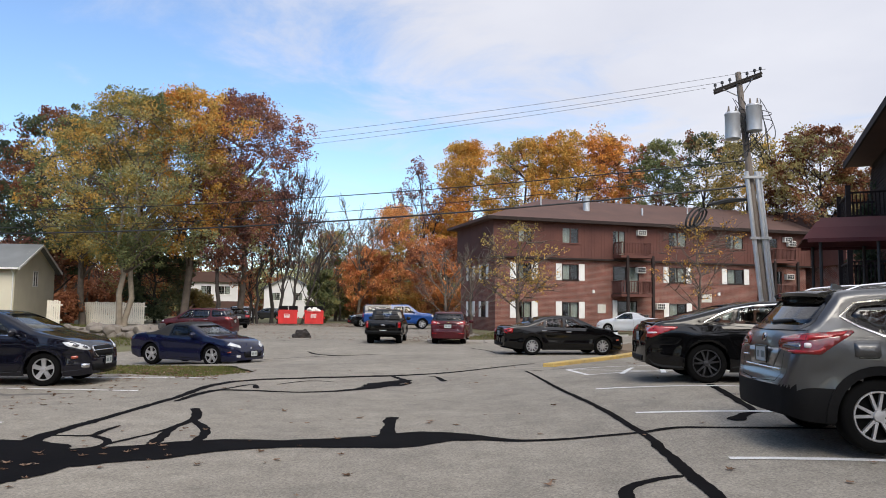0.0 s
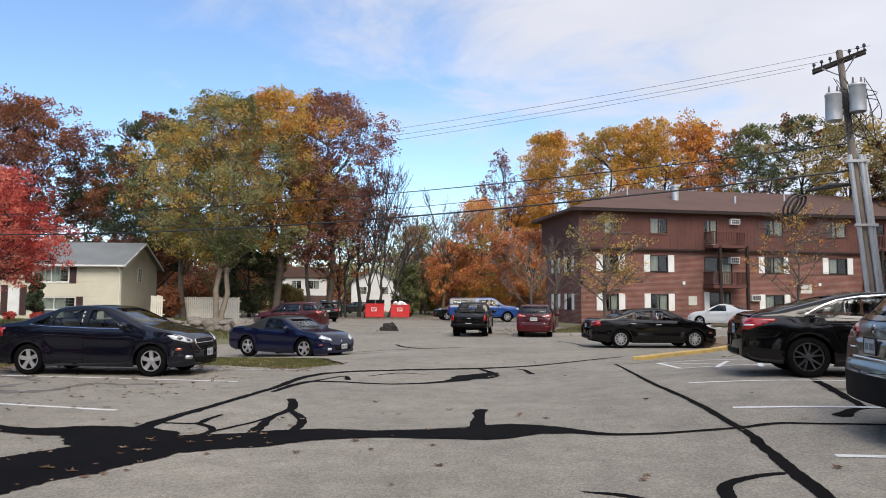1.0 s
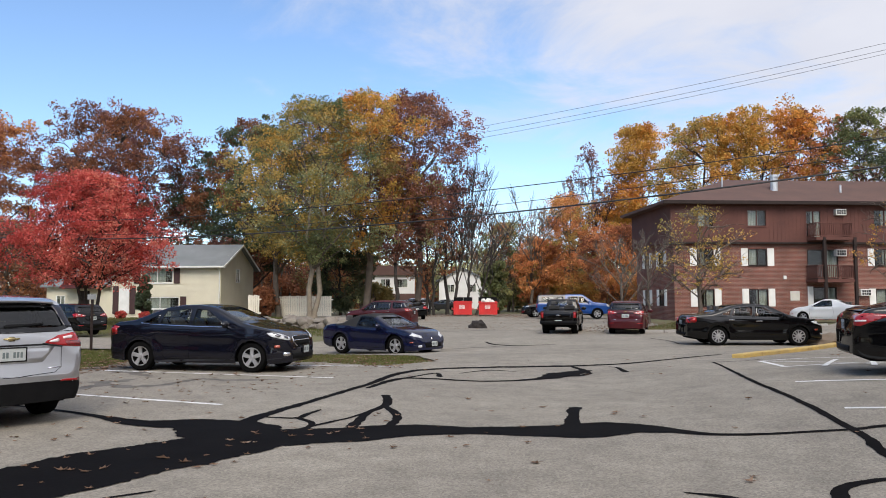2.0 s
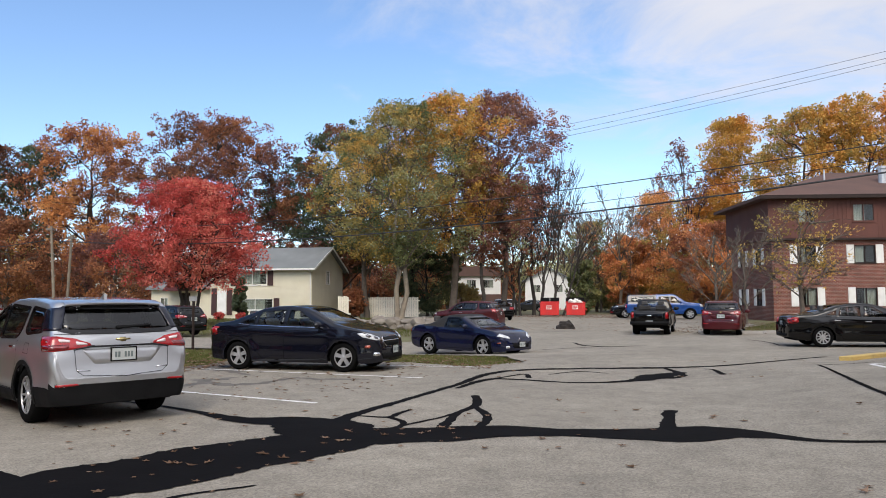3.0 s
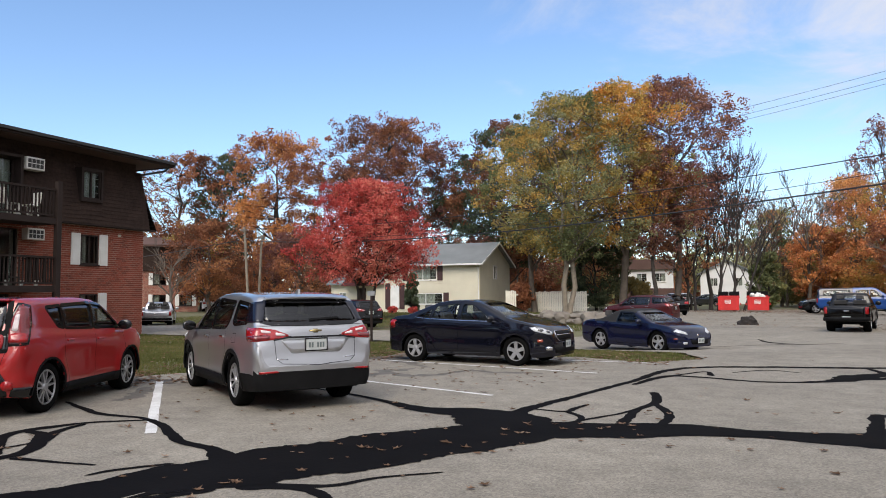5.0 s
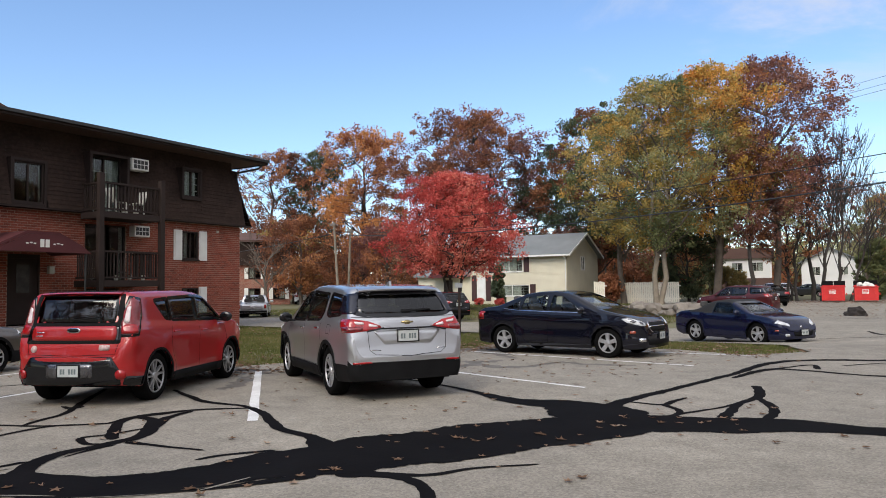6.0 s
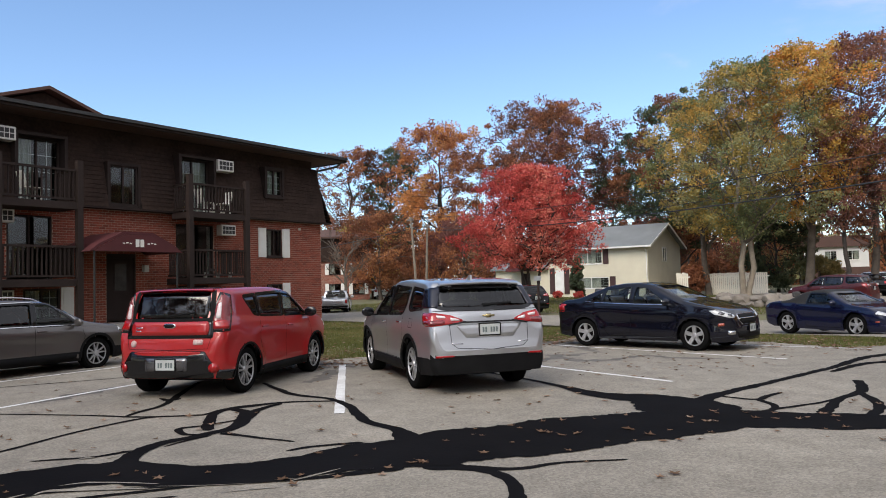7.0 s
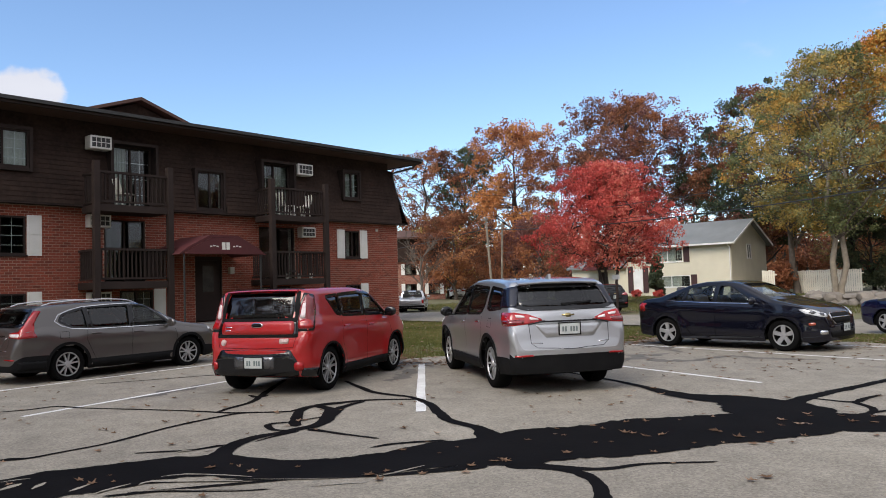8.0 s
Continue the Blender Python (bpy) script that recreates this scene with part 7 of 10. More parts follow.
CRUZE = dict(SEDAN, xr=-2.16, xf=2.18, top=[(-2.16, 0.66), (-2.15, 0.84), (-2.12, 1.02), (-2.0, 1.085)] + SEDAN["top"][4:-6] + [(1.76, 0.945), (1.97, 0.875), (2.08, 0.79), (2.13, 0.69), (2.17, 0.58), (2.18, 0.48)], side_panels=SEDAN["side_panels"][:1] + [("l", "tail_lamp_side", LAMP_RED, [(-1.90, 0.85), (-2.10, 0.83), (-2.10, 0.96), (-1.94, 0.985)], 0.006)])
EQUINOX = dict(SUV, bumper_top=0.545, mirror_mat=GLOSS_BLACK, extras=lambda sh: [fin(-1.55, sh), spoiler(-1.86, -2.06, 0.62, sh)])
vehicle("silver_suv", "clean silver compact SUV with black lower cladding", "car", EQUINOX, -9.53, 8.60, 154.6, SILVER, spokes=(5, "twin"))
vehicle("red_hatchback", "bright red boxy hatchback with gloss black rear bumper", "car", BOXY, -11.9, 6.08, 122.5, RED_PAINT, spokes=(5, "twin"))
vehicle("black_sedan", "blue-black four-door sedan with silver five-spoke wheels", "car", CRUZE, -9.17, 15.28, 1.7, NAVY_BLACK, spokes=(5, "wide"))
CROSSOVER = scaled(dict(SUV, side_panels=[("l", "bumper_side", PLASTIC, [(-1.78, 0.30), (-2.30, 0.34), (-2.30, 0.50), (-1.72, 0.48)], 0.007)],
        side_windows=[[(0.94, 1.055), (0.02, 1.07), (0.06, 1.555), (0.36, 1.535)], [(-0.05, 1.075), (-0.88, 1.095), (-0.94, 1.535), (-0.02, 1.56)], [(-0.95, 1.10), (-1.25, 1.125), (-1.52, 1.27), (-1.44, 1.40), (-1.01, 1.525)]],
        pillars=[[(0.02, 1.07), (-0.05, 1.075), (-0.02, 1.56), (0.06, 1.555)], [(-0.88, 1.095), (-0.95, 1.10), (-1.01, 1.525), (-0.94, 1.535)]],
        corners=[("c", "tail_lamp", LAMP_RED, [(0.30, 0.985), (-0.06, 0.955), (-0.42, 0.97), (-0.34, 1.08), (-0.30, 1.25), (-0.40, 1.50), (-0.24, 1.51), (-0.10, 1.25), (0.0, 1.10), (0.28, 1.07)], 0.010), ("c", "tail_lamp_insert", LAMP_WHITE, [(0.26, 1.0), (-0.04, 0.975), (-0.04, 1.055), (0.26, 1.05)], 0.015)]),
                   0.975, 0.99, 0.905, r=0.332, handle_mat=BROWN_GREY, mirror_mat=BROWN_GREY, extras=rails(-1.7, 0.25, 0.60, 0), arch_band=0.04, chrome_line=[(0.99, 0.950), (-0.88, 0.970), (-1.26, 0.995), (-1.45, 1.06), (-1.57, 1.15), (-1.49, 1.27), (-1.25, 1.355), (-1.0, 1.405), (-0.5, 1.430), (0.0, 1.436), (0.36, 1.412), (0.64, 1.25), (0.99, 0.950)])
vehicle("grey_crossover", "brown-grey crossover with bright window trim and roof rails", "car", CROSSOVER, -16.94, 3.83, 106.6, BROWN_GREY, spokes=(5, "twin"), z=-0.03)
WRAP_LAMPS = [q for q in SUV["panels"] if not q[1].startswith(("reflector", "badge", "tailgate_bar"))] + [("b", "lower_trim", CHROME, [(-0.55, 0.765), (0.55, 0.765), (0.55, 0.785), (-0.55, 0.785)], False, 0.008),
              ("b", "badge", CHROME, [(-0.06, 1.06), (-0.03, 1.04), (0.03, 1.04), (0.06, 1.06), (0.06, 1.11), (0.03, 1.13), (-0.03, 1.13), (-0.06, 1.11)], False, 0.010), ("b", "badge_centre", GLOSS_BLACK, [(-0.04, 1.065), (0.04, 1.065), (0.04, 1.105), (-0.04, 1.105)], False, 0.014), ("b", "badge", CHROME, [(0.46, 0.865), (0.68, 0.865), (0.68, 0.885), (0.46, 0.885)], False, 0.006)]
WRAP_SIDE = [("l", "fuel_flap", "body", [(-1.34, 0.93), (-1.58, 0.93), (-1.58, 1.07), (-1.34, 1.07)], 0.006)]
WRAP_CORNERS = [("c", "tail_lamp", LAMP_DEEP, [(0.42, 1.03), (0.36, 1.10), (0.0, 1.14), (-0.55, 1.185), (-0.60, 1.165), (-0.36, 1.0), (-0.28, 0.945), (0.05, 0.945), (0.36, 0.985)], 0.010), ("c", "tail_lamp_band", LAMP_RED, [(0.38, 1.035), (0.32, 1.085), (0.0, 1.122), (-0.52, 1.168), (-0.50, 1.14), (-0.20, 1.085), (0.0, 1.07), (0.28, 1.045)], 0.015), ("c", "tail_lamp_band", LAMP_RED, [(0.16, 0.955), (-0.26, 0.955), (-0.33, 1.0), (-0.30, 1.02), (-0.24, 0.985), (0.16, 0.975)], 0.015),
                ("c", "tail_lamp_insert", LAMP_WHITE, [(-0.10, 1.01), (-0.18, 1.01), (-0.18, 1.055), (-0.10, 1.055)], 0.018), ("c", "tail_lamp_insert", CHROME_DARK, [(0.30, 1.0), (-0.06, 0.99), (-0.06, 1.055), (0.26, 1.03)], 0.014)]
ROGUE = scaled(dict(SUV, panels=WRAP_LAMPS, side_panels=WRAP_SIDE, corners=WRAP_CORNERS, pillars=()), 1.0, 1.0, 1.0, r=0.36, wb=2.70, bumper_top=0.62, xr=-2.20, xf=2.18, rear_taper=(1.1, 0.09), rear_corner=(0.24, 0.22), bow=0.16, low=[(-2.20, 0.34), (-2.0, 0.29), (-1.6, 0.25), (1.6, 0.23), (1.95, 0.25), (2.18, 0.33)],
               belt=[(-2.20, 0.64), (-2.15, 0.92), (-2.02, 1.12), (-1.7, 1.15), (-1.3, 1.13), (0.9, 1.03), (1.3, 0.99), (1.95, 0.90), (2.18, 0.64)],
               top=[(-2.20, 0.60), (-2.195, 0.69), (-2.15, 0.75), (-2.13, 1.0), (-2.09, 1.17), (-2.01, 1.23), (-1.78, 1.49), (-1.73, 1.57), (-1.55, 1.60), (-1.0, 1.635), (-0.4, 1.64), (0.1, 1.61), (0.42, 1.55), (1.2, 1.14), (1.34, 1.10), (1.88, 1.01), (2.06, 0.88), (2.15, 0.66), (2.18, 0.50)], arch_band=0.075,
               side_windows=[[(0.88, 1.07), (0.02, 1.095), (0.06, 1.51), (0.36, 1.48)], [(-0.05, 1.10), (-0.90, 1.125), (-0.96, 1.49), (-0.02, 1.515)], [(-1.02, 1.14), (-1.28, 1.18), (-1.60, 1.32), (-1.48, 1.43), (-1.05, 1.475)]],
               chrome_line=[(0.92, 1.05), (-0.9, 1.095), (-1.30, 1.135), (-1.52, 1.23), (-1.67, 1.32), (-1.52, 1.455), (-1.0, 1.515), (-0.4, 1.535)], extras=lambda sh: rails(-1.5, 0.2, 0.60, 0)(sh) + [spoiler(-1.58, -1.86, 0.60, sh, GLOSS_BLACK, 0.045), fin(-1.3, sh)])
vehicle("grey_suv", "dark grey SUV with red wraparound tail lamps", "car", ROGUE, 5.66, 7.92, -5.0, GREY_PAINT, spokes=(5, "twin"), z=0.25)
CIVIC = scaled(dict(SEDAN, corners=[("c", "tail_lamp", LAMP_RED, [(0.42, 0.90), (0.38, 0.97), (0.02, 1.0), (-0.52, 0.985), (-0.50, 0.95), (-0.24, 0.86), (-0.06, 0.79), (0.12, 0.80), (0.14, 0.90)], 0.010), ("c", "tail_lamp_insert", LAMP_WHITE, [(0.06, 0.855), (-0.16, 0.865), (-0.16, 0.89), (0.06, 0.885)], 0.015)], panels=[q for q in SEDAN["panels"] if q[1] != "tail_lamp"]), 0.99, 1.0, 0.965, r=0.335, rim_share=0.70, seats=(0.28, -0.50, 0.42), chrome_line=[(-1.36, 1.03), (-1.10, 1.17), (-0.85, 1.265), (-0.5, 1.325), (-0.1, 1.352), (0.24, 1.325)], front_plate=False, frame_mat=GLOSS_BLACK,
               side_panels=[], extras=lambda sh: [spoiler(-2.02, -2.26, 0.66, sh, "body", 0.02)],
               top=[(-2.34, 0.62), (-2.31, 0.82), (-2.25, 1.0), (-2.1, 1.05), (-1.85, 1.08), (-0.9, 1.33), (-0.5, 1.40), (-0.05, 1.415), (0.28, 1.385), (0.55, 1.30), (1.16, 1.0), (1.30, 0.97), (1.80, 0.89), (2.05, 0.80), (2.17, 0.68), (2.21, 0.56)])
vehicle("black_compact", "black compact sedan with dark machined wheels and red tail lamps", "car", CIVIC, 5.92, 13.26, -6.0, BLACK_PAINT, spokes=(5, "twin"), rims=ALLOY_DARK, z=0.39)
vehicle("black_saloon", "black mid-size sedan with bright multi-spoke wheels", "car", scaled(SEDAN, 0.98, 0.98, 0.95, r=0.32, chrome_line=None, handle_mat=CHROME), 4.33, 27.02, 10.5, BLACK_PAINT, spokes=(10, "thin"))
ECLIPSE = scaled(dict(COUPE, roof_mat=SOFT_TOP, rear_window=None), 0.91, 0.97, 0.98, roof_span=(-1.42, 0.18))
vehicle("blue_convertible", "dark blue convertible with a closed black soft top", "car", ECLIPSE, -7.75, 23.55, -22.0, DEEP_BLUE, spokes=(5, "wide"))
vehicle("black_pickup", "black pickup truck seen from its tailgate", "truck", scaled(PICKUP, 0.82, 0.84, 0.84, r=0.35), -2.6, 35.3, 89.0, BLACK_PAINT, spokes=(6, "wide"))
vehicle("red_suv", "red SUV with a hitch under the bumper", "car", scaled(SUV, 0.88, 0.88, 0.90, r=0.33, cladding=None, cladding_ends=0.0, arch_band=0.03), 0.44, 35.4, 85.0, DARK_RED, spokes=(5, "wide"))
F150 = dict(PICKUP, roof_mat=DEEP_BLUE, roof_span=(-2.95, -0.72), top=[(-2.95, 0.80), (-2.94, 1.25), (-2.85, 1.80), (-2.7, 1.88), (-0.5, 1.90), (0.5, 1.92), (0.75, 1.86), (1.42, 1.35), (1.6, 1.30), (2.45, 1.22), (2.66, 1.08), (2.74, 0.8), (2.75, 0.6)],
            side_windows=PICKUP["side_windows"] + [[(-0.85, 1.34), (-2.55, 1.34), (-2.50, 1.72), (-0.85, 1.74)]], rear_window=None)
vehicle("blue_pickup", "bright blue pickup truck with a windowed bed cap", "truck", F150, -3.4, 58.5, 8.0, BRIGHT_BLUE, spokes=(6, "wide"))
vehicle("maroon_suv", "faded maroon older SUV", "car", scaled(SUV, 0.84, 0.86, 0.91, r=0.335, cladding=None, cladding_ends=0.0, arch_band=0.04), -12.9, 38.9, 178.0, MAROON_PAINT, spokes=(5, "wide"))
vehicle("white_coupe", "white two-door coupe with dark rear window", "car", scaled(COUPE, 1.0, 1.0, 1.12), 13.6, 53.5, 150.0, WHITE_CAR, spokes=(5, "wide"))
vehicle("silver_pickup", "silver pickup truck parked by the apartments", "truck", scaled(PICKUP, 0.84, 0.84, 0.76, r=0.32), -37.6, 26.9, 140.0, SILVER, spokes=(6, "wide"), z=-0.12)
vehicle("white_sedan", "white sedan parked before distant apartments", "car", scaled(SEDAN, 1.0, 1.0, 1.0), -65.0, 53.2, 140.0, WHITE_CAR, spokes=(5, "wide"))
vehicle("black_suv", "black SUV stopped on the street", "car", scaled(SUV, 0.86, 0.86, 0.84, r=0.31), -24.22, 28.03, 165.0, BLACK_PAINT, spokes=(5, "twin"))
vehicle("black_suv", "black SUV nose-out beside the blue truck", "car", scaled(SUV, 1.0, 1.0, 1.05), -5.7, 62.5, 200.0, BLACK_PAINT, spokes=(5, "wide"))
vehicle("dark_sedan", "dark sedan parked behind the maroon SUV", "car", scaled(SEDAN, 1.0, 1.0, 1.0), -15.9, 55.2, 120.0, BLACK_PAINT, spokes=(5, "wide"))
vehicle("white_hatchback", "white car behind the trees near the houses", "car", scaled(SUV, 0.95, 0.98, 0.98), -22.9, 82.0, 150.0, WHITE_CAR, spokes=(5, "wide"))
vehicle("grey_sedan", "dark grey car before the white house", "car", scaled(SEDAN, 1.0, 1.0, 1.0), -21.6, 92.0, 170.0, GREY_PAINT, spokes=(5, "wide"))

# ---- the house, fences, far buildings ----
def siding(bm, u0, u1, z0, z1, y, holes=(), step=0.2, gable=None):
    """Lapped boards on a wall, broken round the openings."""
    n = int(round((z1 - z0) / step))
    for i in range(n):
        a, b = z0 + (z1 - z0) * i / n, z0 + (z1 - z0) * (i + 1) / n
        lo, hi = (u0, u1) if not gable else gable(a)
        spans = [(lo, hi)]
        for h in holes:
            if h[2] < (a + b) / 2 < h[3]:
                spans = [q for s_, e_ in spans for q in ((s_, min(e_, h[0])), (max(s_, h[1]), e_)) if q[1] - q[0] > 0.01]
        for s_, e_ in spans:
            q = [bm.verts.new(v) for v in ((s_, y - 0.03, a), (e_, y - 0.03, a), (e_, y - 0.003, b), (s_, y - 0.003, b), (s_, y + 0.02, a), (e_, y + 0.02, a))]
            bm.faces.new(q[:4])
            bm.faces.new((q[4], q[5], q[1], q[0]))


def cream_house():
    """Split-level house with lapped siding, low grey roof and dark shutters."""
    m = frame_at(-32.8, 56.1, 0.987, 0.157)
    h = thing("house", "two-storey cream sided house with a grey gable roof and dark shutters", "house", m)
    u0, deep, ze, zr = -9.6, 8.2, 4.45, 6.35
    wins = [(-7.0, -4.2, 2.95, 4.25), (-7.0, -3.6, 0.75, 1.75)]
    bm = bmesh.new()
    holed(bm, u0, 0, -0.3, ze, wins, 0, 0.2)
    box(bm, u0, u0 + 0.2, 0.2001, deep, -0.3, ze)
    box(bm, u0 + 0.2001, -0.2001, deep - 0.2, deep, -0.3, ze)
    part("wall", bm, SIDING_CREAM, h)
    bm = bmesh.new()
    prism(bm, [(0.2001, -0.3), (deep - 0.0001, -0.3), (deep - 0.0001, ze), (deep / 2, zr - 0.1), (0.2001, ze)], -0.2, 0.0)
    for v in bm.verts:
        v.co = Vector((v.co.y, v.co.x, v.co.z))
    part("gable_wall", bm, SIDING_CREAM, h)
    bm = bmesh.new()
    siding(bm, u0, 0, -0.2, ze, 0, wins)
    part("siding", bm, SIDING_CREAM, h, "cream lapped siding")
    bm = bmesh.new()
    siding(bm, 0, deep, -0.2, zr - 0.15, 0, [(3.4, 4.4, 3.0, 4.3)], 0.2, lambda z: (max(0, (z - ze) / (zr - ze) * deep / 2), min(deep, deep - (z - ze) / (zr - ze) * deep / 2)))
    for v in bm.verts:
        v.co = Vector((-v.co.y, v.co.x, v.co.z))
    part("gable_siding", bm, SIDING_CREAM, h)
    bm = bmesh.new()
    for sgn in (1, -1):
        a, b_ = (-0.55, deep / 2) if sgn > 0 else (deep + 0.55, deep / 2)
        za = ze - 0.22
        q = [(a, za), (b_, zr), (b_, zr + 0.16), (a, za + 0.16)]
        prism(bm, q, u0 - 0.4, 0.45)
    for v in bm.verts:
        v.co = Vector((v.co.y, v.co.x, v.co.z))
    part("roof", bm, ROOF_GREY, h, "grey shingle roof")
    part("gutter", boxed((u0 - 0.4, 0.45, -0.68, -0.56, ze - 0.22, ze - 0.08)), WHITE_PAINT, h)
    bm = bmesh.new()
    for sgn in (1, -1):
        a = -0.56 if sgn > 0 else deep + 0.56
        prism(bm, [(a, ze - 0.28), (deep / 2, zr - 0.04), (deep / 2, zr + 0.14), (a, ze - 0.08)], 0.4501, 0.50)
    for v in bm.verts:
        v.co = Vector((v.co.y, v.co.x, v.co.z))
    part("barge_board", bm, WHITE_PAINT, h)
    bm = bmesh.new()
    tube(bm, [(-0.1, -0.6, ze - 0.2), (-0.1, -0.1, ze - 0.5), (-0.1, -0.09, 0.1)], 0.05, 6)
    part("downpipe", bm, WHITE_PAINT, h)
    for i, (a, c, d, e) in enumerate(wins):
        w = window(h, a, c, d, e, 0.0, WHITE_PAINT, (), 0.75, 3, True, 90 + i)
        for s_, t_ in ((a - 0.62, a - 0.1), (c + 0.1, c + 0.62)):
            part("shutter", boxed((s_, t_, -0.09, -0.035, d - 0.05, e + 0.05)), surface("dark_red_shutter", (0.055, 0.022, 0.02), None, rough=0.7), w, "dark maroon shutter")
    w = part("window", boxed((0.03, 0.08, 3.4, 3.48, 3.0, 4.3), (0.03, 0.08, 4.32, 4.4, 3.0, 4.3), (0.03, 0.08, 3.4801, 4.3199, 3.0, 3.08), (0.03, 0.08, 3.4801, 4.3199, 4.22, 4.3), (0.03, 0.08, 3.88, 3.92, 3.08, 4.22)), WHITE_PAINT, h)
    part("pane", boxed((0.034, 0.04, 3.48, 4.32, 3.08, 4.22)), GLOSS_BLACK, w)
    # lower wing with the door and its little red hood
    bm = bmesh.new()
    holed(bm, u0 - 6.1, u0 - 0.001, -0.3, 2.9, [(u0 - 3.2, u0 - 2.2, 0.3, 2.3), (u0 - 5.2, u0 - 4.4, 0.9, 1.9)], 0.4, 0.6)
    box(bm, u0 - 6.1, u0 - 5.9, 0.6001, deep, -0.3, 2.9)
    part("wing_wall", bm, SIDING_CREAM, h)
    bm = bmesh.new()
    prism(bm, [(-0.1, 2.75), (deep / 2, 4.4), (deep + 0.3, 2.75), (deep + 0.3, 2.6), (deep / 2, 4.25), (-0.1, 2.6)], u0 - 6.4, u0 - 0.001)
    for v in bm.verts:
        v.co = Vector((v.co.y, v.co.x, v.co.z))
    part("wing_roof", bm, ROOF_GREY, h)
    part("door", boxed((u0 - 3.2, u0 - 2.2, 0.42, 0.48, 0.3, 2.3)), TRIM_BROWN, h)
    window(h, u0 - 5.2, u0 - 4.4, 0.9, 1.9, 0.4, WHITE_PAINT, (), 0.6, 2, True, 99)
    bm = bmesh.new()
    prism(bm, [(u0 - 4.2, 2.5), (u0 - 3.7, 3.05), (u0 - 1.7, 3.05), (u0 - 1.2, 2.5)], -1.0, 0.395)
    part("door_hood", bm, AWNING, h, "maroon hood over the door")
    front = part("front_door", boxed((-8.9, -8.0, -0.09, -0.035, 0.4, 2.5)), WHITE_PAINT, h, "white front door between dark panels")
    for a in (-9.45, -7.95):
        part("side_panel", boxed((a, a + 0.5, -0.10, -0.036, 0.3, 2.7)), surface("dark_red_shutter", (0.055, 0.022, 0.02), None, rough=0.7), front)
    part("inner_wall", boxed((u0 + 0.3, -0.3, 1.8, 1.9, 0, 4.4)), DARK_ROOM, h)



cream_house()


def board_fence(x0, y0, x1, y1, height, gate=None):
    """Close-boarded fence of upright planks."""
    n = math.hypot(x1 - x0, y1 - y0)
    f = thing("board_fence", "weathered white board fence beside the house", "fence", frame_at(x0, y0, x1 - x0, y1 - y0), "board fences")
    first, rng = None, random.Random(x0)
    k = int(n / 0.16)
    for i in range(k):
        if first is None:
            first = part("plank", boxed((0.0, 0.145, -0.012, 0.012, -0.1, height)), FENCE_WHITE, f)
            ob = first
        else:
            ob = new("plank", first.data)
            ob.parent = f
        ob.location = (i * 0.16, rng.uniform(-0.006, 0.006), rng.uniform(-0.05, 0.05))
    part("rail", boxed((0, n, 0.0125, 0.06, 0.3, 0.4), (0, n, 0.0125, 0.06, height - 0.4, height - 0.3)), FENCE_WHITE, f)
    return f


board_fence(-30.07, 60.99, -25.4, 63.05, 1.85)
board_fence(-31.3, 58.1, -30.3, 58.6, 1.9)


def simple_house(name, label, px, py, ax, ay, width, deep, ze, zr, wall, roof, wins):
    h = thing(name, label, "house", frame_at(px, py, ax, ay))
    bm = bmesh.new()
    holed(bm, 0, width, -0.3, ze, wins, 0, 0.2)
    box(bm, 0, 0.2, 0.2001, deep, -0.3, ze)
    box(bm, width - 0.2, width, 0.2001, deep, -0.3, ze)
    box(bm, 0.2001, width - 0.2001, deep - 0.2, deep, -0.3, ze)
    part("wall", bm, wall, h)
    bm = bmesh.new()
    prism(bm, [(0, ze + 0.001), (width / 2, zr), (width, ze + 0.001)], 0.0, 0.2)
    part("gable", bm, wall, h)
    bm = bmesh.new()
    for sgn in (1, -1):
        a = -0.4 if sgn > 0 else width + 0.4
        prism(bm, [(a, ze - 0.15), (width / 2, zr + 0.02), (width / 2, zr + 0.2), (a, ze + 0.03)], -0.4, deep + 0.4)
    part("roof", bm, roof, h)
    for i, (a, c, d, e) in enumerate(wins):
        window(h, a, c, d, e, 0.0, WHITE_PAINT, (), 0.4, 2, True, 120 + i)
    part("inner_wall", boxed((0.3, width - 0.3, 1.6, 1.7, 0, ze)), DARK_ROOM, h)
    return h


simple_house("house", "white sided house with a gable to the lot", -27.2, 111.7, 0.98, 0.2, 7.4, 12, 4.4, 6.3, SIDING_WHITE, ROOF_GREY, [(1.2, 2.4, 2.6, 3.8), (4.6, 5.8, 2.6, 3.8)])
townhouse = simple_house("house", "white townhouse with paired windows, brown ground floor and dark roof", -35.2, 99.3, 0.956, 0.29, 7.2, 9, 5.0, 6.2, SIDING_WHITE, ROOF_BROWN, [(2.3, 3.7, 3.2, 4.4), (4.6, 6.2, 3.2, 4.4)])
part("lower_cladding", boxed((-0.02, 7.22, -0.06, -0.003, -0.3, 2.3)), ROOF_BROWN, townhouse, "brown ground-floor cladding")
part("roof_skirt", boxed((-0.3, 7.5, -0.42, -0.003, 4.9, 6.25)), ROOF_BROWN, townhouse, "dark shingled roof skirt")


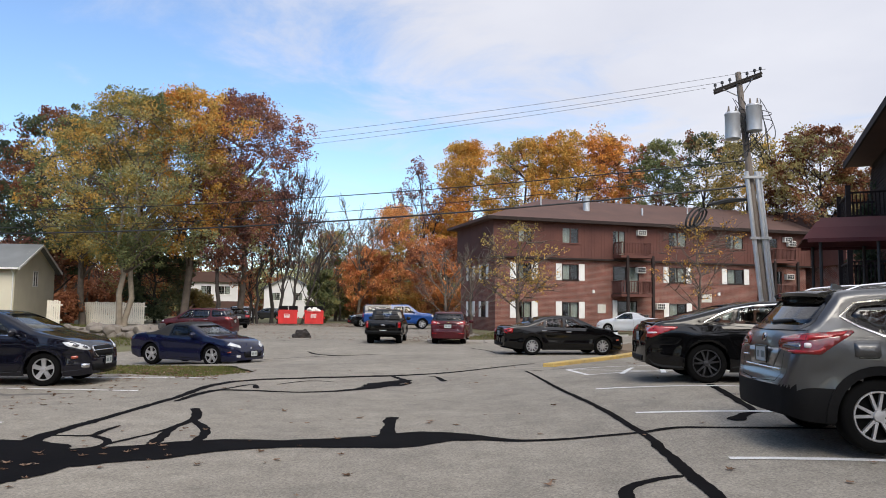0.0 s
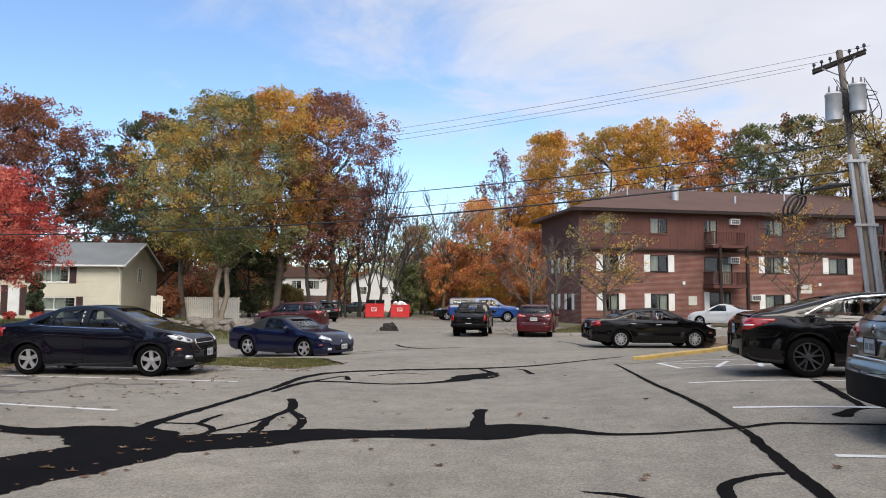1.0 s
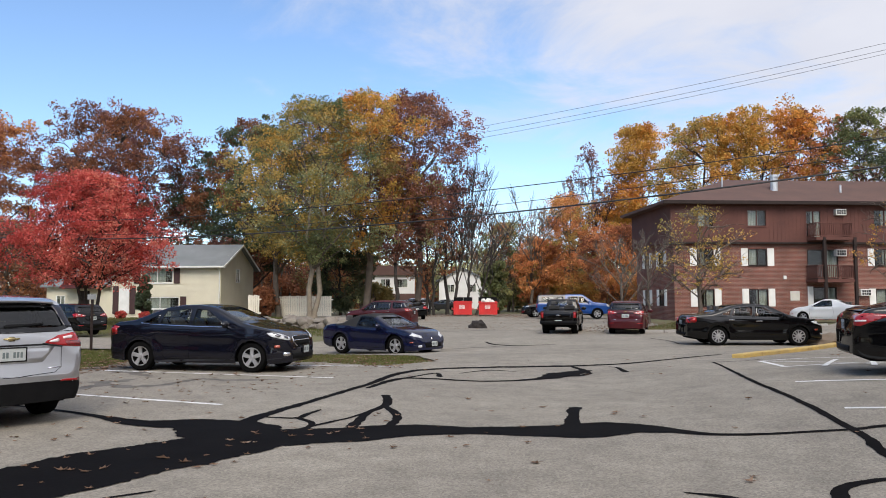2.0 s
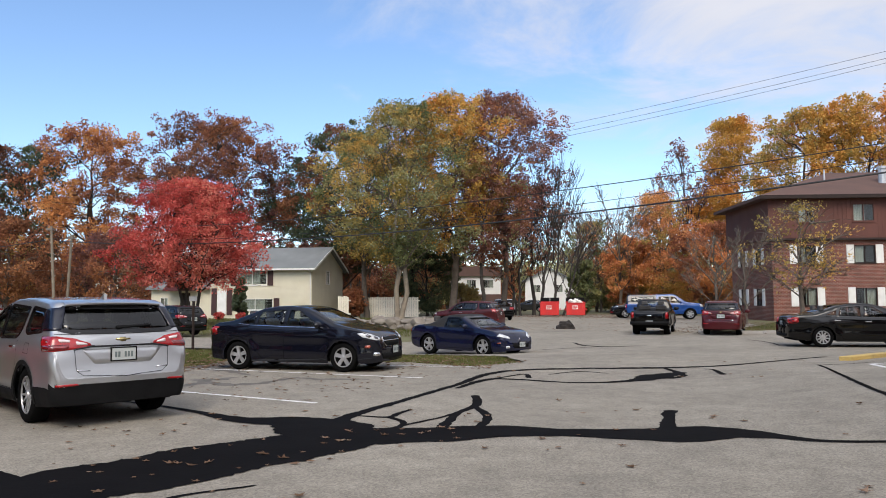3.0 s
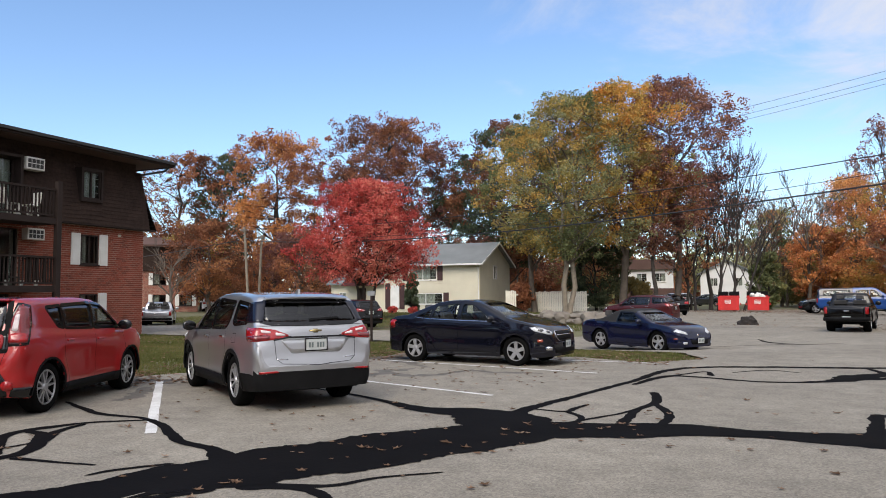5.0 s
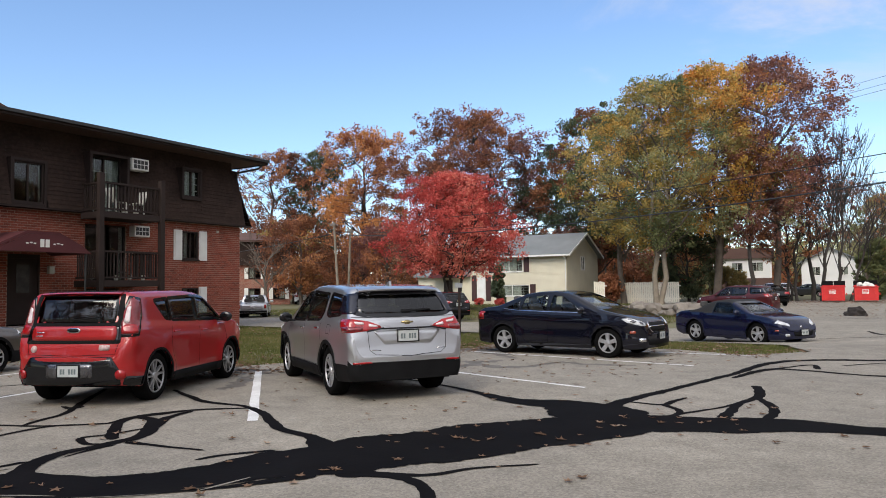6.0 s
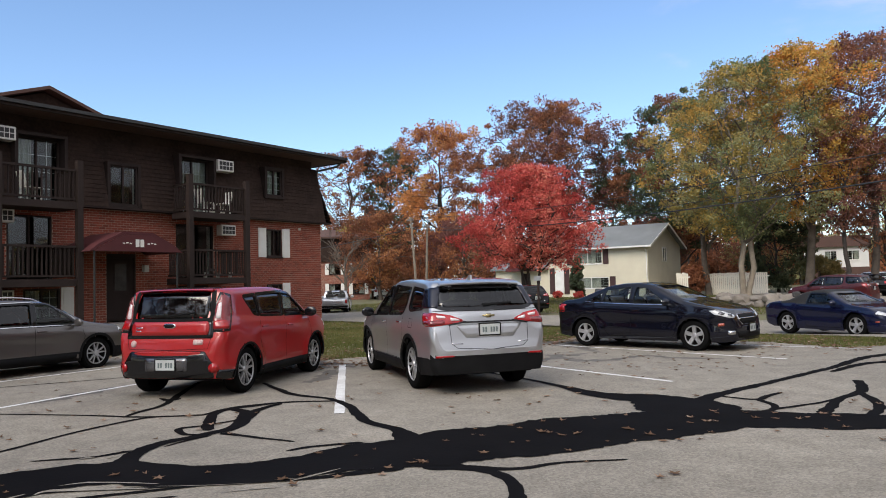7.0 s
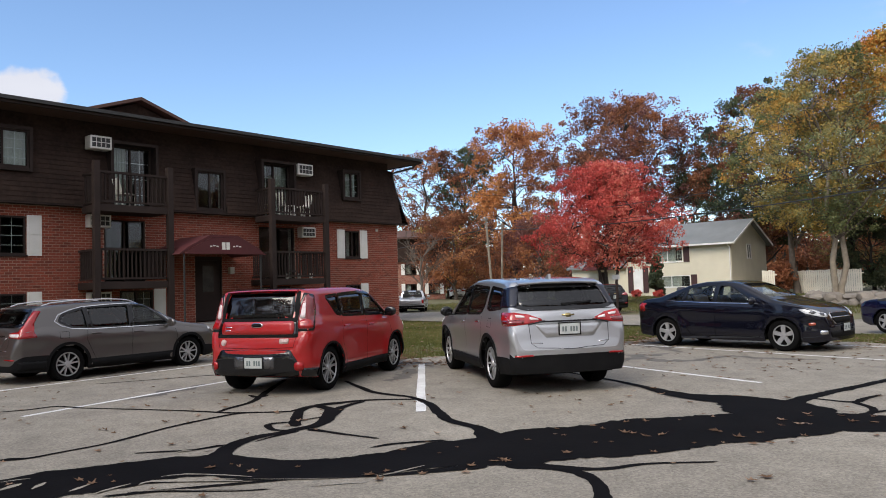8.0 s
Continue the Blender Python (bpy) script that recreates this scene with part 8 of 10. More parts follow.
def far_apartments():
    m = frame_at(-66.7, 52.8, 0.62, 0.78)
    b = thing("apartment_building", "distant brick apartment block with cream shutters", "building", m)
    u0, deep, zb, ze = -18.0, 12.0, 4.4, 7.0
    wins = [(a, a + 1.3, z, z + 1.2) for a in (-16.5, -12.5, -8.5, -4.6, -1.9) for z in (0.6, 2.9)]
    bm = bmesh.new()
    holed(bm, u0, 0, -0.3, zb, wins, 0, 0.25)
    box(bm, -0.25, 0, 0.2501, deep, -0.3, zb)
    box(bm, u0, u0 + 0.25, 0.2501, deep, -0.3, zb)
    part("wall", bm, BRICK_LEFT, b)
    part("mansard", boxed((u0 - 0.3, 0.3, -0.3, deep, zb + 0.001, ze)), SHINGLE, b)
    bm = bmesh.new()
    prism(bm, [(-0.9, ze + 0.001), (-0.9, ze + 0.2), (deep / 2, ze + 1.5), (deep + 0.9, ze + 0.2), (deep + 0.9, ze + 0.001)], u0 - 0.9, 0.9)
    for v in bm.verts:
        v.co = Vector((v.co.y, v.co.x, v.co.z))
    part("roof", bm, ROOF_BROWN, b)
    for i, (a, c, d, e) in enumerate(wins):
        window(b, a, c, d, e, 0.0, None, (-1, 1), 0.5, 0, True, 150 + i)
    part("inner_wall", boxed((u0 + 0.3, -0.3, 2.0, 2.1, 0, 4.3)), DARK_ROOM, b)


far_apartments()


def near_block():
    """The dark block beside the lot: shingled upper storey, deep eave, balcony, long entrance awning."""
    # the front runs along the stalls and faces the lot
    turn = Matrix.Translation((15.2, 22.6, 0)) @ Matrix.Rotation(math.atan2(-0.923, -0.385), 4, "Z")
    b = thing("apartment_building", "dark shingled brick apartment block with a deep eave and maroon awning", "building", turn)
    # x runs towards the street end, -y faces the lot
    u0, u1, deep = -11.0, 9.5, 12.0
    part("wall", boxed((u0, u1, 0, 0.25, -0.2, 5.2), (u0, u0 + 0.25, 0.2501, deep, -0.2, 5.2), (u1 - 0.25, u1, 0.2501, deep, -0.2, 5.2), (u0 + 0.2501, u1 - 0.2501, deep - 0.25, deep, -0.2, 5.2)), BRICK_LEFT, b)
    bm = bmesh.new()
    courses(bm, u0 - 0.2, u1 + 0.2, 5.2, 8.4, lambda z: -0.3 + 0.1 * (z - 5.2), 0.16, 0.022)
    box(bm, u0 - 0.2, u1 + 0.2, 0.06, deep, 5.2, 8.4)
    part("mansard", bm, SHINGLE, b)
    bm = bmesh.new()
    prism(bm, [(-1.0, 8.42), (-1.0, 8.66), (deep / 2, 10.4), (deep + 0.9, 8.66), (deep + 0.9, 8.42)], u0 - 0.8, u1 + 0.8)
    for v in bm.verts:
        v.co = Vector((v.co.y, v.co.x, v.co.z))
    part("roof", bm, ROOF_BROWN, b)
    part("eave_board", boxed((u0 - 0.82, u1 + 0.82, -1.08, -1.001, 8.36, 8.64)), TRIM_BROWN, b)
    balcony(b, -8.6, -5.6, -1.6, 5.3, TRIM_BROWN, wall_y=-0.31)
    balcony(b, -8.6, -5.6, -1.6, 2.6, TRIM_BROWN, wall_y=-0.003)
    for u in (-8.6, -5.6):
        part("balcony_post", boxed((u - 0.09, u + 0.09, -1.72, -1.54, 0, 6.6)), TRIM_BROWN, b)
    # awning: a long canopy square to the front
    bm = bmesh.new()
    c = 0.9
    prism(bm, [(c - 1.6, 3.50), (c - 1.1, 3.90), (c - 0.5, 4.25), (c + 0.5, 4.25), (c + 1.1, 3.90), (c + 1.6, 3.50), (c + 1.5, 3.50), (c + 1.05, 3.83), (c + 0.47, 4.16), (c - 0.47, 4.16), (c - 1.05, 3.83), (c - 1.5, 3.50)], -3.75, -0.004)
    for v in bm.verts:  # the outer end slopes back
        if v.co.y < -3:
            v.co.y += (v.co.z - 3.50) * 0.75
        v.co.z += 0.3
    aw = part("awning", bm, AWNING, b, "long maroon canvas entrance awning")
    bm = bmesh.new()
    prism(bm, [(c - 1.5, 3.50), (c - 1.05, 3.83), (c - 0.47, 4.16), (c + 0.47, 4.16), (c + 1.05, 3.83), (c + 1.5, 3.50)], -3.79, -3.751)
    for v in bm.verts:
        v.co.y += (v.co.z - 3.50) * 0.75
        v.co.z += 0.3
    part("awning_front", bm, AWNING, aw)
    for u in (c - 1.62, c + 1.58):
        part("valance", boxed((u, u + 0.04, -3.65, -0.01, 3.70, 3.82)), AWNING, aw)
        bm = bmesh.new()
    for u in (c - 1.45, c + 1.45):
        for y in (-3.3, -1.8):
            tube(bm, [(u, y, 0), (u, y, 3.8)], 0.05, 6)
    part("awning_post", bm, BLACK_METAL, aw)


near_block()


# ---- rubbish skips ----
def skip(x, y, turn, load):
    d = thing("rubbish_skip", "bright red steel rubbish skip with an open lid" + (" heaped with bags" if load else ""), "dumpster", Matrix.Translation((x, y, 0)) @ Matrix.Rotation(radians(turn), 4, "Z") @ Matrix.Diagonal((0.88, 0.9, 0.9, 1)), "rubbish skips")
    bm = bmesh.new()
    for x0, x1, y0, y1 in ((-0.95, 0.95, -0.8, -0.75), (-0.95, 0.95, 0.75, 0.8), (-0.95, -0.9, -0.7499, 0.7499), (0.9, 0.95, -0.7499, 0.7499)):
        box(bm, x0, x1, y0, y1, 0.12, 1.35 if y0 < 0 else 1.5)
    box(bm, -0.9, 0.9, -0.75, 0.75, 0.12, 0.17)
    part("bin", bm, RED_STEEL, d)
    for u in (-0.7, -0.25, 0.25, 0.7):
        part("rib", boxed((u - 0.04, u + 0.04, -0.86, -0.801, 0.15, 1.3)), RED_STEEL, d)
    part("rim", boxed((-1.0, 1.0, -0.87, -0.801, 1.301, 1.38), (-1.03, -0.951, -0.8, 0.8, 1.3, 1.38), (0.951, 1.03, -0.8, 0.8, 1.3, 1.38)), RED_STEEL, d)
    part("notice", boxed((-0.34, 0.2, -0.872, -0.8702, 0.72, 1.1)), WHITE_PAINT, d, "white notice")
    part("notice_bars", boxed((-0.3, 0.16, -0.876, -0.8725, 0.98, 1.05), (-0.3, 0.16, -0.876, -0.8725, 0.86, 0.93), (-0.3, 0.05, -0.876, -0.8725, 0.76, 0.81)), RED_STEEL, d)
    part("lid", boxed((-0.98, -0.02, 0.801, 0.85, 1.3, 1.9), (0.02, 0.98, 0.801, 0.85, 1.3, 1.9)), PLASTIC, d, "lid thrown back")
    part("pocket", boxed((-1.12, -1.031, -0.5, 0.5, 0.6, 0.8), (1.031, 1.12, -0.5, 0.5, 0.6, 0.8)), RED_STEEL, d)
    if load:
        rng = random.Random(4)
        for i in range(12):
            bm = bmesh.new()
            bmesh.ops.create_icosphere(bm, subdivisions=2, radius=rng.uniform(0.17, 0.28))
            for v in bm.verts:
                v.co *= 1 + 0.5 * noise.noise(v.co * 6 + Vector((i, 0, 0)))
            off = Vector((rng.uniform(-0.6, 0.6), rng.uniform(-0.4, 0.4), 1.28 + rng.uniform(0, 0.32)))
            for v in bm.verts:
                v.co += off
            part("rubbish_bag", bm, WHITE_PAINT, d, "pale rubbish bag", smooth=60)


skip(-14.04, 66.8, 10.0, False)
skip(-11.76, 67.3, 12.0, True)


# ---- poles and wires ----
def utility_pole():
    m = Matrix.Translation((10.56, 23.62, 0))
    p = thing("utility_pole", "weathered wooden utility pole leaning, with cans, conduits and crossarm", "pole", m)
    lean = Vector((-0.078, 0.032, 1))
    at = lambda z: lean * z
    bm = bmesh.new()
    tube(bm, [at(-0.3), at(3), at(6.5), at(9.6)], [0.145, 0.13, 0.112, 0.095], 12)
    part("shaft", bm, WOOD_GREY, p)
    for dx, r in ((-0.17, 0.070), (0.15, 0.070), (0.26, 0.045)):
        bm = bmesh.new()
        tube(bm, [at(0.0) + Vector((dx, -0.16, 0)), at(3.2) + Vector((dx, -0.16, 0)), at(6.2) + Vector((dx, -0.16, 0))], r, 8)
        part("conduit", bm, METAL_GREY, p, "galvanised riser conduit")
    for z in (1.9, 4.0, 6.0):
        c = at(z)
        part("clamp", boxed((c.x - 0.32, c.x + 0.36, c.y - 0.26, c.y - 0.18, z - 0.04, z + 0.04)), METAL_GREY, p)
    a = Vector((0.93, -0.37, 0.30)).normalized()
    c = at(9.25)
    side = Vector((0.37, 0.93, 0)).normalized()
    for k, dz in enumerate((0.0, 0.0)):
        bm = bmesh.new()
        off = side * (0.16 if k else -0.16)
        tube(bm, [c - a * 0.84 + off, c + a * 0.74 + off], 0.055, 4)
        part("crossarm", bm, BARK_DARK, p, "dark weathered crossarm")
    for q in (-0.78, -0.55, -0.3, 0.26, 0.5, 0.68):
        bm = bmesh.new()
        b0 = c + a * q + side * -0.16
        tube(bm, [b0, b0 + Vector((0, 0, 0.12)), b0 + Vector((0, 0, 0.14)), b0 + Vector((0, 0, 0.22))], [0.02, 0.02, 0.055, 0.04], 8)
        part("insulator", bm, BLACK_METAL, p)
    for s in (-0.55, 0.45):
        bm = bmesh.new()
        tube(bm, [c + a * s, at(8.75)], 0.02, 5)
        part("brace", bm, METAL_GREY, p)
    for q, z, r in ((Vector((-0.46, -0.18, 0)), 7.72, 0.245), (Vector((0.20, -0.36, 0)), 7.95, 0.245)):
        bm = bmesh.new()
        b0 = at(z) + q
        tube(bm, [b0 + Vector((0, 0, h)) for h in (-0.45, -0.43, 0.36, 0.38, 0.45)], [r * 0.9, r, r, r * 1.06, r * 0.85], 16)
        can = part("transformer_can", bm, METAL_GREY, p, "grey steel transformer can", smooth=40)
        for dx in (-0.12, 0.12):
            bm = bmesh.new()
            tube(bm, [b0 + Vector((dx, 0, 0.44)), b0 + Vector((dx, 0, 0.52)), b0 + Vector((dx, 0, 0.66))], [0.05, 0.035, 0.02], 8)
            part("bushing", bm, WOOD_GREY, can)
        bm = bmesh.new()
        tube(bm, [b0, at(z)], 0.06, 5)
        part("bracket", bm, METAL_GREY, can)
    rng = random.Random(3)
    for i in range(34):  # loose leads round the cans
        s0 = at(rng.uniform(6.6, 8.9)) + Vector((rng.uniform(-0.5, 0.5), -0.3, 0))
        s1 = at(rng.uniform(6.4, 8.4)) + Vector((rng.uniform(-0.4, 0.9), -0.2, 0))
        mid = (s0 + s1) / 2 + Vector((rng.uniform(-0.2, 0.5), 0, rng.uniform(-0.5, 0.1)))
        bm = bmesh.new()
        tube(bm, [s0 * (1 - t) ** 2 + mid * 2 * t * (1 - t) + s1 * t * t for t in [k / 8 for k in range(9)]], 0.015, 4)
        part("lead", bm, BLACK_METAL, p)
    return p


utility_pole()


def wire(name, a, b, sag, r, label, material=None):
    a, b = Vector(a), Vector(b)
    bm = bmesh.new()
    tube(bm, [a.lerp(b, t) - Vector((0, 0, 4 * sag * t * (1 - t))) for t in [k / 30 for k in range(31)]], r, 5)
    ob = part(name, bm, material or BLACK_METAL)
    return tagged(ob, label, "wire", "overhead wires")


for ax_, ay_, az_, bz_ in ((8.9, 24.4, 9.20, 8.9), (9.4, 24.2, 9.36, 9.25), (10.6, 23.6, 9.62, 9.5)):
    wire("power_line", (ax_, ay_, az_), (-44.7, 40.6, bz_), 1.35, 0.006, "thin overhead power line")
wire("service_cable", (10.05, 23.8, 5.75), (-44.7, 40.2, 6.0), 1.15, 0.031, "thick black overhead cable")
wire("service_cable", (10.0, 23.8, 6.6), (-44.7, 40.2, 7.0), 1.05, 0.018, "thin black overhead cable")
wire("service_cable", (10.0, 23.8, 6.2), (-44.7, 40.2, 6.2), 1.2, 0.012, "thin black overhead cable")
wire("service_cable", (-44.7, 40.2, 6.2), (-110, 52, 6.6), 1.0, 0.028, "thick black overhead cable")


def cable_coil():
    c = thing("cable_coil", "spare black cable coiled in loops on the overhead line", "cable coil", Matrix.Translation((8.44, 24.3, 4.95)))
    for k in range(3):
        bm = bmesh.new()
        r, dx = 0.34 - 0.03 * k, -0.10 + 0.14 * k
        tube(bm, [Vector((dx + 0.16 * math.sin(a) + r * 0.6 * math.cos(a), 0.03 * k + r * 0.3 * math.cos(a), r * math.sin(a) - 0.2)) for a in [i * math.pi / 12 for i in range(25)]], 0.036, 6, False)
        part("loop", bm, BLACK_METAL, c)
    bm = bmesh.new()
    tube(bm, [(0.4, -0.1, 0.22), (1.0, -0.25, 0.34), (1.6, -0.45, 0.36)], [0.05, 0.09, 0.05], 6)
    part("splice", bm, BLACK_METAL, c)


cable_coil()
for px, py, h, dx in ((-44.7, 40.2, 7.1, 0.10), (-45.6, 42.0, 6.6, -0.06)):
    p = thing("utility_pole", "slim pale wooden roadside pole", "pole", Matrix.Translation((px, py, 0)), "roadside poles")
    bm = bmesh.new()
    tube(bm, [(0, 0, -0.3), (-dx * 3, 0, 3.5), (-dx * 6, 0, h)], [0.11, 0.10, 0.085], 10)
    part("shaft", bm, BARK_PALE, p)
    part("bracket", boxed((-0.4 - dx * 6, 0.2 - dx * 6, -0.1, 0.1, h - 0.3, h - 0.12)), WOOD_GREY, p)


def street_sign():
    s = thing("street_sign", "thin brown sign post at the verge", "sign", Matrix.Translation((-16.44, 20.19, 0)))
    part("post", boxed((-0.035, 0.035, -0.025, 0.025, -0.1, 1.75)), TRIM_BROWN, s)
    part("board", bevelled(-0.16, 0.16, -0.035, -0.0255, 1.58, 1.74, 0.003, 1), METAL_GREY, s)


street_sign()


# ---- stones of the low retaining wall, kerb, rubble ----
def stone_row():
    w = thing("stone_wall", "low wall of rough field stones along the lawn", "stone wall", Matrix.Translation((0, 0, 0)))
    rng = random.Random(8)
    for i in range(78):
        t = i / 78
        x, y = -22.5 + 11.0 * t + rng.uniform(-0.3, 0.3), 38.0 - 2.6 * t + rng.uniform(-0.35, 0.35)
        bm = bmesh.new()
        bmesh.ops.create_icosphere(bm, subdivisions=2, radius=1)
        sx, sy, sz = rng.uniform(0.22, 0.5), rng.uniform(0.2, 0.4), rng.uniform(0.14, 0.34)
        for v in bm.verts:
            k = 1 + 0.35 * noise.noise(v.co * 1.4 + Vector((i * 3.1, 0, 0)))
            v.co = Vector((x + v.co.x * sx * k, y + v.co.y * sy * k, 0.12 + (0.25 if i % 3 == 0 else 0.0) + v.co.z * sz * k))
        part("stone", bm, STONE, w, smooth=30)


stone_row()


def kerb(points, name, material, label, h=0.13, w=0.16):
    k = thing(name, label, "kerb", Matrix(), "", "structure")
    for (xa, ya), (xb, yb) in zip(points, points[1:]):
        n = max(1, round(math.hypot(xb - xa, yb - ya) / 1.5))
        for i in range(n):
            a = (xa + (xb - xa) * i / n, ya + (yb - ya) * i / n)
            b = (xa + (xb - xa) * (i + 1) / n, ya + (yb - ya) * (i + 1) / n)
            L = math.hypot(b[0] - a[0], b[1] - a[1])
            bm = bevelled(0.006, L - 0.006, -w / 2, w / 2, -0.1, h, 0.02, 2)
            m = frame_at(*a, b[0] - a[0], b[1] - a[1])
            for v in bm.verts:
                v.co = m @ v.co
                v.co.z += ground_z(v.co.x, v.co.y)
            part("kerb_stone", bm, material, k)


kerb([(2.74, 19.00), (4.61, 22.47), (6.54, 25.88), (8.9, 30.4)], "kerb_yellow", PAINT_YELLOW, "worn yellow painted kerb", 0.10, 0.3)
kerb([(-0.7, 35.3), (2.0, 35.5), (4.8, 37.3), (8.2, 41.6), (11.6, 46.0)], "kerb", CONCRETE, "grey concrete kerb by the grass")


def mound(name, label, x, y, rx, ry, h, material, seed):
    bm = bmesh.new()
    bmesh.ops.create_icosphere(bm, subdivisions=4, radius=1)
    for v in bm.verts:
        k = 1 + 0.3 * noise.noise(v.co * 2.5 + Vector((seed, 0, 0))) + 0.15 * noise.noise(v.co * 9 + Vector((seed, 3, 0)))
        v.co = Vector((x + v.co.x * rx * k, y + v.co.y * ry * k, max(-0.05, v.co.z * h * k)))
    return tagged(part(name, bm, material, smooth=50), label, "heap")


mound("brush_pile", "dark heap of raked leaves and brush on the asphalt", -7.4, 38.8, 0.46, 0.32, 0.40, BRUSH, 1.0)
mound("soil_bank", "bare soil heap at the kerb end", 6.9, 27.4, 1.2, 0.7, 0.35, DIRT, 5.0)
sheet("ground_verge", [(6.7, 26.0), (8.9, 30.2), (16, 38), (30, 40), (30, 30), (14, 26.5)], 0.02, GRASS_SOIL, "scruffy verge behind the yellow kerb", "verge", wobble=0.15)

# ---- trees ----
LEAF_SETS = {
    "gold_olive": [(0.206, 0.182, 0.068), (0.361, 0.283, 0.091), (0.538, 0.356, 0.107), (0.717, 0.397, 0.110)],
    "orange": [(0.339, 0.147, 0.070), (0.531, 0.220, 0.086), (0.678, 0.305, 0.104), (0.701, 0.395, 0.147)],
    "gold": [(0.339, 0.243, 0.068), (0.542, 0.328, 0.081), (0.678, 0.373, 0.090), (0.701, 0.296, 0.095)],
    "amber": [(0.373, 0.203, 0.059), (0.588, 0.277, 0.066), (0.689, 0.311, 0.075), (0.720, 0.271, 0.081)],
    "rust": [(0.169, 0.079, 0.056), (0.277, 0.115, 0.070), (0.395, 0.163, 0.084), (0.497, 0.243, 0.102)],
    "red": [(0.360, 0.054, 0.048), (0.540, 0.092, 0.080), (0.660, 0.155, 0.125), (0.720, 0.290, 0.200)],
    "plum": [(0.136, 0.072, 0.075), (0.203, 0.097, 0.090), (0.288, 0.141, 0.104), (0.384, 0.209, 0.119)],
    "green": [(0.089, 0.119, 0.068), (0.151, 0.181, 0.086), (0.232, 0.246, 0.108), (0.351, 0.304, 0.121)],
    "dark_green": [(0.053, 0.071, 0.053), (0.081, 0.105, 0.068), (0.121, 0.143, 0.081), (0.194, 0.186, 0.096)],
    "olive": [(0.206, 0.184, 0.096), (0.304, 0.262, 0.121), (0.414, 0.328, 0.138), (0.551, 0.393, 0.151)],
    "sage": [(0.160, 0.173, 0.096), (0.256, 0.262, 0.128), (0.371, 0.339, 0.154), (0.512, 0.422, 0.179)],
    "brown": [(0.10, 0.055, 0.042), (0.18, 0.085, 0.055), (0.27, 0.12, 0.065), (0.36, 0.17, 0.08)],
    "scarlet": [(0.452, 0.169, 0.085), (0.633, 0.249, 0.104), (0.720, 0.328, 0.127), (0.701, 0.418, 0.158)],
}


def leaves(name, centres, spread, count, size, material, parent, seed, flat=0.75, label=""):
    """Many small folded leaf sprays round the twig ends."""
    rng = np.random.default_rng(seed)
    c = np.asarray(centres, float)
    per = rng.integers(0, len(c), count)
    sp = np.asarray(spread, float)
    if sp.ndim == 0:
        sp = np.full(len(c), float(sp))
    d = rng.normal(size=(count, 3))
    d /= np.linalg.norm(d, axis=1, keepdims=True)
    rad = rng.random(count) ** 0.45
    p = c[per] + d * (rad * sp[per])[:, None] * np.array([1, 1, flat])
    u = rng.normal(size=(count, 3))
    u /= np.linalg.norm(u, axis=1, keepdims=True)
    v = np.cross(u, rng.normal(size=(count, 3)))
    v /= np.linalg.norm(v, axis=1, keepdims=True) + 1e-9
    s = size * rng.uniform(0.55, 1.35, count)[:, None]
    fold = np.cross(u, v) * s * rng.uniform(-0.35, 0.35, count)[:, None]
    quad = np.stack([p - u * s, p + v * s * 0.55 + fold, p + u * s, p - v * s * 0.55 + fold], 1).reshape(-1, 3)
    mesh = bpy.data.meshes.new(name)
    mesh.vertices.add(count * 4)
    mesh.vertices.foreach_set("co", quad.astype(np.float32).ravel())
    mesh.loops.add(count * 4)
    mesh.loops.foreach_set("vertex_index", np.arange(count * 4, dtype=np.int32))
    mesh.polygons.add(count)
    mesh.polygons.foreach_set("loop_start", np.arange(0, count * 4, 4, dtype=np.int32))
    mesh.update(calc_edges=True)
    mesh.materials.append(material)
    ob = new(name, mesh)
    ob.parent = parent
    if label:
        ob["label"] = label
    return ob


def limb_path(a, b, rng, bend=0.12, n=6):
    a, b = Vector(a), Vector(b)
    d = (b - a).length
    side = Vector((rng.uniform(-1, 1), rng.uniform(-1, 1), rng.uniform(0.1, 0.9))) * d * bend
    return [a.lerp(b, i / n) + side * math.sin(math.pi * i / n) + Vector((rng.uniform(-1, 1), rng.uniform(-1, 1), rng.uniform(-1, 1))) * d * 0.02 * (0 < i < n) for i in range(n + 1)]


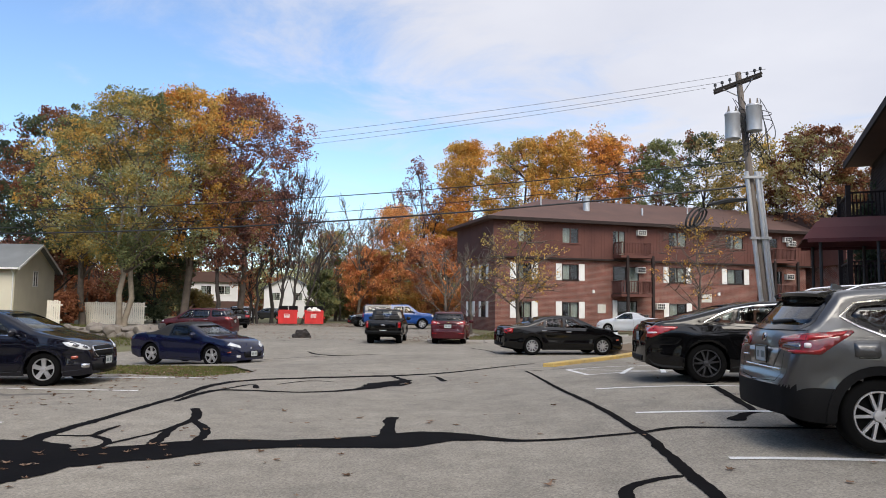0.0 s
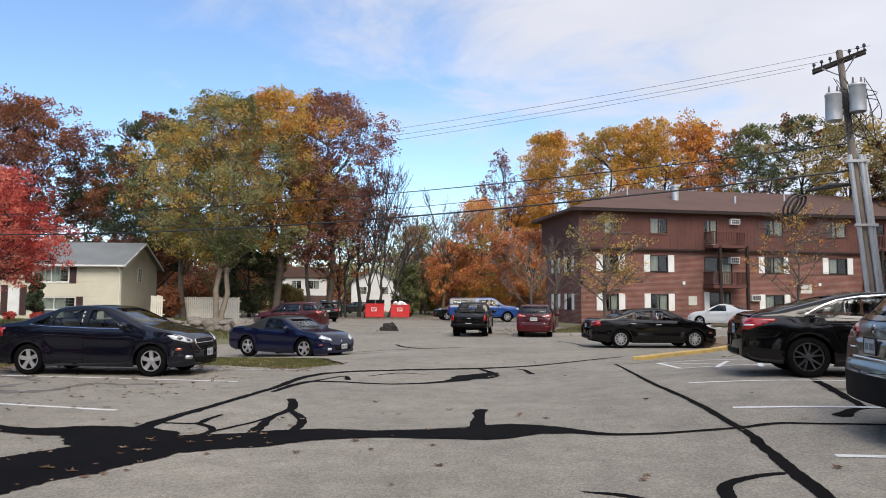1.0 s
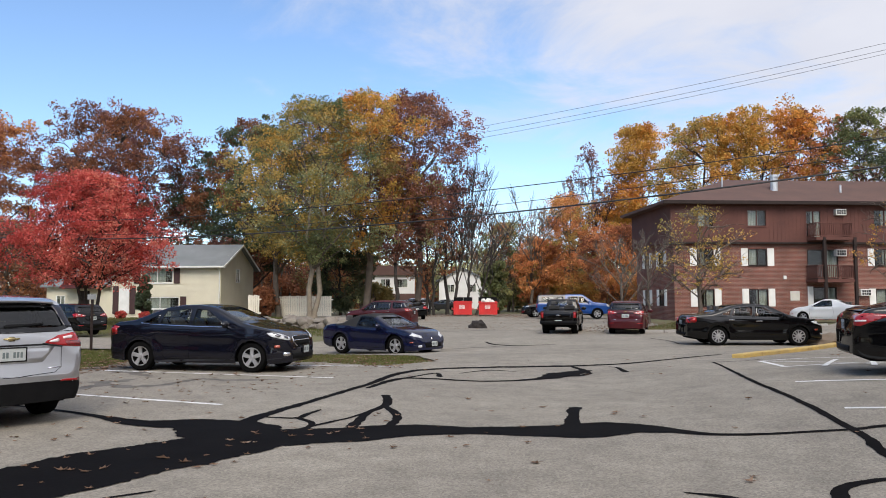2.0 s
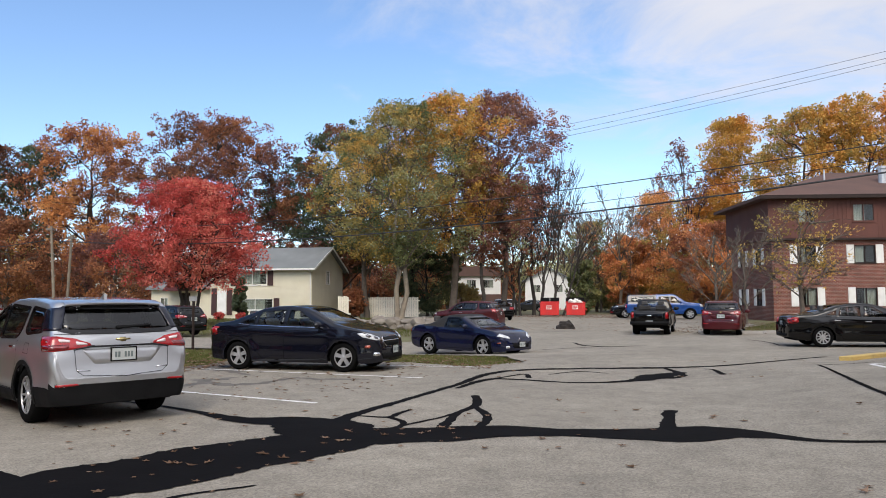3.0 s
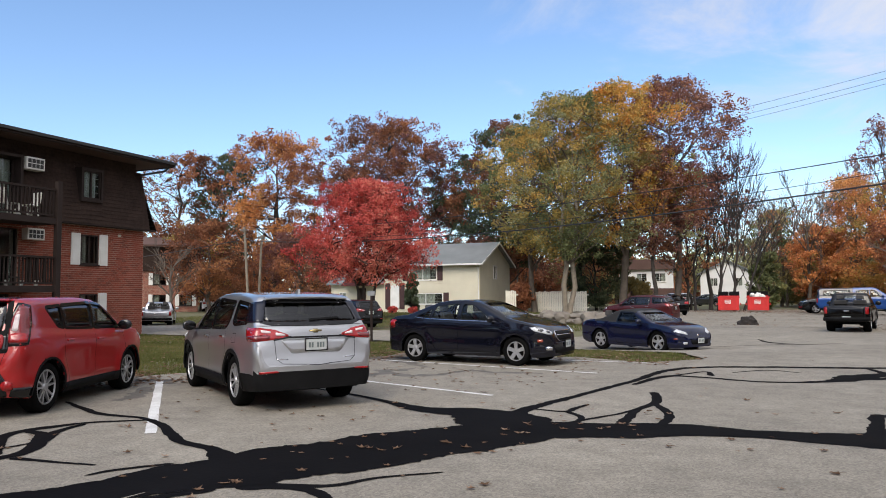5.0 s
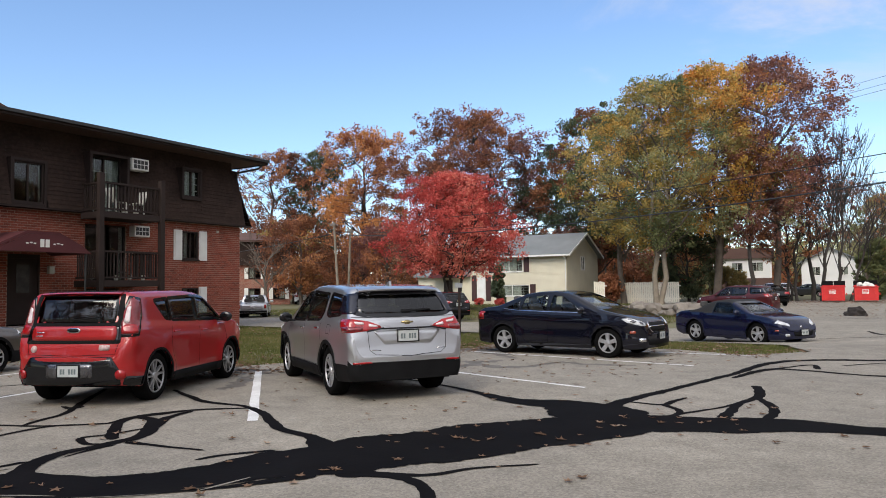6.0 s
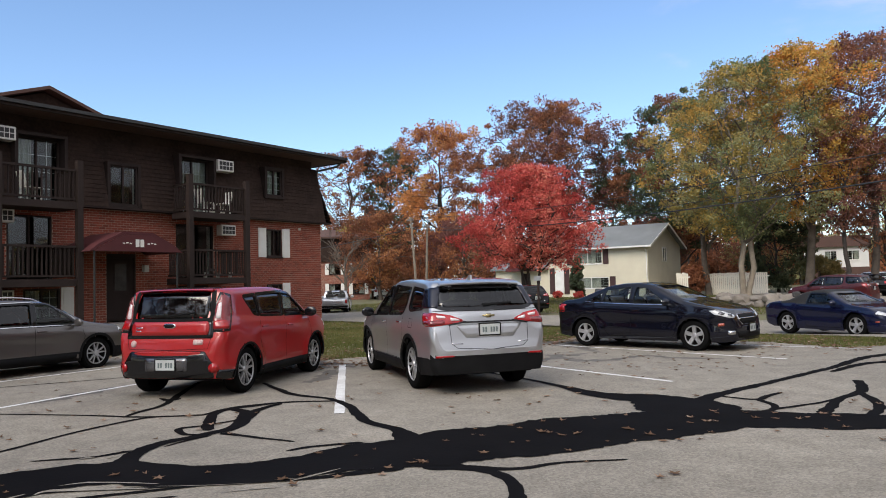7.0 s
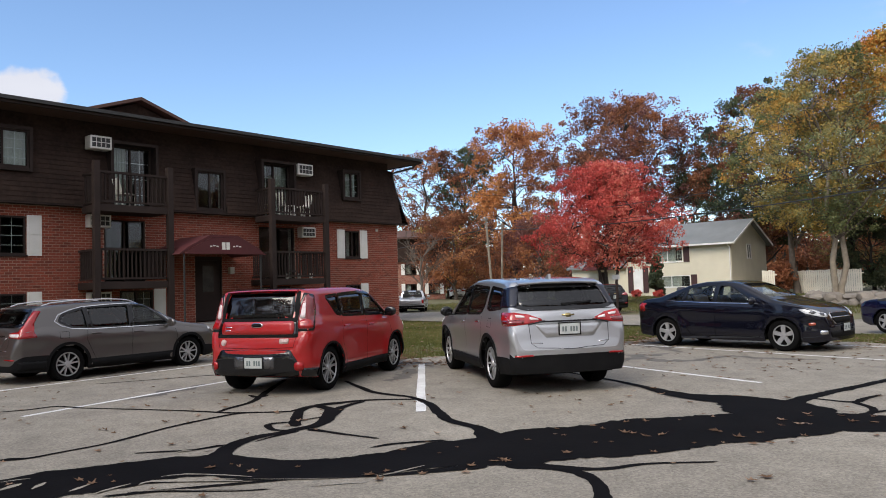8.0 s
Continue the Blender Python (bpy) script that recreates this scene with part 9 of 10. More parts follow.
def tree(label, x, y, height, crown_r, crown_low, colours, count, seed, name="tree", trunk=0.28, clumps=120, leaf=0.13, spread=0.12, bark=None, squash=1.0, stems=1, shape="round", mixes=(), lean=(0, 0), bare=0.0, twigs=3, group="autumn trees", open_=0.12, splay=0.16):
    """A trunk with rising limbs and twigs that end in small clumps of leaves, with gaps between them."""
    rng = random.Random(seed)
    bark = bark or BARK
    t = thing(name, label, "tree", Matrix.Translation((x, y, ground_z(x, y))), group)
    bm, fine = bmesh.new(), bmesh.new()
    rim = crown_r * spread * 0.55
    mid, half = (height - rim + crown_low) / 2, (height - rim - crown_low) / 2
    ends, spreads = [], []
    lobes = [(rng.uniform(0, 6.28), rng.uniform(-0.8, 1.0), rng.uniform(0.62, 1.22)) for _ in range(14)]
    across = Vector((y, -x, 0)).normalized()
    tops = []
    for k in range(stems):
        side = across * ((k - (stems - 1) / 2) * 2) + Vector((rng.uniform(-1, 1), rng.uniform(-1, 1), 0)) * 0.3 * (stems > 1)
        off = side * 0.18
        tip = Vector((lean[0], lean[1], height * (0.9 if shape != "round" else 0.84))) + side * crown_r * splay
        path = [off + Vector((0, 0, -0.3))] + limb_path(off + Vector((0, 0, 0.4)), tip, rng, 0.025, 9)
        rad = [trunk * 1.25 / stems ** 0.5] + [trunk / stems ** 0.5 * (1 - 0.88 * i / 9) for i in range(10)]
        tube(bm, path, rad, 9)
        tops.append(path)

    def width_at(z, f):
        h01 = max(0.0, min(1.0, (z - crown_low) / (height - crown_low)))
        if shape == "cone":
            return crown_r * (1 - h01) ** 0.8 + 0.2
        if shape == "egg":
            return crown_r * min(1.0, 0.55 + h01 * 2.2) * max(0.02, 1 - h01 ** 1.5) ** 0.72 + 0.12
        return crown_r * math.sqrt(max(0.03, 1 - abs(f) ** (2.4 if f > 0 else 2.0)))

    limbs = [p[3:] for p in tops]
    for k in range(max(12, clumps // 6)):  # main limbs rise to the rim of the crown
        path = tops[k % stems]
        a = rng.uniform(0, 6.28)
        zt = crown_low + (height - crown_low) * rng.uniform(0.12, 0.96)
        reach = width_at(zt, (zt - mid) / half) * rng.uniform(0.5, 0.9)
        q = Vector((lean[0] * zt / height + math.cos(a) * reach, lean[1] * zt / height + math.sin(a) * reach * squash, zt))
        z0 = max(crown_low * 0.75, zt - reach * rng.uniform(0.6, 1.3))
        s0 = min(path[2:], key=lambda v: abs(v.z - z0))
        lp = limb_path(s0, q, rng, 0.07)
        r0 = min(0.10, trunk * 0.32) * (1.1 - 0.6 * s0.z / height)
        tube(fine, lp, [max(0.02, r0 * (1 - 0.8 * j / 6)) for j in range(7)], 5)
        limbs.append(lp)
    points = [v for L in limbs for v in L[1:]]
    for k in range(clumps):
        a = rng.uniform(0, 6.28)
        f = rng.uniform(-1, 1)
        z = mid + half * f * 0.98
        if shape == "cone":
            z = crown_low + (height - crown_low) * (1 - rng.random() ** 0.6) * 0.97
        if shape == "egg":
            z = crown_low + (height - crown_low) * (1 - rng.random() ** 0.75) * 0.99
        rr = width_at(z, f)
        lobe = 1.0
        for la, lf, lk in lobes:
            if math.cos(a - la) > 0.75 and abs(f - lf) < 0.3:
                lobe = lk
        q_ = rng.random() ** 0.5 * 0.72 + 0.24
        p = Vector((lean[0] * z / height + math.cos(a) * rr * q_ * lobe, lean[1] * z / height + math.sin(a) * rr * q_ * lobe * squash, z + rng.uniform(-0.3, 0.3)))
        s0 = min(points, key=lambda v: (v - p).length + max(0, v.z - p.z) * 1.5)
        path = limb_path(s0, p, rng, 0.07, 4)
        r0 = max(0.022, trunk * 0.09)
        tube(fine, path, [r0 * (1 - 0.7 * j / 4) + 0.006 for j in range(5)], 4, False)
        keep = rng.random() >= bare
        for _ in range(twigs):
            e = p + Vector((rng.uniform(-1, 1), rng.uniform(-1, 1), rng.uniform(-0.25, 1.0))) * min(1.9, crown_r * 0.24)
            e.z = min(e.z, height - crown_r * spread * rng.uniform(0.3, 1.0))
            tube(fine, [path[3], (path[3] + e) / 2 + Vector((0, 0, 0.08)), e], [r0 * 0.55, r0 * 0.4, 0.010], 3, False)
            if keep and rng.random() >= open_:
                ends.append(e)
                spreads.append(crown_r * spread * rng.uniform(0.45, 1.0))
        if keep:
            ends.append(p)
            spreads.append(crown_r * spread * rng.uniform(0.7, 1.3))
    part("trunk", bm, bark, t, smooth=60)
    part("branchwork", fine, BARK_DARK if bark == BARK_DARK else BARK, t, smooth=60)
    if count and ends:
        names = [colours, *mixes]
        mats = [leaf_material("leaves_" + n, LEAF_SETS[n], 0.22, 1.0) for n in names]
        groups = [[] for _ in mats]
        for e, s in zip(ends, spreads):  # each colour keeps to its own side of the crown
            v = noise.noise(Vector(e) * (1.4 / crown_r) + Vector((seed * 1.7, 0, 0))) * 1.6 + rng.uniform(-0.25, 0.25)
            g = 0 if len(mats) == 1 else min(len(mats) - 1, max(0, int((v + 0.8) / 1.6 * len(mats))))
            groups[g].append((e, s))
        for i, (g, mt) in enumerate(zip(groups, mats)):
            if g:
                leaves("crown", [e for e, _ in g], [s for _, s in g], int(count * 1.35 * len(g) / len(ends)), leaf * 0.82, mt, t, seed * 10 + i)
    return t


def bare_tree(label, x, y, height, seed, lean=(0, 0), trunk=0.13, bark=None, colours="", count=0, fork=0.25, width=0.62, thin=0.017, leaf=0.12, name="bare_tree"):
    """A leafless tree: each branch divides into finer ones that rise and spread."""
    rng = random.Random(seed)
    t = thing(name, label, "tree", Matrix.Translation((x, y, ground_z(x, y))), "bare trees")
    stem, bm, tips = bmesh.new(), bmesh.new(), []

    def grow(p, d, length, r, depth):
        e = p + d * length
        m = (p + e) / 2 + Vector((rng.uniform(-1, 1), rng.uniform(-1, 1), rng.uniform(-1, 1))) * length * 0.06
        tube(bm, [p, m, e], [r, r * 0.8, max(thin * 0.55, r * 0.6)], 5 if r > 0.04 else 3, False)
        if depth == 0:
            tips.append(e)
            return
        for j in range(3 if depth > 1 else 4):
            at = m.lerp(e, rng.uniform(0.2, 1.0)) if j else e
            v = Vector((rng.uniform(-1, 1), rng.uniform(-1, 1), rng.uniform(-0.45, 0.55)))
            nd = (d + v * width * (1.0 if j else 0.45) + Vector((0, 0, 0.12))).normalized()
            grow(at, nd, length * rng.uniform(0.58, 0.82), max(thin, r * 0.58), depth - 1)

    top = Vector((lean[0], lean[1], height * 0.62))
    path = [Vector((0, 0, -0.3))] + limb_path((0, 0, 0), top, rng, 0.03, 8)
    tube(stem, path, [trunk * 1.15] + [trunk * (1 - 0.7 * i / 8) for i in range(9)], 8)
    part("trunk", stem, bark or BARK, t, smooth=60)
    for k in range(9):
        f = fork + (1 - fork) * k / 8
        i = min(8, 1 + int(f * 8))
        a = k * 2.4 + rng.uniform(-0.4, 0.4)
        d = Vector((math.cos(a) * width * 1.2, math.sin(a) * width * 1.2, 1.0)).normalized()
        grow(path[i], d, height * (0.20 if k < 8 else 0.17) * rng.uniform(0.85, 1.1), max(thin, trunk * 0.36), 3)
    part("branchwork", bm, bark or BARK, t, smooth=60)
    if count:
        leaves("leaves", tips, height * 0.03, count, leaf, leaf_material("leaves_" + colours, LEAF_SETS[colours], 0.22, 1.0), t, seed)
    return t


def shrub(label, x, y, h, r, colours, count, seed, name="shrub", shape="round", leaf=0.12):
    rng = random.Random(seed)
    t = thing(name, label, "shrub", Matrix.Translation((x, y, ground_z(x, y))))
    bm = bmesh.new()
    ends, sp = [], []
    for k in range(40):
        a, f = rng.uniform(0, 6.28), rng.random()
        z = h * (0.08 + 0.9 * f)
        rr = r * ((1 - f) ** 0.55 if shape == "cone" else math.sqrt(max(0.05, 1 - (2 * f - 1) ** 2)))
        q = Vector((math.cos(a) * rr * 0.75, math.sin(a) * rr * 0.75, z))
        tube(bm, limb_path((0, 0, 0), q, rng, 0.1, 3), [0.03, 0.025, 0.015, 0.008], 4, False)
        ends.append(q)
        sp.append(r * 0.33)
    part("stem", bm, BARK_DARK, t)
    leaves("foliage", ends, sp, count, leaf, leaf_material("leaves_" + colours, LEAF_SETS[colours], 0.22, 1.0), t, seed)
    return t


# the tall mixed group behind the fence
tree("tall twin-stemmed tree with thinning olive leaves", -24.9, 57.2, 18.6, 5.6, 4.6, "green", 26000, 1, trunk=0.34, clumps=190, leaf=0.12, spread=0.15, bark=BARK_PALE, stems=2, mixes=("gold_olive", "sage", "gold_olive"), splay=0.13, open_=0.2)
tree("broad gold and olive tree beside the fence", -29.6, 60.5, 17.0, 5.4, 5.0, "gold_olive", 19000, 5, trunk=0.28, clumps=150, leaf=0.13, spread=0.15, mixes=("gold_olive", "green", "gold"), open_=0.2)
tree("tall orange and gold maple behind the fence", -22.4, 63.5, 20.8, 5.8, 6.0, "gold", 28000, 2, trunk=0.36, clumps=170, leaf=0.14, spread=0.17, mixes=("gold_olive", "amber", "gold_olive"))
tree("tall plum-brown oak behind the fence", -18.6, 67.2, 21.4, 6.2, 7.5, "plum", 25000, 3, trunk=0.32, clumps=170, leaf=0.14, spread=0.15, mixes=("plum", "plum", "rust"))
tree("brown-leaved maple at the edge of the tall group", -19.2, 62.5, 14.5, 4.2, 5.0, "brown", 10000, 16, trunk=0.2, clumps=100, leaf=0.13, spread=0.17, bark=BARK_DARK, mixes=("plum", "sage"))
tree("dark red oak in the tall group", -28.3, 68.0, 21.2, 4.2, 8.0, "rust", 7000, 17, trunk=0.3, clumps=80, leaf=0.15, spread=0.18, bark=BARK_DARK)
tree("dark green oak with gold patches", -36.8, 69.0, 20.4, 6.4, 4.0, "dark_green", 26000, 4, trunk=0.36, clumps=120, leaf=0.16, spread=0.15, bark=BARK_DARK, mixes=("dark_green", "dark_green", "brown"), bare=0.12, open_=0.2)
tree("plum-leaved thinning tree by the skips", -16.5, 71.0, 13.0, 4.0, 5.0, "plum", 4000, 6, trunk=0.2, clumps=90, leaf=0.13, spread=0.16, bark=BARK_DARK, bare=0.4)
tree("small rust-leaved tree by the skips", -18.0, 68.5, 9.5, 3.0, 3.0, "rust", 2500, 18, trunk=0.14, clumps=80, leaf=0.12, spread=0.16, bark=BARK_DARK, bare=0.4)
# the bright red maple on the lawn
tree("bright red maple with a full crown", -31.6, 38.7, 9.4, 5.3, 2.7, "red", 36000, 7, trunk=0.20, clumps=300, leaf=0.095, spread=0.115, bark=BARK_DARK, stems=3, shape="egg", open_=0.16)
# oaks along the street
tree("broad rust-brown oak by the street", -51.5, 67.4, 21.8, 9.0, 7.0, "brown", 42000, 8, trunk=0.45, clumps=230, leaf=0.16, spread=0.12, bark=BARK_DARK, mixes=("plum", "rust", "brown"), bare=0.03, open_=0.10)
tree("tall orange oak beside the street", -64.6, 62.6, 21.0, 7.2, 5.0, "orange", 22000, 9, trunk=0.4, clumps=150, leaf=0.17, spread=0.15, bark=BARK_DARK, mixes=("rust",), bare=0.06)
tree("half-bare orange oak by the street", -76.0, 57.2, 19.4, 6.5, 5.0, "brown", 11000, 10, trunk=0.4, clumps=130, leaf=0.17, spread=0.14, bark=BARK_DARK, mixes=("rust",), bare=0.3)
tree("dark thinning oak between the orange ones", -75.0, 63.5, 20.3, 5.4, 6.0, "dark_green", 10000, 11, trunk=0.4, clumps=120, leaf=0.18, spread=0.14, bark=BARK_DARK, bare=0.25)
tree("thin brown oak behind the apartments", -86.0, 52.0, 19.0, 6.5, 5.0, "rust", 12000, 12, trunk=0.4, clumps=120, leaf=0.18, spread=0.14, bark=BARK_DARK, bare=0.25, mixes=("orange",))
tree("dark thinning oak behind the house", -44.5, 74.5, 18.0, 5.4, 5.0, "dark_green", 12000, 13, trunk=0.36, clumps=110, leaf=0.16, spread=0.14, bark=BARK_DARK, bare=0.35)
tree("low orange and brown tree by the roadside", -62.0, 50.5, 9.5, 5.0, 1.0, "brown", 13000, 14, trunk=0.22, clumps=110, leaf=0.14, spread=0.18, mixes=("rust", "brown"))
tree("low orange tree at the street corner", -70.0, 56.0, 10.0, 4.5, 1.2, "rust", 11000, 15, trunk=0.22, clumps=100, leaf=0.15, spread=0.18, mixes=("gold_olive",))
tree("low rust-brown tree across the street", -57.0, 58.5, 9.0, 5.0, 1.0, "rust", 12000, 19, trunk=0.22, clumps=100, leaf=0.15, spread=0.18, mixes=("plum",))
# bare and thin trees behind the skips
bare_tree("slim bare tree with fine grey branches", -15.3, 68.6, 15.8, 30, lean=(1.2, 0), trunk=0.17, bark=BARK_DARK, width=0.38)
bare_tree("slim bare tree with fine grey branches", -14.0, 69.0, 14.6, 31, lean=(0.9, 0), trunk=0.15, bark=BARK_DARK, width=0.42)
bare_tree("slim bare tree with a few brown leaves", -17.2, 68.3, 13.2, 32, lean=(0.6, 0), trunk=0.15, bark=BARK_DARK, colours="rust", count=500, width=0.42)
bare_tree("leaning bare tree with fine grey branches", -13.4, 70.0, 11.4, 33, lean=(2.0, 0), trunk=0.13, bark=BARK_DARK)
bare_tree("slim bare tree with a few brown leaves", -18.2, 70.5, 12.0, 34, lean=(-0.4, 0), trunk=0.13, bark=BARK_DARK, colours="rust", count=400)
bare_tree("round-topped bare tree with fine grey twigs", -9.5, 82.5, 14.2, 35, trunk=0.2, thin=0.021)
bare_tree("tall bare tree with fine grey twigs", -5.6, 91.0, 16.2, 36, trunk=0.2, thin=0.021, width=0.45)
bare_tree("tall thin tree with a few plum leaves", -2.6, 90.5, 19.0, 37, trunk=0.22, bark=BARK_DARK, colours="plum", count=3200, leaf=0.15, thin=0.022, width=0.42)
bare_tree("bare grey tree beside the brick building", 0.2, 45.4, 6.0, 38, trunk=0.12, width=0.8, thin=0.013)
bare_tree("bare grey tree in front of the brick building", 1.9, 47.8, 6.4, 39, trunk=0.11, width=0.75, thin=0.013)
for k, (x, y, h) in enumerate(((-16.0, 96.0, 13.5), (-12.6, 90.0, 12.5), (-7.8, 95.0, 14.5), (-11.0, 100.0, 15.0), (-4.2, 98.0, 15.5), (-14.6, 84.0, 11.5), (-1.0, 94.0, 15.0))):
    bare_tree("bare brown-grey tree at the end of the lot", x, y, h, 240 + k, lean=(0.4 * (k % 3 - 1), 0), trunk=0.17, bark=BARK if k % 2 else BARK_PALE, width=0.55, thin=0.022, colours="rust", count=250 + 150 * (k % 3), leaf=0.13)
tree("low brown thicket at the end of the lot", -11.5, 98.0, 6.5, 4.0, 0.3, "brown", 9000, 250, trunk=0.14, clumps=90, leaf=0.15, spread=0.2, mixes=("sage",))
tree("low yellow-green thicket at the end of the lot", -6.5, 99.0, 8.0, 4.2, 0.3, "olive", 9000, 251, trunk=0.14, clumps=90, leaf=0.15, spread=0.2, mixes=("sage", "gold_olive"))
# orange trees across the lot
tree("dense scarlet-orange maple by the trucks", -5.2, 86.0, 13.6, 5.6, 1.2, "scarlet", 22000, 50, trunk=0.26, clumps=170, leaf=0.13, spread=0.16, mixes=("orange", "gold_olive", "scarlet"), shape="egg", open_=0.2)
tree("low scarlet maple behind the building", 0.6, 80.0, 9.5, 4.4, 1.2, "scarlet", 14000, 51, trunk=0.22, clumps=110, leaf=0.15, spread=0.17, mixes=("rust",))
tree("low rust-orange maple by the skips", -8.6, 84.0, 8.5, 3.6, 0.8, "rust", 10000, 20, trunk=0.2, clumps=90, leaf=0.15, spread=0.18, mixes=("scarlet",))
tree("upright golden maple with thin foot", 2.9, 89.9, 22.4, 5.8, 8.0, "gold", 26000, 52, trunk=0.3, clumps=150, leaf=0.16, spread=0.17, mixes=("gold", "amber"), shape="egg")
tree("broad golden oak behind the roof", 9.9, 84.3, 21.6, 5.6, 8.0, "gold", 19000, 53, trunk=0.36, clumps=130, leaf=0.17, spread=0.16, mixes=("gold_olive",), bark=BARK_DARK)
tree("golden and orange oak behind the roof", 15.4, 83.5, 22.6, 6.0, 8.0, "amber", 20000, 54, trunk=0.36, clumps=130, leaf=0.17, spread=0.16, mixes=("gold",), bark=BARK_DARK)
tree("rust-red oak behind the roof", 20.2, 83.8, 21.6, 4.2, 8.0, "rust", 10000, 55, trunk=0.36, clumps=110, leaf=0.16, spread=0.17, bark=BARK_DARK, mixes=("scarlet",))
tree("dark green oak behind the roof", 24.2, 81.0, 20.6, 4.6, 8.0, "green", 10500, 56, trunk=0.36, clumps=110, leaf=0.17, spread=0.16, bark=BARK_DARK, bare=0.1)
tree("tall olive oak behind the pole", 26.6, 73.4, 19.8, 4.2, 8.0, "olive", 9500, 57, trunk=0.36, clumps=110, leaf=0.16, spread=0.16, bark=BARK_DARK, mixes=("dark_green", "brown"), bare=0.1)
tree("golden brown oak behind the pole", 29.6, 70.5, 18.6, 5.0, 6.0, "olive", 11500, 58, trunk=0.36, clumps=110, leaf=0.16, spread=0.16, bark=BARK_DARK, mixes=("gold_olive",))
tree("broad olive and gold oak", 35.2, 67.5, 19.0, 5.0, 6.0, "brown", 22000, 59, trunk=0.36, clumps=150, leaf=0.16, spread=0.17, bark=BARK_DARK, mixes=("olive", "brown"))
tree("dense olive and gold oak", 42.0, 66.0, 17.5, 6.2, 3.0, "brown", 24000, 60, trunk=0.36, clumps=150, leaf=0.17, spread=0.18, bark=BARK_DARK, mixes=("olive", "brown"))
tree("dark spruce beside the entrance", 19.0, 31.5, 7.5, 1.9, 0.6, "dark_green", 14000, 61, trunk=0.16, clumps=110, leaf=0.10, spread=0.26, bark=BARK_DARK, shape="cone")
# small trees on the grass before the long block
tree("small half-bare tree with a few yellow leaves", 4.25, 41.8, 6.6, 2.8, 2.0, "gold_olive", 1500, 62, trunk=0.13, clumps=110, leaf=0.085, spread=0.15, bark=BARK, bare=0.5, twigs=4)
tree("small half-bare tree with a few gold leaves", 16.2, 46.5, 7.6, 3.0, 2.4, "gold", 700, 63, trunk=0.12, clumps=100, leaf=0.085, spread=0.15, bark=BARK, bare=0.72, twigs=4)
bare_tree("bare grey street tree by the apartments", -49.5, 36.5, 6.6, 64, trunk=0.15, width=0.8, thin=0.014)
# evergreens and shrubs
tree("dark evergreen thicket beside the fence", -26.0, 66.5, 8.5, 3.0, 0.3, "dark_green", 12000, 65, name="evergreen", trunk=0.16, clumps=90, leaf=0.14, spread=0.2, bark=BARK_DARK)
tree("dark green bush behind the skips", -12.1, 74.5, 5.4, 1.35, 0.2, "green", 12000, 66, name="evergreen", trunk=0.14, clumps=90, leaf=0.14, spread=0.2, bark=BARK_DARK)
shrub("clipped dark green conical shrub beside the door", -37.2, 52.0, 3.4, 0.8, "dark_green", 8000, 67, "conical_shrub", "cone")
shrub("orange-leaved bush between the fences", -30.6, 60.2, 2.6, 1.2, "rust", 2500, 68)
shrub("low yellow-green bush behind the fence", -24.0, 71.5, 3.0, 1.8, "olive", 3000, 69, leaf=0.16)
for i, (x, y) in enumerate(((-36.6, 51.2), (-39.0, 51.5), (-41.5, 51.3))):
    shrub("small red garden shrub", x, y, 0.6, 0.45, "red", 500, 75 + i, leaf=0.09)
tree("green and yellow thicket at the end of the lot", -13.4, 92.0, 11.5, 4.0, 0.5, "olive", 14000, 70, trunk=0.2, clumps=90, leaf=0.14, spread=0.2, mixes=("green",))
tree("plum thicket behind the fence", -30.0, 72.0, 8.5, 4.0, 1.0, "olive", 4500, 71, trunk=0.2, clumps=90, leaf=0.14, spread=0.2, mixes=("rust",))
tree("rust thicket behind the house", -39.5, 68.5, 8.0, 5.0, 1.0, "rust", 10000, 72, trunk=0.2, clumps=90, leaf=0.14, spread=0.2, mixes=("plum",))


def far_woods():
    """The thin line of woods that closes the view all round."""
    rng = random.Random(77)
    for i, (a0, a1, d0, d1, n, low, high, col) in enumerate(((-20, 22, 120, 150, 190, 0.4, 11.5, "sage"), (0, 36, 122, 146, 130, 0.4, 9.0, "rust"), (18, 50, 120, 150, 230, 0.4, 12, "brown"), (45, 90, 105, 150, 130, 0.6, 11, "rust"), (-75, -22, 95, 150, 130, 1, 15, "gold_olive"), (95, 275, 34, 60, 150, 2, 17, "rust"))):
        cs, sp = [], []
        bm = bmesh.new()
        for _ in range(n):
            a, d = radians(rng.uniform(a0, a1)), rng.uniform(d0, d1)
            x, y, h = -math.sin(a) * d, math.cos(a) * d, rng.uniform(0.55, 1.0) * high
            tube(bm, [(x, y, -0.2), (x + rng.uniform(-0.5, 0.5), y, h * 0.6), (x + rng.uniform(-1, 1), y, h)], [0.22, 0.14, 0.04], 5)
            for _ in range(7):
                cs.append((x + rng.uniform(-2.4, 2.4), y + rng.uniform(-2, 2), rng.uniform(low, h)))
                sp.append(rng.uniform(0.9, 2.2))
        w = thing("far_woods", "distant belt of mixed autumn woods", "woods", Matrix(), "", "stuff")
        part("stem", bm, BARK_DARK, w)["kind"] = "stuff"
        leaves("foliage", cs, sp, n * (260 if i < 5 else 420), 0.30 if i < 5 else 0.2, leaf_material("leaves_" + col, LEAF_SETS[col], 0.22, 1.0), w, 900 + i)["kind"] = "stuff"


far_woods()
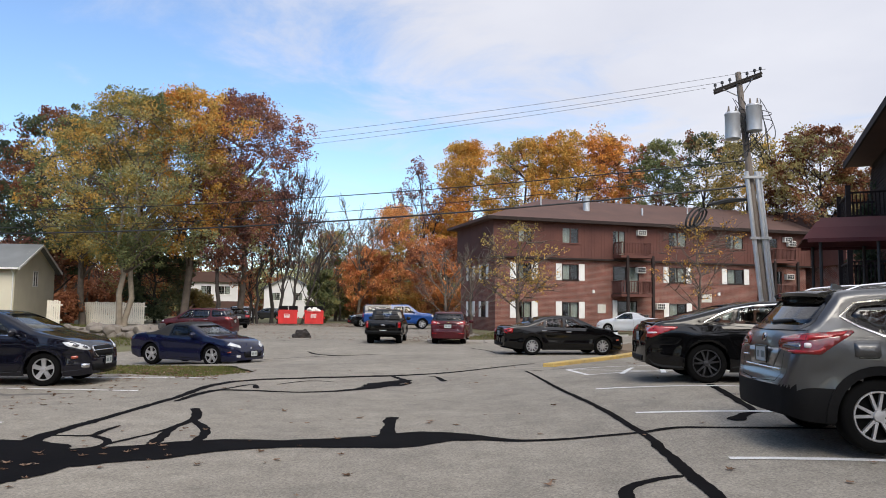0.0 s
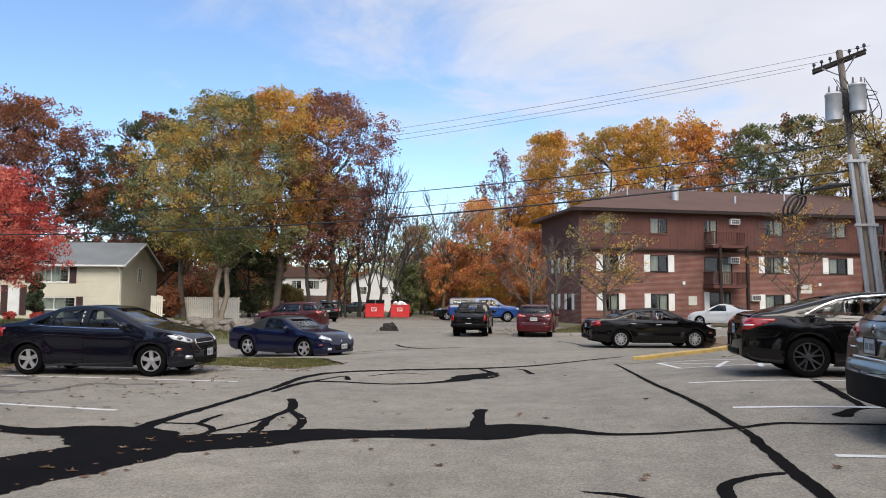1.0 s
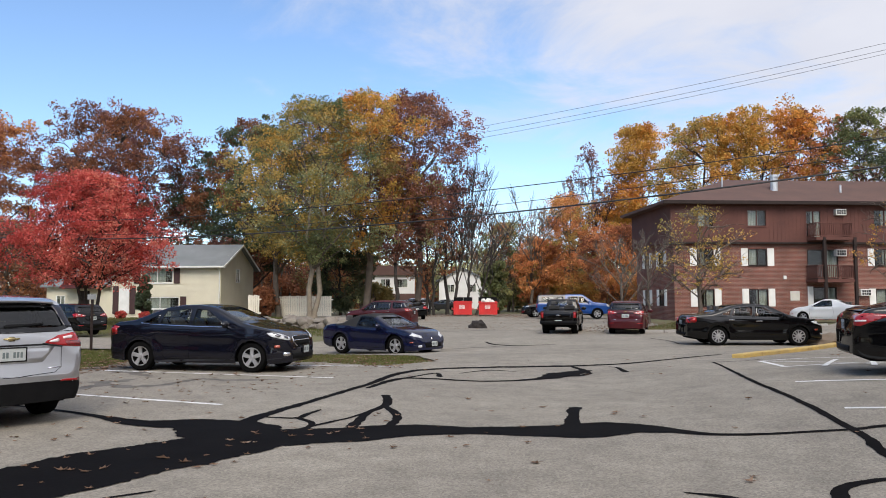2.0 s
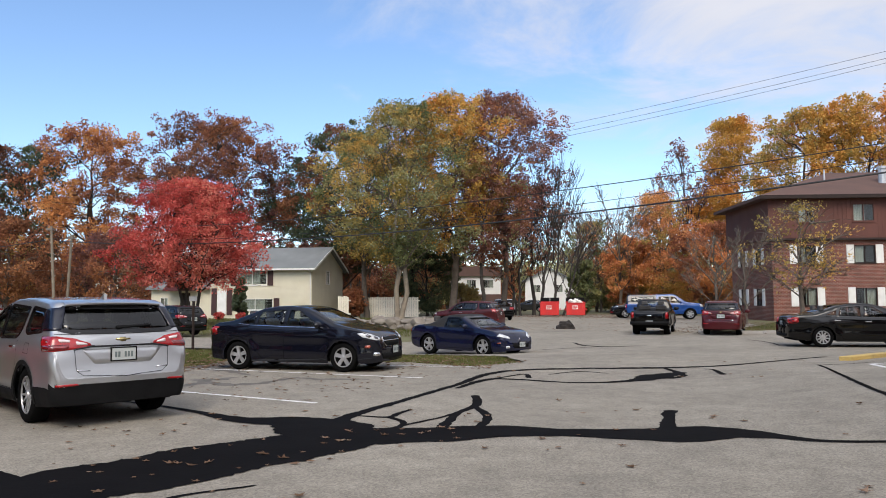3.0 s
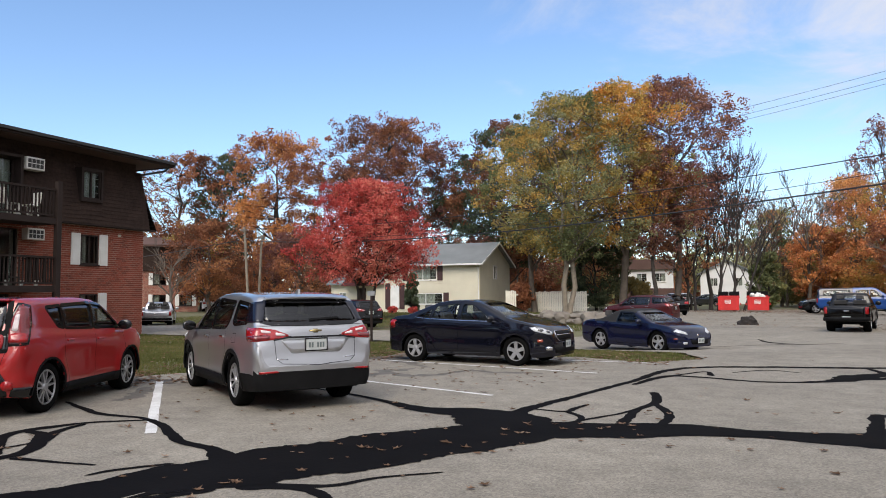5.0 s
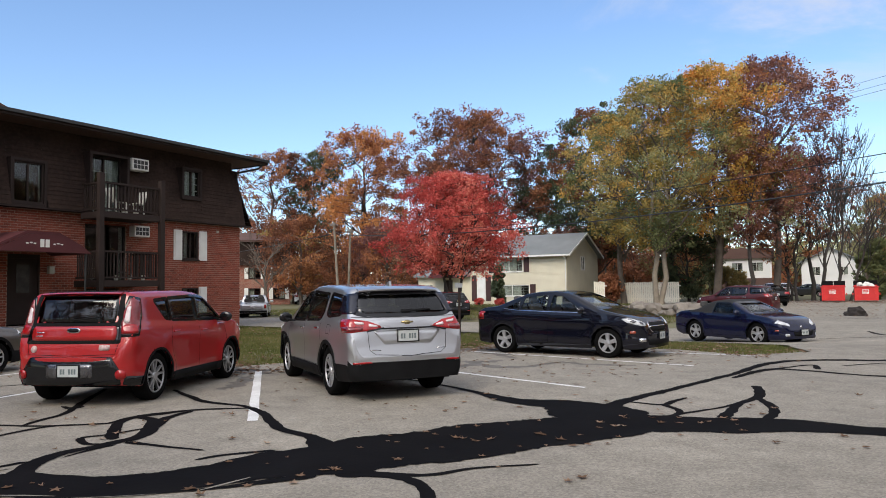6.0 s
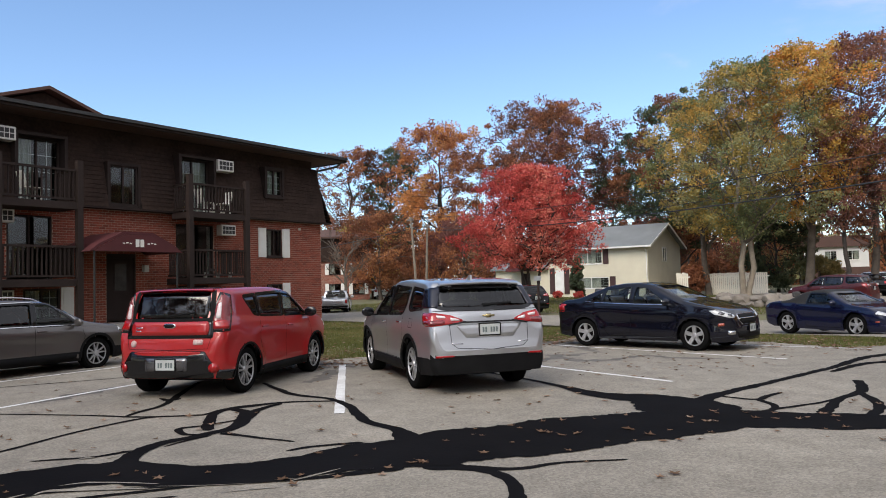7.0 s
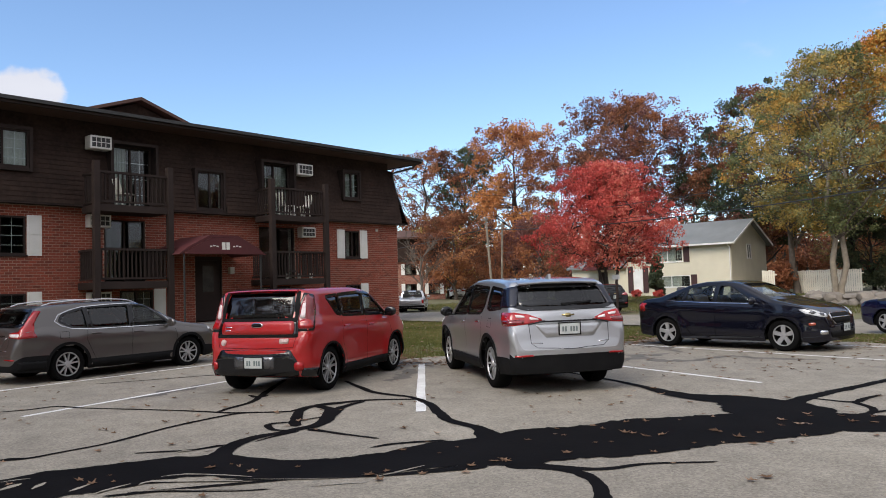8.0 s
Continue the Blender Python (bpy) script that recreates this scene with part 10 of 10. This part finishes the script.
# tall trees behind the walk, mirrored in the car windows
# this first oak is added out of view to keep sun off the right-hand stalls
tree("unseen full oak added to shade the right-hand stalls", 13.0, -8.0, 19.0, 5.6, 5.0, "brown", 16000, 80, trunk=0.4, clumps=130, leaf=0.18, spread=0.17, bark=BARK_DARK, mixes=("sage",))
tree("tall half-bare oak at the back of the lot", -15.0, -18.5, 21.0, 6.0, 5.0, "brown", 14000, 81, trunk=0.4, clumps=120, leaf=0.17, spread=0.15, bark=BARK_DARK, bare=0.1)
tree("tall half-bare oak at the back of the lot", -24.5, -11.0, 18.0, 6.0, 4.0, "brown", 9000, 82, trunk=0.4, clumps=120, leaf=0.17, spread=0.15, bark=BARK_DARK, bare=0.3)
tree("tall half-bare oak at the back of the lot", -8.0, -19.0, 19.0, 6.0, 4.0, "brown", 9000, 83, trunk=0.4, clumps=120, leaf=0.17, spread=0.15, bark=BARK_DARK, bare=0.3)

# ---- grass and fallen leaves ----
def blades(name, zones, count, seed, height, material, label):
    """Short tufts of grass scattered over the verges."""
    rng = np.random.default_rng(seed)
    area = []
    for poly in zones:
        xs, ys = [p[0] for p in poly], [p[1] for p in poly]
        area.append((max(xs) - min(xs)) * (max(ys) - min(ys)))
    verts, faces = [], []
    for poly, share in zip(zones, area):
        xs, ys = [p[0] for p in poly], [p[1] for p in poly]
        for _ in range(int(count * share / sum(area))):
            x, y = rng.uniform(min(xs), max(xs)), rng.uniform(min(ys), max(ys))
            if not inside(poly, x, y):
                continue
            k = noise.noise((x * 0.5, y * 0.5, seed)) * 0.5 + 0.6
            if rng.random() > k + 0.25:
                continue
            h, a, w = height * rng.uniform(0.4, 1.2) * (0.5 + k), rng.uniform(0, 6.28), rng.uniform(0.008, 0.018)
            c, s_, z = math.cos(a) * w, math.sin(a) * w, ground_z(x, y) - 0.03
            i = len(verts)
            verts += [(x - c, y - s_, z), (x + c, y + s_, z), (x + rng.normal() * h * 0.5, y + rng.normal() * h * 0.5, z + h + 0.03)]
            faces.append((i, i + 1, i + 2))
    ob = mesh_from(name, verts, faces, material)
    return tagged(ob, label, "grass", "", "stuff")


GRASS = leaf_material("grass_blades", [(0.075, 0.092, 0.028), (0.115, 0.130, 0.042), (0.165, 0.160, 0.060), (0.25, 0.21, 0.10)], 0.5, 3.0)
VERGES = [[(-13.3, 9.1), (-11.8, 13.8), (-12.3, 16.4), (-16, 19.8), (-24, 19.2), (-19, 9.0)], [(-12.3, 16.5), (-7.4, 17.5), (-5.7, 16.9), (-4.8, 18.2), (-5.8, 20.0), (-10.5, 21.0), (-16, 19.9)], [(-25, 9), (-19, 9), (-24, 19.2), (-30, 19)]]
blades("grass", VERGES, 120000, 5, 0.045, GRASS, "short autumn grass on the verges")
blades("grass", [[(-48, 28), (-13, 28.5), (-11, 34), (-14, 44), (-30, 60), (-48, 54)], [(0.2, 36.0), (4.7, 38), (11, 46), (12, 54), (4.5, 55.5), (2.6, 46)]], 90000, 6, 0.10, GRASS, "lawn grass with patches of straw")

LITTER = leaf_material("fallen_leaves", [(0.085, 0.056, 0.040), (0.16, 0.10, 0.066), (0.27, 0.175, 0.120), (0.45, 0.35, 0.27)], 3.0, 8.0)


def fallen(name, zones, seed, size, label, big=False):
    """Curled dead leaves on the ground: lobed outlines, each a little cupped."""
    rng = np.random.default_rng(seed)
    verts, faces = [], []
    for poly, n in zones:
        xs, ys = [p[0] for p in poly], [p[1] for p in poly]
        made = 0
        while made < n:
            x, y = rng.uniform(min(xs), max(xs)), rng.uniform(min(ys), max(ys))
            if not inside(poly, x, y):
                continue
            made += 1
            s, a, curl = size * rng.uniform(0.5, 1.3), rng.uniform(0, 6.28), rng.uniform(0.1, 0.55)
            i, k = len(verts), 10 if big else 6
            z = ground_z(x, y) + 0.012
            verts.append((x, y, z))
            for j in range(k):
                r = s * (1.0 if j % 2 == 0 else (0.45 if big else 0.7)) * rng.uniform(0.8, 1.15)
                b = a + j * 6.2832 / k
                verts.append((x + r * math.cos(b), y + 0.8 * r * math.sin(b), z + r * curl * rng.uniform(0.0, 1.0)))
            faces += [(i, i + 1 + j, i + 1 + (j + 1) % k) for j in range(k)]
    ob = mesh_from(name, verts, faces, LITTER)
    return tagged(ob, label, "leaves", "", "stuff")


fallen("fallen_leaves", [([(-9, -1), (-3.0, 4.5), (-2.5, 10), (-8, 10)], 70), ([(-7.8, 0.5), (-5.8, 1.5), (-4.2, 6.0), (-0.5, 8.4), (-0.5, 9.3), (-5.0, 8.2), (-6.4, 3.4)], 55), ([(-8, 5), (8, 5), (7, 20), (-7, 20)], 110), ([(-20, -6), (-8, 2), (-8, 16), (-19, 8)], 330), ([(-12.5, 9), (-6, 10), (-5, 17), (-12, 17)], 260)], 3, 0.058, "brown curled leaves scattered on the asphalt", True)
fallen("fallen_leaves", [([(-19, 6.0), (-12, 7.5), (-11.5, 9.2), (-13.5, 9.6), (-18.5, 9.0)], 900), ([(-13.2, 12.8), (-11.2, 12.8), (-11.4, 16.6), (-13.2, 16.6)], 500), ([(-12, 16), (-5, 16), (-4.5, 18.4), (-8, 20)], 400), ([(-30, 9), (-13, 9), (-12, 20), (-30, 19)], 1200), ([(-3, 35), (4, 35.4), (11, 46), (12, 55), (0, 50)], 2600),
                         ([(-18, 62), (-5, 60), (-2, 74), (-18, 76)], 4200), ([(-15, 36), (-2, 36), (0, 60), (-16, 60)], 1100), ([(-48, 28), (-13, 28), (-12, 44), (-30, 60), (-48, 54)], 5000), ([(5, 20), (16, 14), (18, 30), (7, 26)], 500)], 4, 0.062, "drifts of dead leaves along the edges")

# ---- bricks of the near wall, each proud of its joint ----
def lay_bricks(wall, holes, u0, u1, z0, z1, course=0.085, length=0.225, joint=0.013, single=(-5.3, -0.2, 0.3)):
    def block(a, c, d, e, y0=0.001, y1=-0.009):
        k = 0.004
        v = [(a, y0, d), (c, y0, d), (c, y0, e), (a, y0, e), (a + k, y1, d + k), (c - k, y1, d + k), (c - k, y1, e - k), (a + k, y1, e - k)]
        return v, [(4, 5, 6, 7), (0, 1, 5, 4), (1, 2, 6, 5), (2, 3, 7, 6), (3, 0, 4, 7)]

    v, f = block(-length / 2 + joint / 2, length / 2 - joint / 2, joint / 2, course - joint / 2)
    whole = bpy.data.meshes.new("brick")
    whole.from_pydata(v, [], f)
    whole.materials.append(BRICK_PIECE)
    verts, faces, singles = [], [], 0
    for r in range(int((z1 - z0) / course)):
        za = z0 + r * course
        u = u0 - (length / 2 if r % 2 else 0)
        while u < u1:
            spans = [(max(u, u0), min(u + length, u1))]
            for ha, hb, hc, hd in holes:
                if hc < za + course - 0.02 and hd > za + 0.02:
                    spans = [q for a, c in spans for q in ((a, min(c, ha)), (max(a, hb), c)) if q[1] - q[0] > 0.05]
            for a, c in spans:
                if c - a > length - 0.001 and single[0] < a and c < single[1] and za > single[2] and singles < 300:
                    ob = new("brick", whole)
                    ob.parent, ob.location = wall, ((a + c) / 2, 0, za)
                    singles += 1
                elif c - a > 0.05:
                    v, f = block(a + joint / 2, c - joint / 2, za + joint / 2, za + course - joint / 2)
                    n = len(verts)
                    verts += v
                    faces += [tuple(i + n for i in q) for q in f]
            u += length
    me = bpy.data.meshes.new("brickwork")
    me.from_pydata(verts, [], faces)
    me.materials.append(BRICK_REST)
    rest = new("brickwork", me)
    rest.parent, rest["kind"], rest["label"] = wall, "stuff", "weathered red bricks with pale joints"


lay_bricks(LEFT_WALL, LEFT_HOLES, -34.0, 0.0, 0.0, 4.495)
